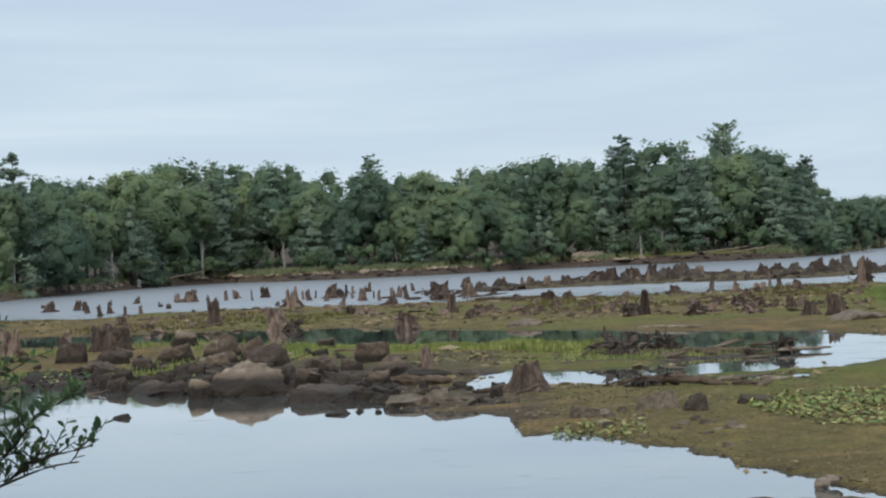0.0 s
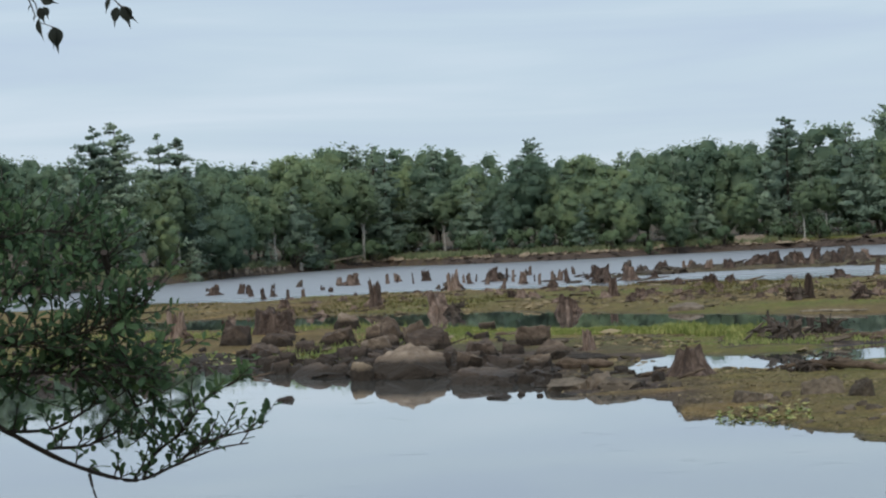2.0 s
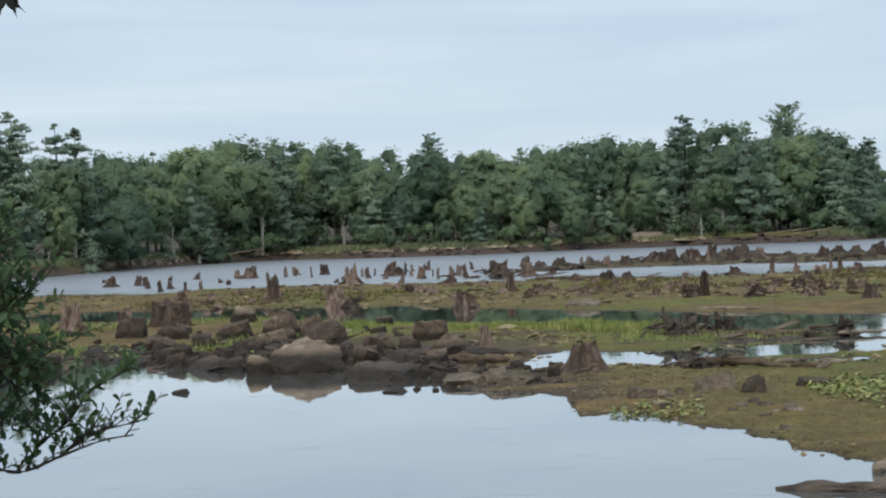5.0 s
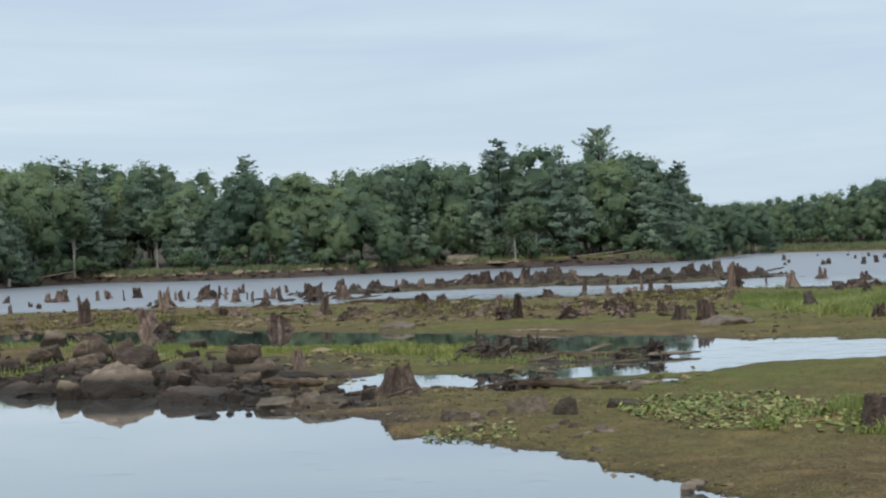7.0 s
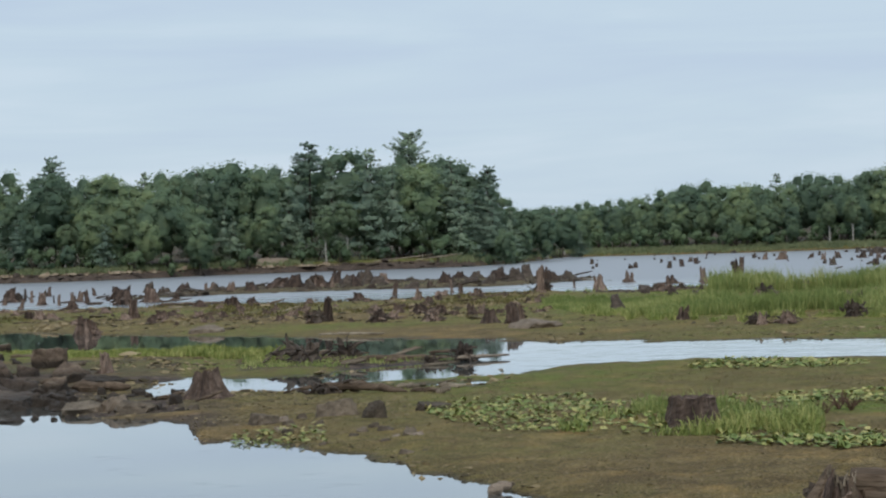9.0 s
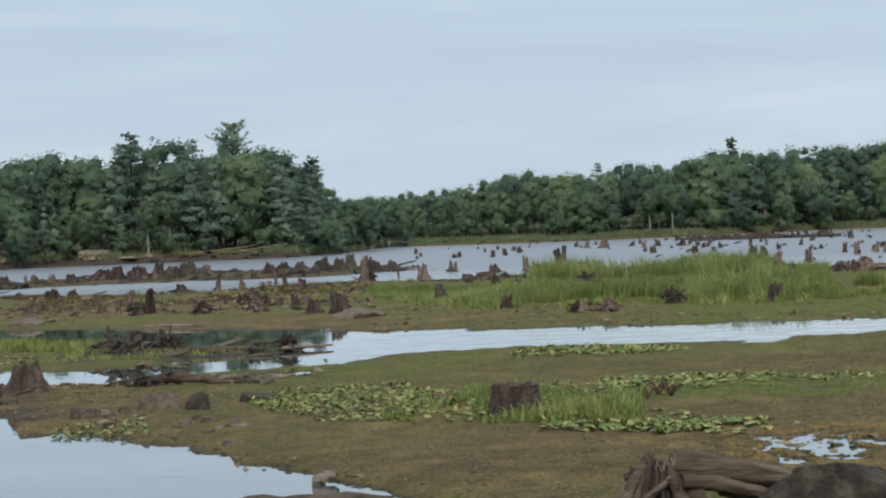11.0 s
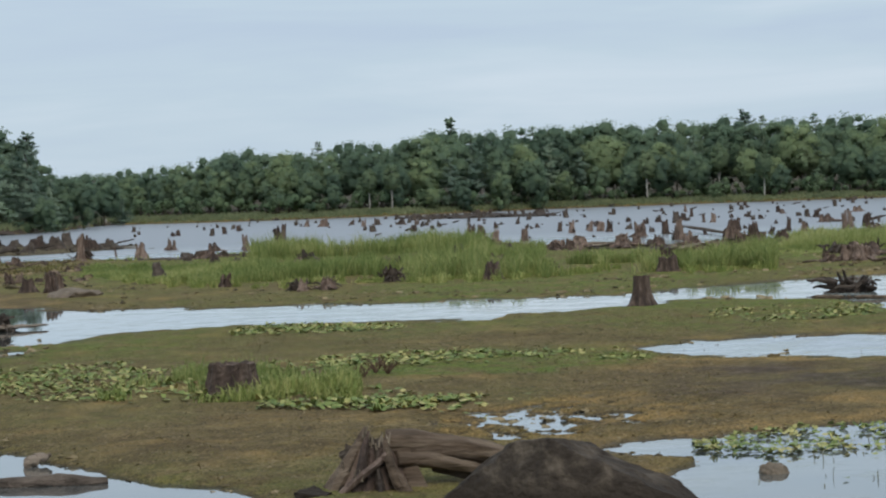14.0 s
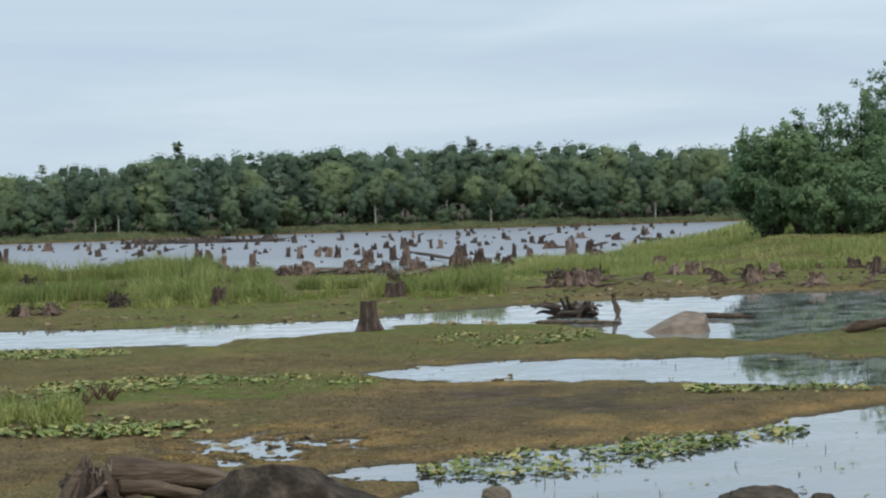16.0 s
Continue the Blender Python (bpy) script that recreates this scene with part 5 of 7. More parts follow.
# ---- grass and water plants ----
def blades(name, places, tall, width, seed, mat, label, per=4, droop=0.6):
    """One mesh of bent grass blades rooted at the places."""
    rng = np.random.default_rng(seed)
    p = np.repeat(places, per, axis=0)
    n = len(p)
    p = p + np.concatenate([rng.normal(0, 0.05, (n, 2)), np.zeros((n, 1))], 1)
    h = np.repeat(tall, per) * rng.uniform(0.3, 1.2, n) * rng.choice([1.0, 1.0, 1.35], n)
    ang, lean = rng.uniform(0, 6.283, n), rng.uniform(0.05, 1, n) * droop
    d = np.stack([np.cos(ang), np.sin(ang), np.zeros(n)], 1)
    # blades stand broadside at random
    q = rng.uniform(0, 6.283, n)
    s = np.stack([np.cos(q), np.sin(q), np.zeros(n)], 1) * np.asarray(width) / 2
    up = np.array([0, 0, 1.0])
    mid = p + up * (h * 0.6)[:, None] + d * (h * lean * 0.35)[:, None]
    tip = p + up * (h * (1 - 0.35 * lean))[:, None] + d * (h * lean)[:, None]
    verts = np.concatenate([p - s, p + s, mid - s * 0.8, mid + s * 0.8, tip])
    i = np.arange(n)
    f4 = np.stack([i, i + n, i + 3 * n, i + 2 * n], 1)
    f3 = np.stack([i + 2 * n, i + 3 * n, i + 4 * n], 1)
    ob = mesh_object(name, verts, f4.tolist() + f3.tolist(), mat)
    return tagged(ob, label, "grass", kind="stuff")


def spread(count, b0, b1, near, far, seed, patchy=0.0, scale=0.3):
    """Random places on dry ground between two distances; patchy leaves gaps."""
    rng = np.random.default_rng(seed)
    b = rng.uniform(b0, b1, count)
    lo, hi = near(b) if callable(near) else near, far(b) if callable(far) else far
    r = np.sqrt(rng.uniform(0, 1, count) * (np.square(hi) - np.square(lo)) + np.square(lo))
    x, y = r * np.sin(b * K), r * np.cos(b * K)
    z = ground_height(b, r)
    keep = (z > -0.02) & (fractal(x * scale, y * scale, seed, 3) > patchy)
    return np.stack([x, y, z - 0.02], 1)[keep], b[keep], r[keep]


def build_grass():
    text = "tall bright green grass on the lake flat"
    front = lambda b: knots(b, 12.2, 86, 13, 79, 14.5, 74, 16, 70.5, 20, 68.8, 25, 69, 31, 70) + 5 * np.clip(fractal(b * 1.3, b * 0, 7, 3), 0, 1) + 2.5 * fractal(b * 6, b * 0, 8, 2)
    p, b, r = spread(26000, 11.8, 31.5, front, lambda b: knots(b, 12, 100, 15, 92, 19, 88, 23, 83, 26, 80, 31.5, 80) + 5 * fractal(b * 2.1, b * 0, 9, 3), 51, -0.12, 0.22)
    blades("grass", p, knots(b, 12, 0.17, 15, 0.23, 17, 0.34, 19, 0.44, 21, 0.50, 24, 0.60, 31, 0.62) * np.clip(1 + 1.3 * fractal(p[:, 0] * 0.25, p[:, 1] * 0.25, 44, 3), 0.35, 1.6), 0.035, 52, M_GRASS, text, 4, 0.75)
    p, b, r = spread(9000, 12.5, 25, lambda b: front(b) + 12, lambda b: flat_back(b) - 1.5, 251, 0.02, 0.2)
    blades("grass", p, knots(b, 12, 0.12, 16, 0.16, 19, 0.34, 25, 0.34) * np.clip(1 + 1.9 * fractal(p[:, 0] * 0.2, p[:, 1] * 0.2, 144, 3), 0.25, 2), 0.035, 252, M_GRASS, text, 4, 0.95)
    p, b, r = spread(22000, 31, 46, lambda b: knots(b, 31, 74, 33, 84, 46, 86), lambda b: np.minimum(flat_back(b) - 1.5, 150), 53, -0.16, 0.22)
    blades("grass", p, 0.42 * np.clip(0.9 + 1.9 * fractal(p[:, 0] * 0.2, p[:, 1] * 0.2, 46, 3), 0.25, 2), 0.04, 54, M_SEDGE, text, 4, 0.95)
    p, b, r = spread(9000, 35, 46, 150, lambda b: np.minimum(flat_back(b) - 2, 330), 55, -0.5)
    blades("grass", p, np.full(len(p), 0.7), 0.12, 56, M_SEDGE, text, 4)
    p, b, r = spread(7000, 16.6, 23.4, lambda b: flat_back(b) - 20, lambda b: flat_back(b) - 2, 151, 0.02, 0.2)
    blades("grass", p, 0.75 * (1 + fractal(p[:, 0] * 0.4, p[:, 1] * 0.4, 47, 2)), 0.035, 152, M_GRASS, "tall sedge tufts at the lake edge", 4, 0.7)
    p, b, r = spread(9000, 13, 31.5, lambda b: front(b) - 1.6, lambda b: front(b) + 1.5, 153, -0.1, 0.3)
    blades("grass", p, 0.22 * np.clip(1 + 1.6 * fractal(p[:, 0] * 0.4, p[:, 1] * 0.4, 49, 3), 0.3, 2), 0.03, 154, M_REED, "short yellowing grass at the edge of the mud", 3, 1.0)
    p, b, r = spread(2500, 3.2, 9.4, 50, 58, 155, -0.02, 0.5)
    blades("grass", p, np.full(len(p), 0.12), 0.03, 156, M_GRASS, "sparse grass on the mud bar", 3, 0.9)
    p, b, r = spread(5200, -4.7, 4.6, lambda b: channel_near(b) - knots(b, -4.7, 6, 0, 5.5, 4.3, 7), lambda b: channel_near(b) - 0.3, 57, 0.04, 0.3)
    blades("grass", p, 0.15 * np.clip(knots(b, -4.7, 0.6, 1, 0.8, 2.5, 1.5, 4.5, 1.7) + fractal(p[:, 0] * 0.5, p[:, 1] * 0.5, 48, 2), 0.3, 2), 0.03, 58, M_REED, "low yellow-green grass beside the channel", 4, 0.6)
    p, b, r = spread(2300, 12.4, 19.6, lambda b: knots(b, 12.4, 30.6, 14, 29.7, 19.6, 29.4), lambda b: knots(b, 12.4, 32, 15, 34.2, 19.6, 32.5), 59, -0.06, 0.55)
    tall = np.where(r < 30.9, 0.24, 0.30) * (1 + 0.9 * fractal(p[:, 0] * 0.8, p[:, 1] * 0.8, 45, 2))
    front = r < 30.7
    blades("grass", p[front], tall[front], 0.018, 60, M_REED, "pale straw-coloured grass round a stump", 4, 1.3)
    blades("grass", p[~front], tall[~front], 0.018, 160, M_GRASS, "lush bright grass round a stump", 4, 0.9)
    p, b, r = spread(4200, -17, -4, 53, 76, 61, 0.05, 0.4)
    blades("grass", p, np.full(len(p), 0.2), 0.03, 62, M_GRASS, "bright grass between the boulders", 4, 0.8)
    p, b, r = spread(7000, -13, 12, 88, lambda b: flat_back(b) - 2, 63, 0.16, 0.16)
    blades("grass", p, np.full(len(p), 0.16), 0.05, 64, M_WEED, "short sparse grass on the mud", 3, 0.8)
    p, b, r = spread(16000, -20, 42, lambda b: far_shore(b) + knots(b, -30, 3.0, 5, 2.8, 6, 2.0, 9, 1.6, 12, 0.7, 45, 0.7), lambda b: far_shore(b) + 10, 65, -0.3, 0.06)
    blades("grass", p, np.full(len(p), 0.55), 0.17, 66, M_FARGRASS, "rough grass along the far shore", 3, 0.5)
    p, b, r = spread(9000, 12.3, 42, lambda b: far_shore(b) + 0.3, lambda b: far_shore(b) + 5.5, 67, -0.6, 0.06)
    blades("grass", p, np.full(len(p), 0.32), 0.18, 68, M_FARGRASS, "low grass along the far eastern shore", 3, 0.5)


build_grass()


def pads(name, places, size, seed, label, lift=0.06):
    """Lily pads: notched oval leaves, cupped, tilted and lying over one another."""
    rng = np.random.default_rng(seed)
    n, k = len(places), 9
    w = np.linspace(0.25, 6.283 - 0.25, k)
    shape = np.stack([np.cos(w) * 1.15, np.sin(w) * 0.85, 0.10 * np.cos(2 * w)], 1)
    shape = np.concatenate([[[0.0, 0, 0.0]], shape])
    yaw, tilt, roll = rng.uniform(0, 6.283, n), np.abs(rng.normal(0, 0.17, n)), rng.normal(0, 0.15, n)
    s = size * rng.uniform(0.6, 1.15, n)
    v = shape[None] * s[:, None, None]
    v[:, :, 2] += (v[:, :, 0] ** 2) / s[:, None] * rng.normal(0, 0.35, n)[:, None]

    def turn(v, a, i, j):
        c, sn = np.cos(a)[:, None], np.sin(a)[:, None]
        x, y = v[:, :, i].copy(), v[:, :, j].copy()
        v[:, :, i], v[:, :, j] = c * x - sn * y, sn * x + c * y
    turn(v, roll, 1, 2)
    turn(v, tilt, 0, 2)
    turn(v, yaw, 0, 1)
    z = np.maximum(places[:, 2], 0.0) + rng.uniform(0.015, lift, n) + np.abs(np.sin(tilt)) * s * 0.6
    v[:, :, 0] += places[:, None, 0]
    v[:, :, 1] += places[:, None, 1]
    v[:, :, 2] += z[:, None]
    m = k + 1
    base = (np.arange(n) * m)[:, None]
    faces = np.concatenate([base + np.array([[0, q, q + 1]]) for q in range(1, k)])
    return tagged(mesh_object(name, v.reshape(-1, 3), faces, M_PAD, smooth=True), label, "water plant", kind="stuff")


def build_pads():
    text = "patch of green and yellowing lily pads stranded on mud"
    groups = ((560, 8.5, 13.2, lambda b: knots(b, 8.5, 34, 10, 31.2, 13, 30), lambda b: knots(b, 8.5, 35.5, 10, 38.3, 13, 38.2), 0.052),
              (900, 16.8, 24.6, lambda b: knots(b, 17, 28.6, 20.5, 27.5, 22.6, 27.2, 24.6, 28.2), lambda b: knots(b, 17, 33.5, 20, 31, 22, 29.4, 24.6, 28.9), 0.062),
              (260, 12.6, 19.6, 29.8, 36, 0.065),
              (260, 18.5, 28.3, lambda b: knots(b, 18.5, 34.5, 28.3, 34.2), lambda b: knots(b, 18.5, 37, 23, 37.2, 28.3, 36), 0.065),
              )
    groups += ((360, 16, 21, lambda b: knots(b, 16, 44.5, 18, 44, 21, 44.5), lambda b: knots(b, 16, 45.8, 17.5, 48.6, 21, 45.6), 0.06),
              (420, 29.7, 34.5, lambda b: knots(b, 29.7, 45, 31, 43.2, 34.5, 44.5), lambda b: knots(b, 29.7, 47, 34.5, 48.4), 0.055),
              (80, 2.9, 5.6, lambda b: knots(b, 2.9, 31.4, 5.6, 30.6), lambda b: knots(b, 2.9, 32.6, 5.6, 34), 0.042),
              (160, -11.5, -6, lambda b: near_edge(b) + 0.6, lambda b: near_edge(b) + 6, 0.075),
              (160, 36.8, 42, lambda b: knots(b, 36.8, 31.6, 42, 31), lambda b: knots(b, 36.8, 32.6, 42, 32.2), 0.06))
    for k, (count, b0, b1, near, far, size) in enumerate(groups):
        rng = np.random.default_rng(80 + k)
        b = rng.uniform(b0, b1, count * 3)
        lo, hi = near(b) if callable(near) else near, far(b) if callable(far) else far
        r = lo + (hi - lo) * rng.uniform(0, 1, len(b))
        x, y = r * np.sin(b * K), r * np.cos(b * K)
        keep = fractal(x * 0.6, y * 0.6, 90 + k, 4) > rng.normal(-0.02, 0.2, len(b))
        pads("lily_pads", np.stack([x, y, ground_height(b, r)], 1)[keep], size, 100 + k, text)
    rng = np.random.default_rng(99)
    b = rng.uniform(29.3, 40.5, 1700)
    r = knots(b, 29.3, 22.8, 31.5, 22.3, 34.7, 22.8, 37.4, 24.6, 40.5, 26.6) + rng.uniform(0, 1, 1700) * knots(b, 29.3, 0.8, 31.8, 2.4, 36.3, 2.4, 37.4, 1.8, 40.5, 0.8)
    x, y = r * np.sin(b * K), r * np.cos(b * K)
    keep = fractal(x * 0.9, y * 0.9, 98, 4) > rng.normal(np.where(b > 37.4, 0.3, 0.02), 0.2, len(b))
    pads("lily_pads", np.stack([x, y, np.zeros(len(b))], 1)[keep], 0.052, 97, "lily pads floating and standing in the near pool")


build_pads()


def litter(count, b0, b1, near, far, seed, size=0.035, flat=1.5):
    """Flakes of dead weed and bark lying on the mud."""
    rng = np.random.default_rng(seed)
    p, b, r = spread(count, b0, b1, near, far, seed, -0.15, 0.35)
    p = p + np.stack([np.zeros(len(p)), np.zeros(len(p)), np.full(len(p), 0.026)], 1)
    v, f = clumps(p, rng.uniform(0.4, 1.3, len(p)) * size, rng, flat)
    tagged(mesh_object("litter", v, f, M_LITTER), "dead weed and bark scraps lying on mud", "litter", kind="stuff")


litter(17000, 2, 30, 19, 44, 71, 0.024)
litter(12000, 24, 45, 22, 50, 72, 0.03)
litter(9000, -12, 12, 84, 118, 73, 0.07)
litter(4000, 10, 45, 56, 66, 74, 0.05)
litter(5000, 0, 13, 139, 174, 75, 0.12)
litter(2500, -2, 8, 34, 46, 76, 0.05)


def weeds(count, b0, b1, near, far, seed, size=0.018, mat=M_WEED, label="low olive weed growing on drying mud"):
    """Low weed that greens the drying mud in patches."""
    rng = np.random.default_rng(seed)
    p, b, r = spread(count, b0, b1, near, far, seed, -0.10, 0.22)
    p[:, 2] += 0.022
    v, f = clumps(p, rng.uniform(0.5, 1.4, len(p)) * size, rng, 0.6)
    tagged(mesh_object("weeds", v, f, mat), label, "weed", kind="stuff")


weeds(30000, 2, 30, 19.5, 47, 171)
weeds(16000, 24, 45, 23, 50, 172)
weeds(9000, -12, 13, 84, 118, 173, 0.04)
weeds(9000, 10, 45, 56, 64, 174, 0.03)
weeds(5000, 18.8, 28.2, 33.3, 36.0, 175, 0.018, M_GRASS, "bright green film of weed on wet mud")


def pool_specks():
    """Single pads, floating bits and thin stems in the near pools."""
    rng = np.random.default_rng(181)
    b = rng.uniform(30, 43, 36)
    r = rng.uniform(20, 30, 36)
    keep = r < knots(b, 30, 23.5, 38, 26, 43, 29.5)
    x, y = r * np.sin(b * K), r * np.cos(b * K)
    pads("lily_pads", np.stack([x, y, np.zeros(len(b))], 1)[keep], 0.035, 182, "small floating leaves scattered on the pool", 0.03)
    b = rng.uniform(27, 43, 90)
    r = np.where(rng.uniform(0, 1, 90) < 0.6, rng.uniform(20, 28, 90), rng.uniform(33, 39, 90))
    x, y = r * np.sin(b * K), r * np.cos(b * K)
    blades("water_grass", np.stack([x, y, np.full(90, -0.02)], 1), rng.uniform(0.05, 0.16, 90), 0.012, 183, M_WEED, "thin stems standing in the pool", 2, 0.5)


pool_specks()


def dead_weed(bearing, rng_m, tall, seed):
    rng = random.Random(seed)
    root = new("dead_weed")
    root.location = at(bearing, rng_m, height(bearing, rng_m))
    for k in range(22):
        a = rng.uniform(0, 6.28)
        p, d, path = Vector((0, 0, -0.02)), Vector((math.cos(a) * 0.7, math.sin(a) * 0.7, 1)), []
        for q in range(4):
            path.append(tuple(p))
            p = p + d.normalized() * tall * rng.uniform(0.2, 0.36)
            d = d + Vector((rng.uniform(-0.6, 0.6), rng.uniform(-0.6, 0.6), 0))
        v, f = tube(path, [0.010, 0.009, 0.007, 0.004], 4)
        mesh_object("stem", v, f, M_DEADWEED, root)
    return tagged(root, "dry reddish-brown weed with bare branching stems", "weed")


M_DEADWEED = material("dead_stems", [(0.070, 0.040, 0.026), (0.130, 0.080, 0.052)], 3.0, 0.9, 0)
for k, (bearing, rng_m, tall) in enumerate(((20.15, 33.4, 0.40), (20.5, 33.1, 0.34), (19.8, 32.8, 0.3))):
    dead_weed(bearing, rng_m, tall, 640 + k)


def clods(count, b0, b1, near, far, seed, size, mat, label, low=-0.07, high=0.5):
    """Lumps of mud, peat and small stone strewn over the flat and its wet margins."""
    rng = np.random.default_rng(seed)
    b = rng.uniform(b0, b1, count * 3)
    lo, hi = near(b) if callable(near) else near, far(b) if callable(far) else far
    r = lo + (hi - lo) * rng.uniform(0, 1, len(b))
    z = ground_height(b, r)
    x, y = r * np.sin(b * K), r * np.cos(b * K)
    keep = np.flatnonzero((z > low) & (z < high) & (fractal(x * 0.4, y * 0.4, seed, 3) > rng.normal(0.02, 0.12, len(b))))[:count]
    shape, faces = blob(np.zeros(3), 1.0, rng)
    tri = np.array(faces)
    out, fs = [], []
    for k, i in enumerate(keep):
        s = size * math.exp(rng.normal(0, 0.5))
        c, sn = math.cos(k * 2.4), math.sin(k * 2.4)
        v = rng.normal(0, 0.22, (12, 3)) + UNIT_BLOB
        v = v * s * np.array([rng.uniform(0.8, 1.7), rng.uniform(0.7, 1.1), rng.uniform(0.35, 0.75)])
        out.append(np.stack([v[:, 0] * c - v[:, 1] * sn + x[i], v[:, 0] * sn + v[:, 1] * c + y[i], v[:, 2] + max(z[i], -0.02)], 1))
        fs.append(tri + 12 * k)
    tagged(mesh_object("clods", np.concatenate(out), np.concatenate(fs), mat), label, "debris", kind="stuff")


UNIT_BLOB = blob(np.zeros(3), 1.0, np.random.default_rng(3))[0]
MUD_TEXT = "clods of brown mud and peat strewn over the flat"
STONE_TEXT = "small dark stones strewn along the water's edge"
clods(260, 0, 28, lambda b: near_edge(b) - 0.6, lambda b: near_edge(b) + 1.2, 301, 0.024, M_LITTER, STONE_TEXT, -0.06, 0.06)
clods(700, -12, -1.6, lambda b: near_edge(b) - 0.5, lambda b: near_edge(b) + 6, 302, 0.11, M_DARKROCK, STONE_TEXT)
clods(900, -12, 12, 80, 120, 303, 0.10, M_LITTER, MUD_TEXT)
clods(700, -1, 11, 41, 60, 304, 0.06, M_LITTER, MUD_TEXT)
clods(1200, 12, 44, 52, 78, 305, 0.05, M_LITTER, MUD_TEXT)
clods(900, 26, 44, 22, 30, 306, 0.022, M_LITTER, MUD_TEXT, -0.05, 0.03)
clods(1500, 27, 44, 33.5, 41, 316, 0.02, M_LITTER, MUD_TEXT, -0.10, 0.03)
clods(500, 23.4, 27.2, 24.6, 27.4, 317, 0.022, M_LITTER, MUD_TEXT, -0.2, 0.03)
clods(700, 0, 13.5, 138, 178, 307, 0.17, M_MOUND, "dark lumps of peat and stone on a low bar")
clods(700, -20, 12, lambda b: far_shore(b) - 0.8, lambda b: far_shore(b) + 4, 308, 0.2, M_DARKROCK, "pale and dark stones along the far shore", -0.3, 3)
clods(500, 12, 44, lambda b: far_shore(b) - 1.0, lambda b: far_shore(b) + 4, 309, 0.15, M_DARKROCK, "pale and dark stones along the far shore", -0.3, 3)
clods(600, 13, 34, lambda b: flat_back(b) - 7, lambda b: flat_back(b) + 1, 311, 0.14, M_WETSHADEWOOD, "dark debris stranded along the lake edge")
clods(900, 20.8, 25.2, lambda b: knots(b, 20.8, 281, 22.5, 259, 25.2, 250), lambda b: knots(b, 20.8, 286, 22.5, 270, 25.2, 256), 318, 0.32, M_WETSHADEWOOD, "dark peat and wood heaped on a far bar", -0.2, 1.0)
clods(700, -2, 12, 76, 92, 312, 0.06, M_LITTER, MUD_TEXT)
clods(600, 31, 44, 66, 92, 310, 0.07, M_LITTER, MUD_TEXT)


# ---- driftwood and root tangles ----
def driftwood(p0, p1, radius, seed, mat=M_LOG, bend=0.0, label="weathered grey-brown log lying on the mud", taper=0.6):
    rng = random.Random(seed)
    p0, p1 = Vector(p0), Vector(p1)
    n, sides = 12, 10
    d = p1 - p0
    ph = rng.uniform(0, 6.28)
    path, radii = [], []
    for k in range(n):
        t = k / (n - 1)
        q = p0 + d * t + Vector((0, 0, 1)) * d.length * bend * math.sin(math.pi * t + ph * 0.1) + Vector((rng.uniform(-1, 1), rng.uniform(-1, 1), rng.uniform(-0.5, 0.5))) * radius * 0.22
        path.append(tuple(q))
        radii.append(radius * (1 - (1 - taper) * t) * rng.uniform(0.85, 1.15) * (0.3 if k in (0, n - 1) else 0.75 if k in (1, n - 2) else 1))
    v, f = tube(path, radii, sides)
    v = [tuple(Vector(q) + Vector((noise.noise(Vector(q) * 6), noise.noise(Vector(q) * 6 + Vector((9, 0, 0))), noise.noise(Vector(q) * 6 + Vector((0, 7, 0))))) * radius * 0.35) for q in v]
    centre = (p0 + p1) / 2
    v = [tuple(Vector(q) - centre) for q in v]
    ob = mesh_object("driftwood_log", v, f, mat, smooth=False)
    ob.location = centre
    return tagged(ob, label, "driftwood", "driftwood")


def crooked(rng, start, way, length, radius, wander=0.5, droop=-0.1):
    p, d, path = Vector(start), Vector(way).normalized(), []
    for k in range(7):
        path.append(tuple(p))
        p = p + d * length / 6
        d = (d + Vector((rng.uniform(-wander, wander), rng.uniform(-wander, wander), rng.uniform(-wander, wander) + droop))).normalized()
    return tube(path, [radius * (1 - 0.13 * k) for k in range(7)], 6)


def tangle(bearing, rng_m, wide, tall, seed, mat=M_WETSHADEWOOD, arms=20):
    """An uprooted stump: a lump of wood with crooked roots all round."""
    rng = random.Random(seed)
    root = new("root_tangle")
    root.location = at(bearing, rng_m, max(height(bearing, rng_m), -0.05))
    v, f = stump_mesh(seed, "jagged")
    mesh_object("trunk", [(x * wide * 0.55, y * wide * 0.5, z * tall * 0.85) for x, y, z in v], f, mat, root)
    for k in range(arms):
        a = rng.uniform(0, 6.28)
        off = rng.uniform(0.08, 0.34)
        s = Vector((math.cos(a) * wide * off, math.sin(a) * wide * off, tall * rng.uniform(0.05, 0.55)))
        a += rng.uniform(-1.1, 1.1)
        way = Vector((math.cos(a), math.sin(a), rng.uniform(-0.3, 0.8)))
        rv, rf = crooked(rng, s, way, wide * rng.uniform(0.24, 0.48), wide * rng.uniform(0.026, 0.062), 0.5, -0.08)
        mesh_object("root", rv, rf, mat, root)
    return tagged(root, "dark uprooted stump with a tangle of roots in shallow water", "stump", "root tangles")


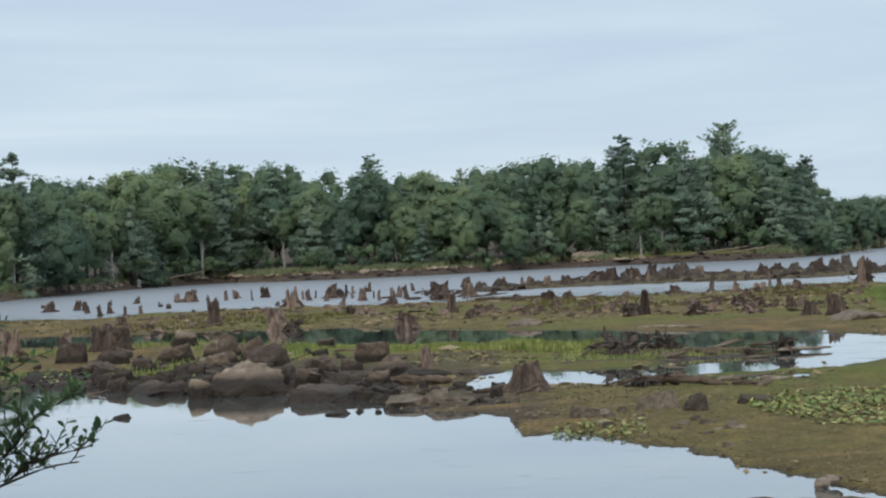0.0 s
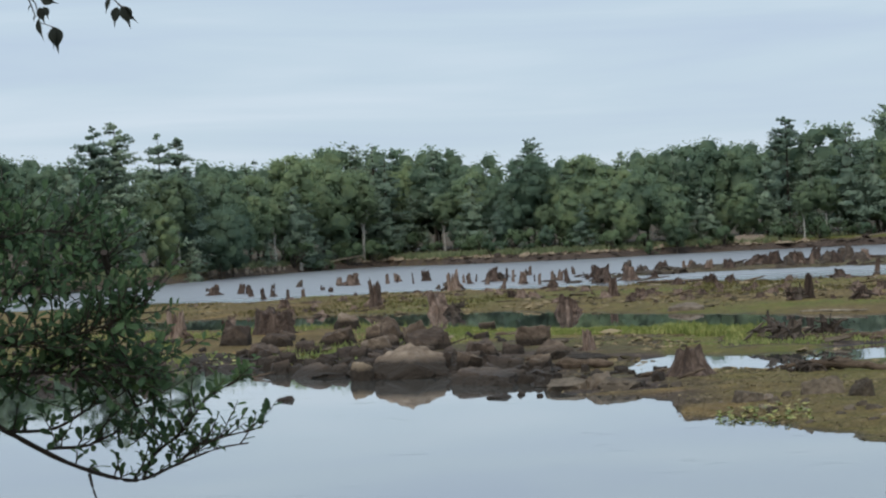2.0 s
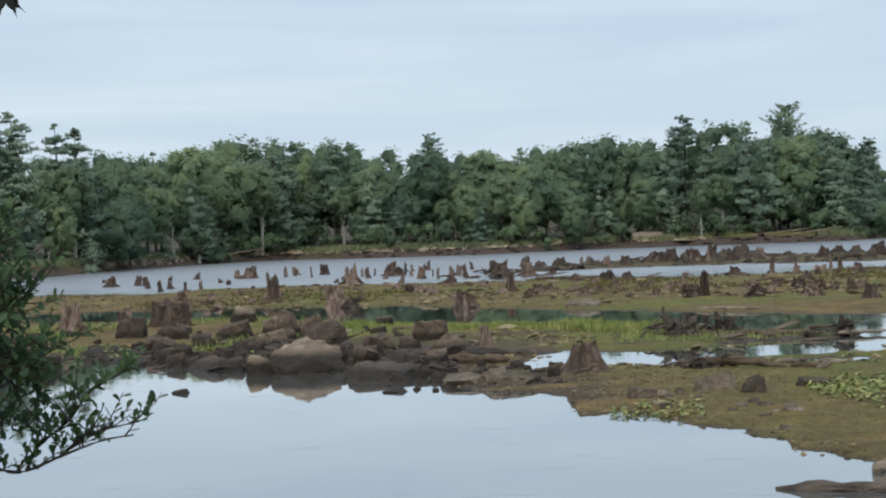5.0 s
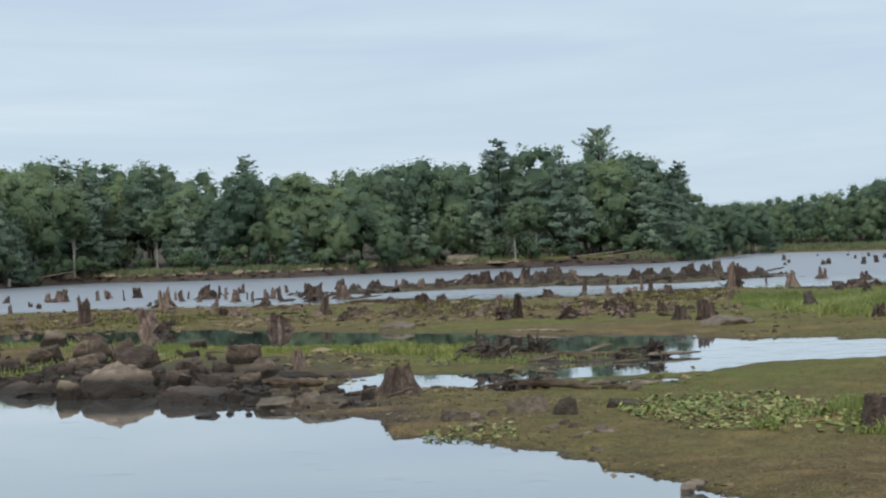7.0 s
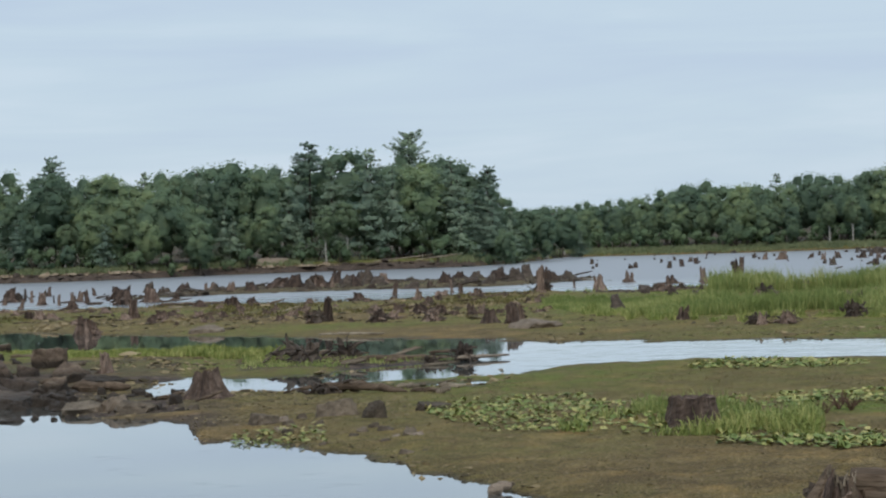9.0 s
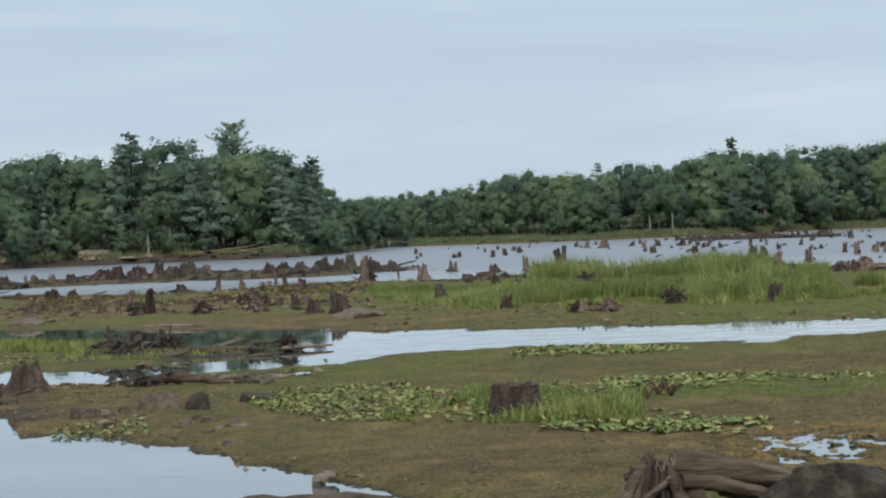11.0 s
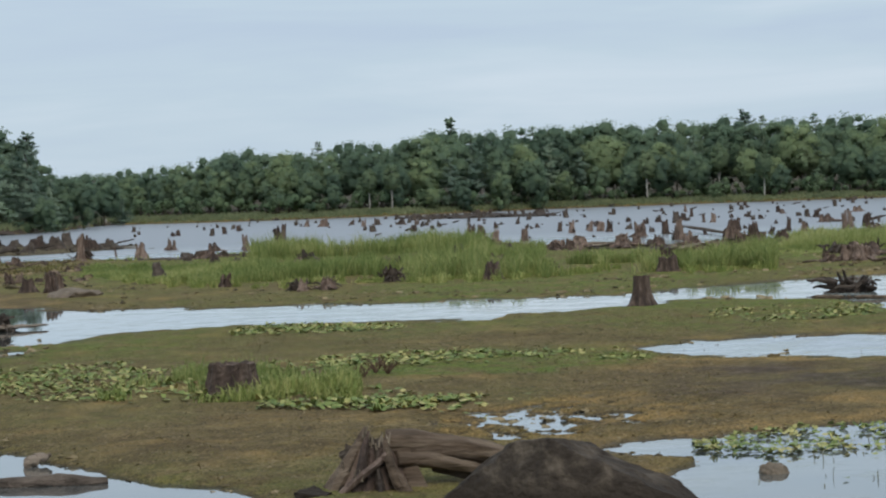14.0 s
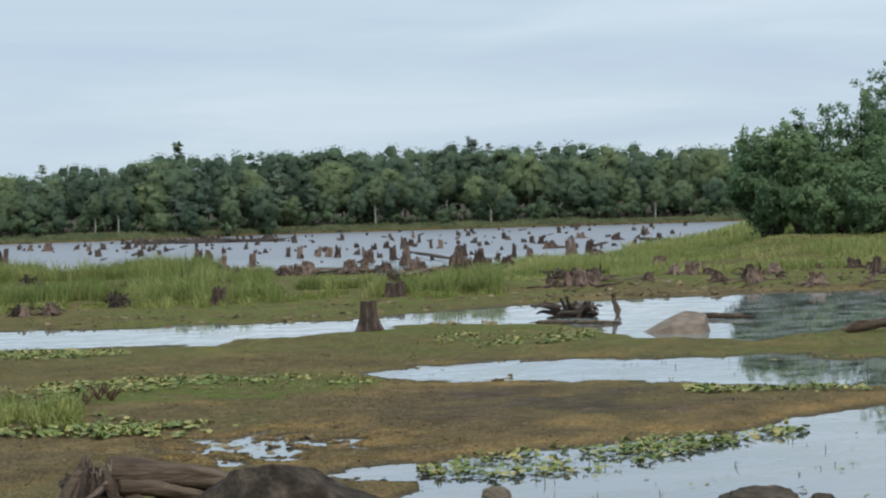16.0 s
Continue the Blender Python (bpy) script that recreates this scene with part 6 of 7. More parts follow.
for k, (bearing, rng_m, wide, tall) in enumerate(((4.95, 52.2, 1.6, 0.66), (6.24, 53.9, 1.1, 0.69), (9.57, 51.8, 1.0, 0.69), (5.71, 40.8, 1.1, 0.30), (8.62, 50.8, 0.7, 0.31),
                                                  (33.6, 55.2, 1.9, 0.62), (7.15, 77.8, 0.9, 0.5), (5.3, 79, 1.0, 0.6), (-4.4, 84, 1.1, 0.7), (8.64, 76.7, 1.0, 0.5),
                                                  (-3.0, 146, 1.4, 0.9), (-0.1, 127, 1.6, 1.0), (11.8, 117, 1.5, 0.9), (28.8, 116, 1.4, 0.8), (30.6, 92, 1.3, 0.7), (34, 80, 1.5, 0.5),
                                                  (20.59, 69.5, 1.1, 0.75), (17.96, 65.6, 0.95, 0.5), (18.75, 65.6, 1.1, 0.45), (18.2, 90, 1.2, 0.8), (33.2, 82, 1.4, 0.6), (38.6, 77, 1.3, 0.7))):
    tangle(bearing, rng_m, wide, tall, 600 + k)


def on(bearing, rng_m, lift):
    return at(bearing, rng_m, max(height(bearing, rng_m), 0.0) + lift)


driftwood(on(6.5, 51.9, 0.08), on(8.8, 52.2, 0.08), 0.10, 1)
plank = driftwood(on(9.35, 51.4, 0.10), on(10.9, 52.2, 0.07), 0.17, 2, M_TANROCK, 0.0, "pale bleached plank lying in the pool", 0.35)
plank.scale.z = 0.4
driftwood(on(5.2, 40.9, 0.12), on(7.95, 40.3, 0.03), 0.10, 3, bend=0.03)
driftwood(on(5.5, 41.2, 0.05), on(6.8, 41.0, 0.2), 0.08, 4, bend=0.03)
driftwood(on(0.84, 119.4, 0.08), on(3.2, 117.1, 0.08), 0.12, 5)
driftwood(on(-1.6, 45.2, 0.1), on(0.1, 44.6, 0.08), 0.14, 6)
driftwood(on(3.8, 51.7, 0.05), on(4.4, 57, 0.3), 0.05, 7)
driftwood(on(5.4, 69.2, 0.03), on(7.3, 67.2, 0.05), 0.07, 8, M_PALEWOOD)
driftwood(on(37.0, 53.6, 0.04), on(38.8, 52.2, 0.05), 0.12, 9)
driftwood(on(32.4, 51.9, 0.03), on(35, 51.6, 0.03), 0.08, 11)
driftwood(on(41.2, 44.5, 0.08), on(43.5, 46, 0.35), 0.14, 12)
driftwood(on(28.9, 138, 0.35), on(30.9, 111, 0.1), 0.11, 13)
driftwood(on(35.4, 180, 0.1), on(36.3, 167, 0.1), 0.2, 14)
driftwood(on(34.9, 55.6, 0.0), on(34.7, 56.4, 0.62), 0.09, 15, label="dark snag leaning out of the pool")
driftwood(on(7.5, 22.55, 0.0), on(12.6, 22.1, 0.03), 0.105, 16, M_WETSHADEWOOD, label="dark waterlogged log floating at the shore", bend=0.0, taper=0.75)
driftwood(on(10.2, 23.9, 0.03), on(10.95, 24.15, 0.08), 0.075, 17, M_TANROCK, 0.0, "small pale piece of driftwood at the shore")
driftwood(on(25.9, 107.5, 0.1), on(27.7, 107.4, 0.1), 0.15, 18)
for k, (bearing, ln) in enumerate(((7.0, 12), (8.2, 9), (-8.0, 8), (-6.4, 7))):
    s = float(far_shore(bearing))
    driftwood(at(bearing, s + 3, height(bearing, s + 3) + 0.2), at(bearing + 0.7 * ln / s / K, s + 5, height(bearing, s + 5) + 0.7), 0.11, 30 + k, M_PALEWOOD, label="bleached fallen trunk on the far shore")
for k in range(26):
    rr = random.Random(500 + k)
    bearing, s = rr.uniform(-12, 6), rr.uniform(2.0, 3.2)
    d = float(far_shore(bearing)) + s
    rock(bearing, d, rr.uniform(0.25, 0.95), rr.uniform(0.2, 0.42), 1300 + k, M_PALESTONE, label="pale boulder on the far shore", fine=3)
clods(130, -12, 6, lambda b: far_shore(b) + 2.0, lambda b: far_shore(b) + 3.1, 310, 0.36, M_PALESTONE, "pale stones along the foot of the far bank", -0.3, 3)
rock(4.0, float(far_shore(4.0)) + 4.0, 6.4, 1.15, 1391, M_TANROCK, 3.5, "bare tan patch of eroded bank on the far shore", rough=1.5)
for k in range(44):
    rr = random.Random(560 + k)
    bearing = rr.uniform(-11.5, -9.2)
    d = float(far_shore(bearing)) + rr.uniform(0.6, 3.0)
    rock(bearing, d, rr.uniform(0.25, 0.85), rr.uniform(0.18, 0.42), 1400 + k, M_TANROCK, label="pale boulder heaped on the far shore", fine=3)
for k, (bearing, back, tall, thick) in enumerate(((-8.70, 0.2, 1.1, 0.27), (12.46, 0.5, 1.0, 0.25))):
    d = float(far_shore(bearing)) + back
    foot = max(height(bearing, d), 0.0)
    driftwood(at(bearing, d, foot - 0.1), at(bearing + 0.01, d + 0.1, foot + tall), thick, 41 + k, M_BIRCH, 0, "short white post on the far shore", 0.9)


# ---- the uprooted log and the slab rock close to the bank ----
def curved(pts, per=4):
    """A smooth line through the points."""
    out = []
    for i in range(len(pts) - 1):
        a, b, c, d = pts[max(i - 1, 0)], pts[i], pts[i + 1], pts[min(i + 2, len(pts) - 1)]
        for q in range(per):
            t = q / per
            out.append(0.5 * (2 * b + (c - a) * t + (2 * a - 5 * b + 4 * c - d) * t * t + (3 * b - a - 3 * c + d) * t ** 3))
    return out + [pts[-1]]


def gnarled(points, radii, seed, sides=9, ridge=0.22, per=4):
    """A weathered limb through the points, furrowed along its length."""
    rng = random.Random(seed)
    line = curved([Vector(p) for p in points], per)
    n = len(line)
    rad = np.interp(np.linspace(0, len(radii) - 1, n), range(len(radii)), radii)
    v, f = tube([tuple(p) for p in line], [1.0] * n, sides)
    furrow = [1 + rng.uniform(-ridge, ridge) for _ in range(sides)]
    out = []
    for i, q in enumerate(v):
        c = line[i // sides]
        k = furrow[i % sides] * (1 + 0.35 * noise.noise(Vector(q) * 3.1 + Vector((seed, 0, 0))))
        out.append(tuple(c + (Vector(q) - c) * rad[i // sides] * k))
    return out, f


def near_log():
    rng = random.Random(77)
    root = new("fallen_log")
    root.location = at(21, 20.2, 0)
    root.rotation_euler = (0, 0, -21 * K)
    # solid dark core: its colour stands in for shade in the root hollow
    v, f = stump_mesh(33, "wide")
    mesh_object("root_plate", [(x * 0.78 - 0.29 - 0.1 * z0, y * 0.46 + 0.10, z0 * 0.57) for x, y, z0 in v], f, M_WETSHADEWOOD, root, "dark hollow root plate", smooth=False)
    ridges = (
        (((-0.76, -0.12, -0.04), (-0.62, -0.07, 0.22), (-0.48, 0.0, 0.46), (-0.37, 0.03, 0.69)), (0.10, 0.085, 0.06, 0.018), M_LOG),
        (((-0.52, -0.30, -0.05), (-0.44, -0.20, 0.24), (-0.39, -0.08, 0.48), (-0.34, 0.0, 0.65)), (0.065, 0.055, 0.04, 0.014), M_STUMP),
        (((-0.74, -0.36, -0.03), (-0.48, -0.32, 0.20), (-0.27, -0.22, 0.34), (-0.15, -0.10, 0.45)), (0.05, 0.045, 0.04, 0.03), M_STUMP),
        (((0.10, -0.32, -0.05), (-0.07, -0.27, 0.2), (-0.15, -0.13, 0.42), (-0.17, 0.0, 0.61)), (0.08, 0.07, 0.05, 0.016), M_LOG),
        (((-0.26, 0.0, 0.1), (-0.28, 0.02, 0.36), (-0.27, 0.02, 0.57)), (0.07, 0.055, 0.016), M_WETSHADEWOOD),
        (((0.16, -0.12, -0.03), (0.05, 0.0, 0.22), (-0.04, 0.1, 0.48)), (0.11, 0.10, 0.06), M_LOG),
        (((-0.22, -0.40, -0.05), (-0.24, -0.30, 0.12), (-0.26, -0.2, 0.30)), (0.05, 0.045, 0.03), M_WETSHADEWOOD),
        (((-0.92, 0.02, -0.02), (-0.75, 0.05, 0.10), (-0.55, 0.08, 0.25)), (0.05, 0.06, 0.06), M_STUMP),
    )
    for k, (line, rad, mat) in enumerate(ridges):
        rv, rf = gnarled(line, rad, 20 + k)
        mesh_object("root", rv, rf, mat, root)
    for k in range(13):
        t = k / 12
        foot = Vector((-0.80 + 0.95 * t, -0.16 - 0.2 * math.sin(math.pi * t), -0.05))
        peak = Vector((-0.42 + 0.28 * t, 0.02, (0.60 if k % 3 else 0.42) - 0.12 * abs(t - 0.2)))
        mid = foot.lerp(peak, 0.5) + Vector((rng.uniform(-0.03, 0.03), rng.uniform(0.0, 0.06), -0.02))
        rv, rf = gnarled((foot, mid, peak), (rng.uniform(0.035, 0.06), 0.04, 0.012), 80 + k, 7, 0.3)
        mesh_object("root", rv, rf, (M_LOG, M_WETSHADEWOOD, M_STUMP)[k % 3], root)
    for k in range(26):
        x0, y0, z0 = ((-0.37, 0.0, 0.62), (-0.17, -0.02, 0.54), (-0.27, 0.02, 0.50), (-0.60, -0.06, 0.28), (-0.16, -0.12, 0.40), (-0.45, -0.3, 0.2))[k % 6]
        p = Vector((x0 + rng.uniform(-0.05, 0.05), y0 - 0.03 + rng.uniform(-0.03, 0.02), z0 + rng.uniform(-0.06, 0.02)))
        rv, rf = crooked(rng, p, (rng.uniform(-0.25, 0.25), rng.uniform(-0.2, 0.1), 1.0), rng.uniform(0.07, 0.16), rng.uniform(0.008, 0.019), 0.2, 0.0)
        mesh_object("splinter", rv, rf, M_PALEWOOD, root)
    trunks = (
        (((-0.18, 0.12, 0.50), (0.15, 0.14, 0.475), (0.5, 0.15, 0.425), (0.85, 0.15, 0.36), (1.35, 0.15, 0.26)), (0.135, 0.13, 0.13, 0.12, 0.09)),
        (((-0.06, -0.04, 0.36), (0.2, 0.0, 0.345), (0.5, 0.02, 0.285), (0.82, 0.05, 0.20)), (0.07, 0.075, 0.065, 0.045)),
        (((0.3, 0.16, 0.27), (0.6, 0.12, 0.20), (1.1, 0.12, 0.14)), (0.07, 0.085, 0.07)),
    )
    for k, (line, rad) in enumerate(trunks):
        tv, tf = gnarled(line, rad, 50 + k, 18, 0.10, 7)
        # the third trunk is darker, to paint in shade in the gap
        mesh_object("trunk", tv, tf, M_WETSHADEWOOD if k == 2 else M_LOG, root, smooth=True)
    tagged(root, "weathered fallen log with splintered upturned roots on the mud", "driftwood")


near_log()
M_SLAB = material("lichened_rock", [(0.024, 0.018, 0.014), (0.058, 0.045, 0.034), (0.150, 0.120, 0.090)], 4.5, 0.92, 1.0, 13.0, stain=0.22)
rock(25.8, 17.75, 2.66, 0.70, 1701, M_SLAB, 1.3, "large dark lichened boulder on the near shore",
     fine=5, rough=0.5, facets=((-0.606, -0.05, 0.795, 0.63), (-0.06, 0.1, 1.0, 0.50), (0.44, -0.05, 0.90, 0.45), (-0.45, -0.75, 0.5, 0.56), (0.3, -0.8, 0.45, 0.5), (0.1, 0.9, 0.4, 0.55)))
rock(18.3, 19.6, 0.5, 0.12, 1702, M_SLAB, 0.4, "small dark rock on the near shore")
rock(23.9, 21.3, 0.3, 0.16, 1703, M_SLAB, 0.3, "small dark rock on the near shore")


# ---- alder that overhangs the near water ----
def leaf_mesh():
    """One alder leaf: obovate, folded along the midrib, 5 cm long."""
    outline = ((0.0, 0.0), (0.012, 0.007), (0.028, 0.0125), (0.042, 0.012), (0.052, 0.0))
    verts = [(x, 0.0, 0.0 if 0 < x < 0.05 else 0.0) for x, _ in outline] + [(x, y, 0.004) for x, y in outline[1:4]] + [(x, -y, 0.004) for x, y in outline[1:4]]
    faces = [(0, 1, 5), (1, 2, 6, 5), (2, 3, 7, 6), (3, 4, 7), (0, 8, 1), (1, 8, 9, 2), (2, 9, 10, 3), (3, 10, 4)]
    return verts, faces


BOUGH_LINES = [
    [(-25.0, -1.91), (-21.8, -2.73), (-18.8, -3.7), (-17.3, -4.67), (-15.7, -5.63), (-14.3, -6.17), (-13.4, -6.24), (-12.25, -5.9), (-10.95, -5.52), (-10.05, -5.41)],
    [(-13.4, -6.24), (-12.96, -5.57), (-11.9, -4.91), (-11.2, -4.14), (-10.2, -3.55)],
    [(-12.25, -5.9), (-11.3, -5.34), (-9.8, -5.02)],
    [(-16.2, -5.21), (-15.1, -5.2), (-14.1, -4.86), (-13.2, -5.16)],
    [(-15.1, -5.99), (-15.0, -6.48), (-14.8, -7.04)],
    [(-23.0, -4.0), (-19.8, -5.83), (-18.7, -6.22), (-18.0, -5.88)],
]
BOUGH_LINES += [
    [(-17.3, -4.67), (-16.0, -4.67), (-14.9, -4.1), (-14.1, -3.82), (-13.6, -3.21)],
    [(-25.0, -1.91), (-21.7, -1.48), (-18.7, -1.34), (-17.1, -0.78), (-15.5, -0.39), (-14.2, 0.03)],
    [(-25.0, -0.89), (-20.9, 0.21), (-18.6, 0.48), (-16.5, 0.86), (-15.2, 0.82)],
    [(-25.0, -2.22), (-21.0, -2.15), (-18.7, -2.28), (-16.4, -2.26), (-14.5, -1.88), (-13.4, -1.4)],
    [(-23.1, 0.5), (-20.0, 1.3), (-18.5, 1.4), (-17.2, 1.4)],
    [(-25.0, -2.52), (-20.3, -3.6), (-17.8, -3.13), (-15.6, -3.1), (-14.0, -3.02), (-13.1, -3.4)],
    [(-14.4, 0.2), (-14.2, -1.25), (-14.3, -2.53), (-13.8, -4.0), (-13.3, -4.83)],
]
BOUGH_DEPTHS = [6.3, 6.3, 6.3, 6.2, 6.3, 5.9, 6.2, 6.1, 6.4, 5.8, 6.5, 6.0, 6.1]
BOUGH_TWIGS = [1.1, 2.8, 2.6, 1.6, 0, 0.9, 1.8, 5.6, 5.2, 5.6, 3.8, 5.0, 2.0]


def polar(bearing, elevation, dist):
    return Vector((dist * math.sin(bearing * K), dist * math.cos(bearing * K), EYE + dist * math.tan(elevation * K)))


def overhanging_alder():
    rng = random.Random(31)
    root = new("alder_shrub")
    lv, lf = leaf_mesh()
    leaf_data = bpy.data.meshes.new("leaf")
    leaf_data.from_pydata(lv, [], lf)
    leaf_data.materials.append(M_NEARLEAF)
    lv = np.array(lv)
    singles, mass_v, mass_f = 0, [], []
    foot = at(-27, 6.4, height(-27, 6.4) - 0.1)
    crotch = polar(-25.5, -2.2, 6.3)
    tv, tf = tube([tuple(foot), tuple(foot.lerp(crotch, 0.5) + Vector((0.05, 0, 0))), tuple(crotch), tuple(crotch + Vector((-0.1, 0.05, 1.2)))], [0.07, 0.055, 0.04, 0.02], 9)
    mesh_object("stem", tv, tf, M_ALDERBARK, root)

    def add_leaf(p, way, up, size):
        nonlocal singles
        x = way.normalized()
        y = up.cross(x).normalized()
        z = x.cross(y)
        m = Matrix((x, y, z)).transposed().to_4x4()
        m = Matrix.Translation(p) @ m @ Matrix.Diagonal((size, size, size, 1))
        if singles < 300:
            ob = new("leaf", leaf_data)
            ob.parent = limb
            ob.matrix_basis = m
            singles += 1
        else:
            k = sum(len(v) for v in mass_v)
            mm = np.array(m)
            mass_v.append(lv @ mm[:3, :3].T + mm[:3, 3])
            mass_f.extend(tuple(i + k for i in q) for q in lf)

    def twig(p, way, length, leaves, radius=0.003):
        path, d = [], way.normalized()
        q = p.copy()
        for k in range(5):
            path.append(tuple(q))
            q = q + d * length / 4
            d = (d + Vector((rng.uniform(-0.3, 0.3), rng.uniform(-0.3, 0.3), rng.uniform(-0.15, 0.25)))).normalized()
        twigs.append(tube(path, [radius, radius * 0.9, radius * 0.75, radius * 0.6, radius * 0.4], 4))
        for k in range(leaves):
            t = 0.15 + 0.85 * (k + rng.random() * 0.5) / leaves
            s = min(3, int(t * 4))
            at_p = Vector(path[s]).lerp(Vector(path[s + 1]), t * 4 - s)
            along = (Vector(path[s + 1]) - Vector(path[s])).normalized()
            a = k * 2.4 + rng.uniform(-0.4, 0.4)
            side = along.orthogonal().normalized()
            side = side * math.cos(a) + along.cross(side) * math.sin(a)
            way_l = along * rng.uniform(0.3, 1.0) + side * 0.9 + Vector((0, 0, rng.uniform(-0.1, 0.35)))
            up = Vector((rng.uniform(-0.7, 0.7), rng.uniform(-0.9, 0.3), 1.0))
            add_leaf(at_p, way_l, up, rng.uniform(0.42, 0.88))

    for k, (line, dist, amount) in enumerate(zip(BOUGH_LINES, BOUGH_DEPTHS, BOUGH_TWIGS)):
        pts = [polar(b - 0.55 * min(1, max(0, (b + 14.5) / 3)) * (k < 4), e, dist + 0.12 * math.sin(1.7 * i + k)) for i, (b, e) in enumerate(line)]
        fine = curved(pts)
        r0 = 0.0115 if k == 0 else 0.010 if k == 12 else 0.008 if k in (7, 8, 9, 10, 11) else 0.006
        tv, tf = tube([tuple(p) for p in fine], [r0 * (1 - 0.8 * i / (len(fine) - 1)) * rng.uniform(0.92, 1.1) for i in range(len(fine))], 7)
        limb = mesh_object("limb", tv, tf, M_ALDERBARK, root)
        twigs = []
        for i in range(len(pts) - 1):
            seg = pts[i + 1] - pts[i]
            if k == 0 and i < 4:
                n = int(seg.length / 0.05 * 0.3)
            else:
                n = max(1, int(seg.length / 0.05 * amount))
            if amount == 0:
                n = 0
            for _ in range(n):
                p = pts[i] + seg * rng.random()
                thick = k >= 7
                up = Vector((rng.uniform(-0.7, 0.7), rng.uniform(-0.9, 0.9), rng.uniform(-0.55, 0.9) if thick else rng.uniform(0.1, 1.0)))
                ln = rng.uniform(0.10, 0.27) if thick else rng.uniform(0.05, 0.15)
                twig(p, seg.normalized() * 0.7 + up, ln, rng.randint(8, 12) if thick else rng.randint(4, 6))
        if twigs:
            tv, tf = joined(twigs)
            tagged(mesh_object("twig", tv, tf, M_ALDERBARK, limb), kind="stuff")
    tagged(mesh_object("foliage", np.concatenate(mass_v), mass_f, M_NEARLEAF, root), kind="stuff")
    tagged(root, "dark leafy alder shrub leaning out over the near water", "shrub")


overhanging_alder()


def drip_leaf():
    """A broad leaf drawn out into a long drooping tip, cupped along the midrib, 6 cm long."""
    outline = ((0.0, 0.0), (0.005, 0.008), (0.014, 0.0150), (0.025, 0.0155), (0.034, 0.0105), (0.041, 0.0042), (0.050, 0.0020), (0.062, 0.0))
    n = len(outline)
    droop = [-0.003 * (x / 0.03) ** 2 for x, _ in outline]
    verts = [(x, 0.0, z) for (x, _), z in zip(outline, droop)]
    verts += [(x, y, z + 0.3 * y) for (x, y), z in zip(outline[1:-1], droop[1:-1])] + [(x, -y * 0.92, z + 0.3 * y) for (x, y), z in zip(outline[1:-1], droop[1:-1])]
    faces = []
    for k, flip in ((n, False), (2 * n - 2, True)):
        side = [(0, 1, k), *((i, i + 1, k + i, k + i - 1) for i in range(1, n - 2)), (n - 2, n - 1, k + n - 3)]
        faces += [q[::-1] if flip else q for q in side]
    return verts, faces


def hanging_spray():
    """Leaves that hang into view from a bough overhead."""
    root = new("overhead_bough")
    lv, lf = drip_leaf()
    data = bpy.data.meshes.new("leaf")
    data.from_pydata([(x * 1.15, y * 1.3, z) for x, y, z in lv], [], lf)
    # the backlit shade of these leaves is put into their colour
    data.materials.append(M_SHADELEAF)
    foot = at(-31, 5.6, height(-31, 5.6) - 0.1)
    top = polar(-29, 13, 5.6)
    tv, tf = tube([tuple(foot), tuple(foot.lerp(top, 0.5) + Vector((0.06, 0, 0))), tuple(top)], [0.10, 0.08, 0.05], 9)
    mesh_object("stem", tv, tf, M_BARK, root)
    # each twig's line; its leaves: where the stalk hangs, size, lean and twist in degrees
    twigs = (([(-29, 13), (-19.6, 10.3), (-17.2, 9.0), (-16.3, 7.6), (-15.98, 7.25), (-15.9, 6.95), (-15.88, 6.7), (-15.5, 6.56)],
              ((-15.86, 7.12, 0.72, 10, 25), (-15.76, 7.13, 0.55, 25, -40), (-15.90, 6.80, 0.9, 2, 50), (-15.50, 6.57, 1.05, 8, -15), (-15.46, 6.50, 0.8, -14, 40), (-15.82, 7.36, 0.7, 70, 10))),
             ([(-16.3, 7.6), (-16.13, 7.3), (-16.05, 7.05), (-15.98, 6.86)], ((-16.1, 7.2, 0.35, -30, 60), (-15.99, 6.90, 0.3, -25, 50))),
             ([(-17.2, 9.0), (-14.6, 8.1), (-13.9, 7.4), (-13.62, 7.1), (-13.5, 7.05)],
              ((-13.70, 7.07, 0.82, -18, 25), (-13.58, 7.10, 0.95, 22, -30), (-13.50, 7.06, 0.85, 30, 55), (-13.88, 7.33, 0.7, -28, 45))))
    for line, leaves in twigs:
        pts = [polar(b, e, 5.5) for b, e in line]
        tv, tf = tube([tuple(p) for p in pts], [0.012 * (0.5 ** i) * (1 if len(line) > 4 else 0.2) + 0.0013 for i in range(len(pts))], 6)
        limb = mesh_object("limb", tv, tf, M_BARK, root)
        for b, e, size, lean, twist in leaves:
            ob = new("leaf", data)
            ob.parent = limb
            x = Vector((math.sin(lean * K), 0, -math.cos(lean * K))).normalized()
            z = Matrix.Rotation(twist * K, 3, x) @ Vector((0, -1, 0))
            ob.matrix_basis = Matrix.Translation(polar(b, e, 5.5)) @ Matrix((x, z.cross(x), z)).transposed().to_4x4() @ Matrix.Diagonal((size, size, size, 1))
    tagged(root, "overhead bough with a few drooping dark leaves", "tree")


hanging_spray()


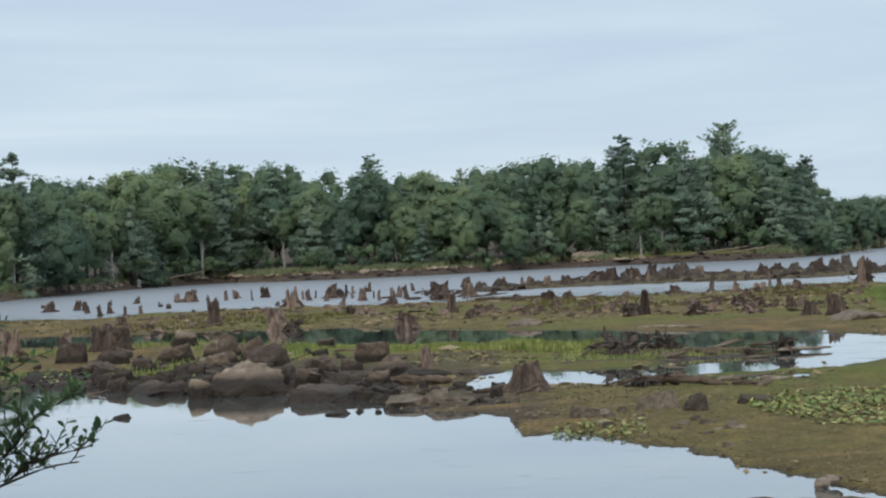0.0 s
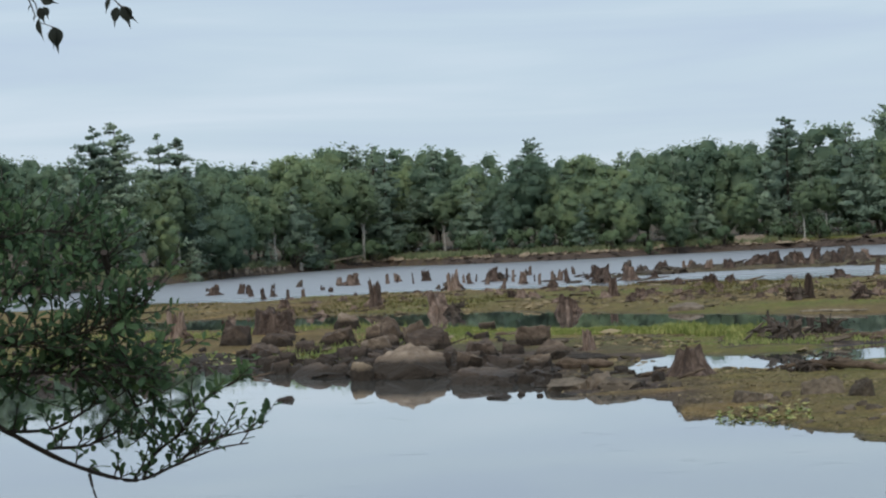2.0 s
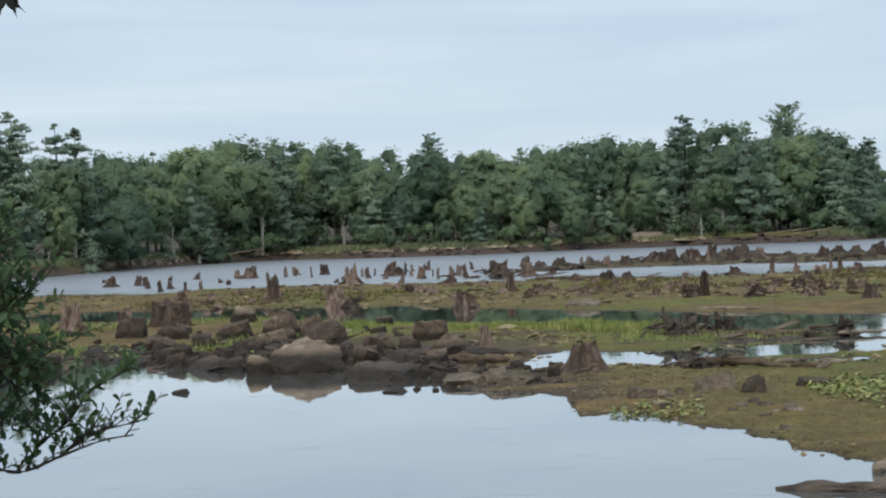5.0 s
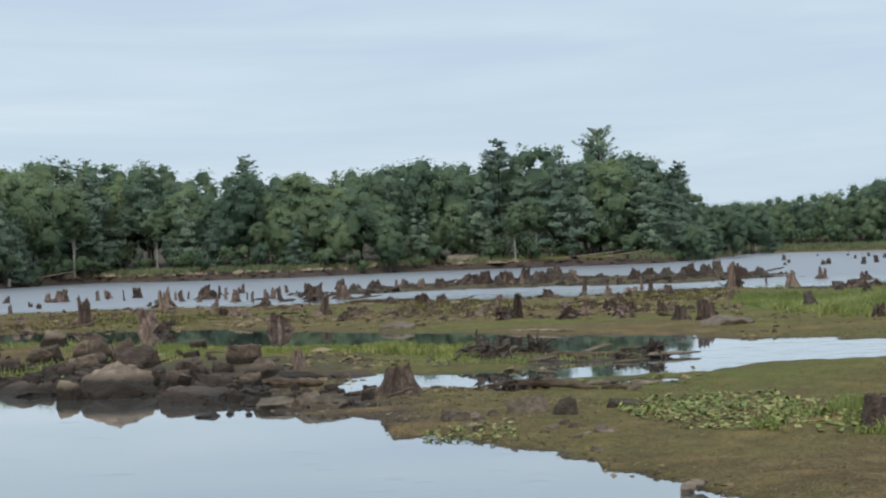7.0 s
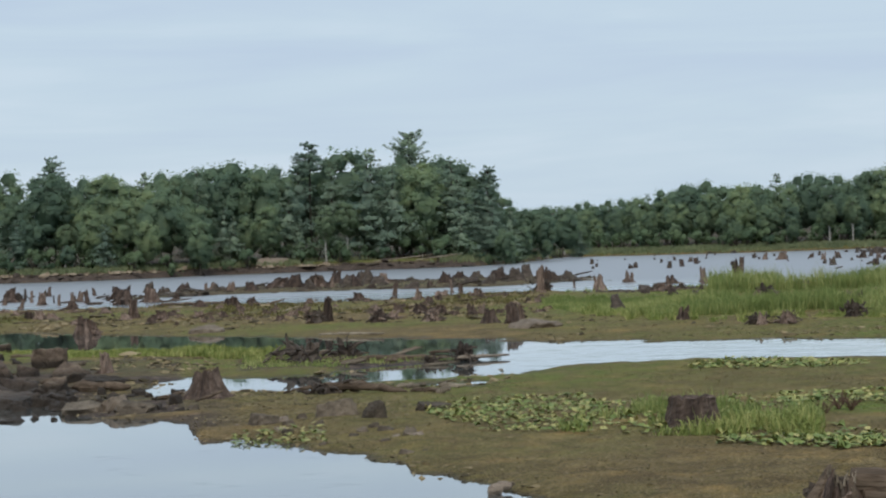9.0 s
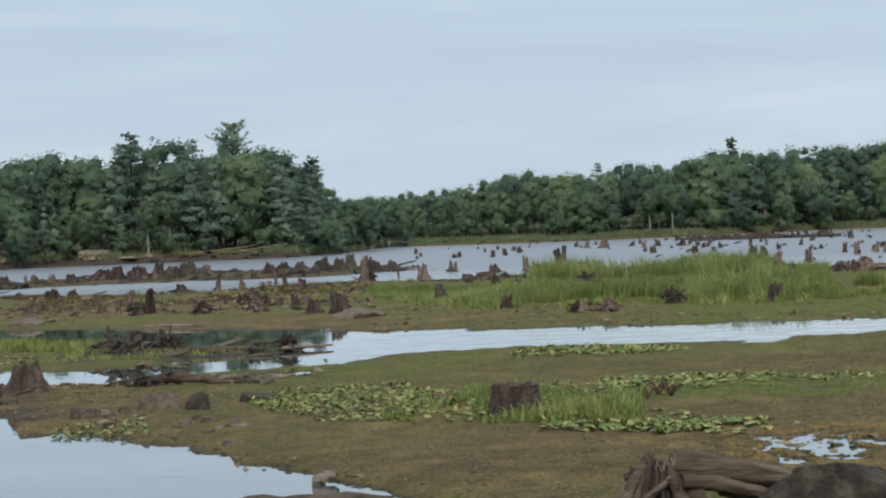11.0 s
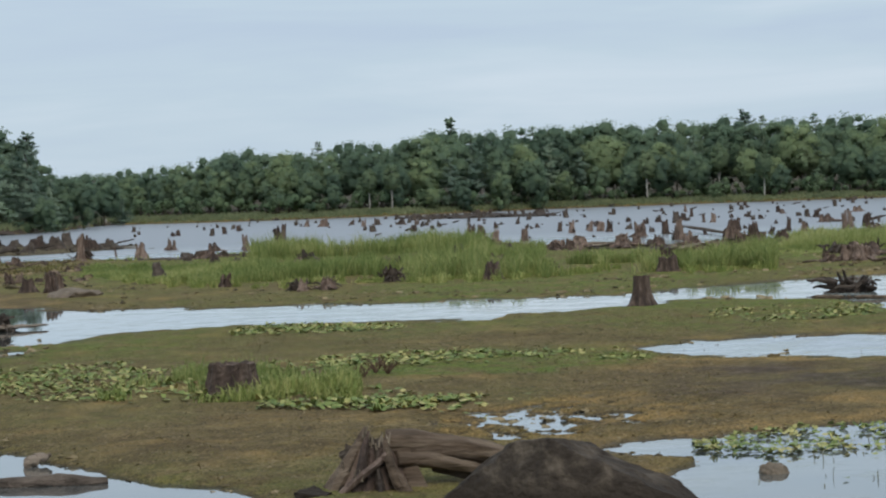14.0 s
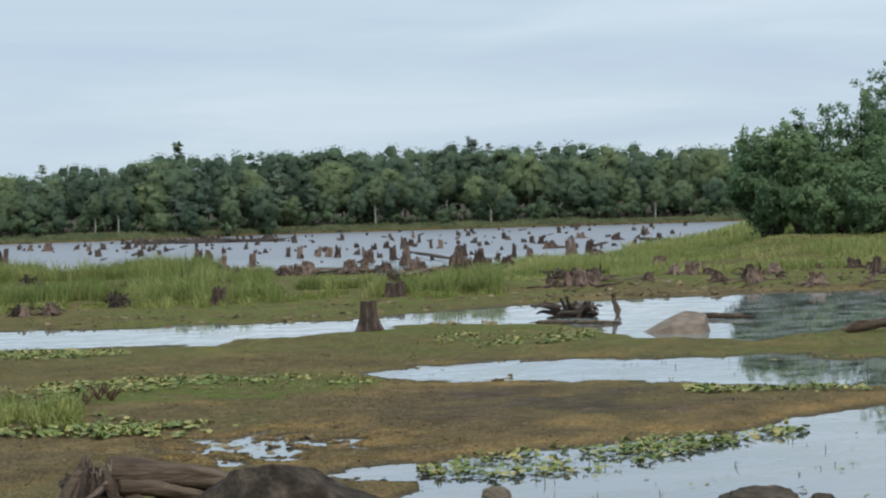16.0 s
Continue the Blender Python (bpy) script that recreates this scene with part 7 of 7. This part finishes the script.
def scatter_logs():
    """Low waterlogged logs among the stumps of the lake."""
    rng = random.Random(64)
    for k in range(44):
        if k < 26:
            bearing, rng_m, ln = rng.uniform(20, 37), rng.uniform(150, 320), rng.uniform(0.5, 1.6)
        else:
            bearing, rng_m, ln = rng.uniform(-2, 13), rng.uniform(126, 176), rng.uniform(1, 3.2)
        a = rng.uniform(-0.5, 0.5)
        p = on(bearing, rng_m, 0.05)
        driftwood(p, p + Vector((math.cos(a) * ln, math.sin(a) * ln, rng.uniform(-0.05, 0.3))), rng.uniform(0.06, 0.13), 2000 + k, M_WETSHADEWOOD, label="waterlogged log lying among drowned stumps")


scatter_logs()


def scatter_sticks():
    """Sticks and short broken logs left on the flats."""
    rng = random.Random(65)
    for k in range(96):
        u = rng.random()
        if u < 0.35:
            bearing, rng_m, ln = rng.uniform(-11, 12), rng.uniform(86, 116), rng.uniform(0.5, 1.8)
        elif u < 0.6:
            bearing, rng_m, ln = rng.uniform(3.2, 9.4), rng.uniform(50, 57), rng.uniform(0.3, 1.1)
        elif u < 0.75:
            bearing, rng_m, ln = rng.uniform(0.5, 9), rng.uniform(39.5, 43), rng.uniform(0.25, 0.8)
        elif u < 0.88:
            bearing, rng_m, ln = rng.uniform(-11, -1), rng.uniform(47, 62), rng.uniform(0.3, 1.0)
        else:
            bearing, rng_m, ln = rng.uniform(30, 43), rng.uniform(68, 86), rng.uniform(0.5, 1.6)
        a = rng.uniform(-0.8, 0.8)
        p = on(bearing, rng_m, 0.03)
        driftwood(p, p + Vector((math.cos(a) * ln, math.sin(a) * ln, rng.uniform(-0.02, 0.25) * ln)), rng.uniform(0.025, 0.075), 2200 + k, M_PALEWOOD if rng.random() < 0.25 else M_LOG,
                  label="broken stick lying on the drying mud")


scatter_sticks()


def lake_edge_debris():
    """Logs, broken wood and stumps stranded on the mud between the grass and the open lake."""
    rng = random.Random(66)
    for k in range(44):
        bearing = rng.uniform(22.5, 34)
        rng_m = float(flat_back(bearing)) - rng.uniform(0.3, 9)
        a, ln = rng.uniform(-0.45, 0.45), rng.uniform(0.5, 2.6)
        p = on(bearing, rng_m, 0.08)
        driftwood(p, p + Vector((math.cos(a) * ln, math.sin(a) * ln, rng.uniform(-0.05, 0.22))), rng.uniform(0.06, 0.16), 2500 + k, rng.choice([M_WETSHADEWOOD, M_LOG, M_LOG, M_PALEWOOD]), label="broken log stranded on the muddy lake edge")
    for k in range(26):
        bearing = rng.uniform(22.5, 35)
        w = rng.uniform(0.4, 1.1)
        put_stump(bearing, float(flat_back(bearing)) - rng.uniform(0.2, 8), w, w * rng.uniform(0.4, 1.0), None, "at the lake")


lake_edge_debris()


for root in [r for kinds in (STUMP_KINDS, FAR_STUMP_KINDS) for kind in kinds.values() for r in kind]:
    drop_proto(root)
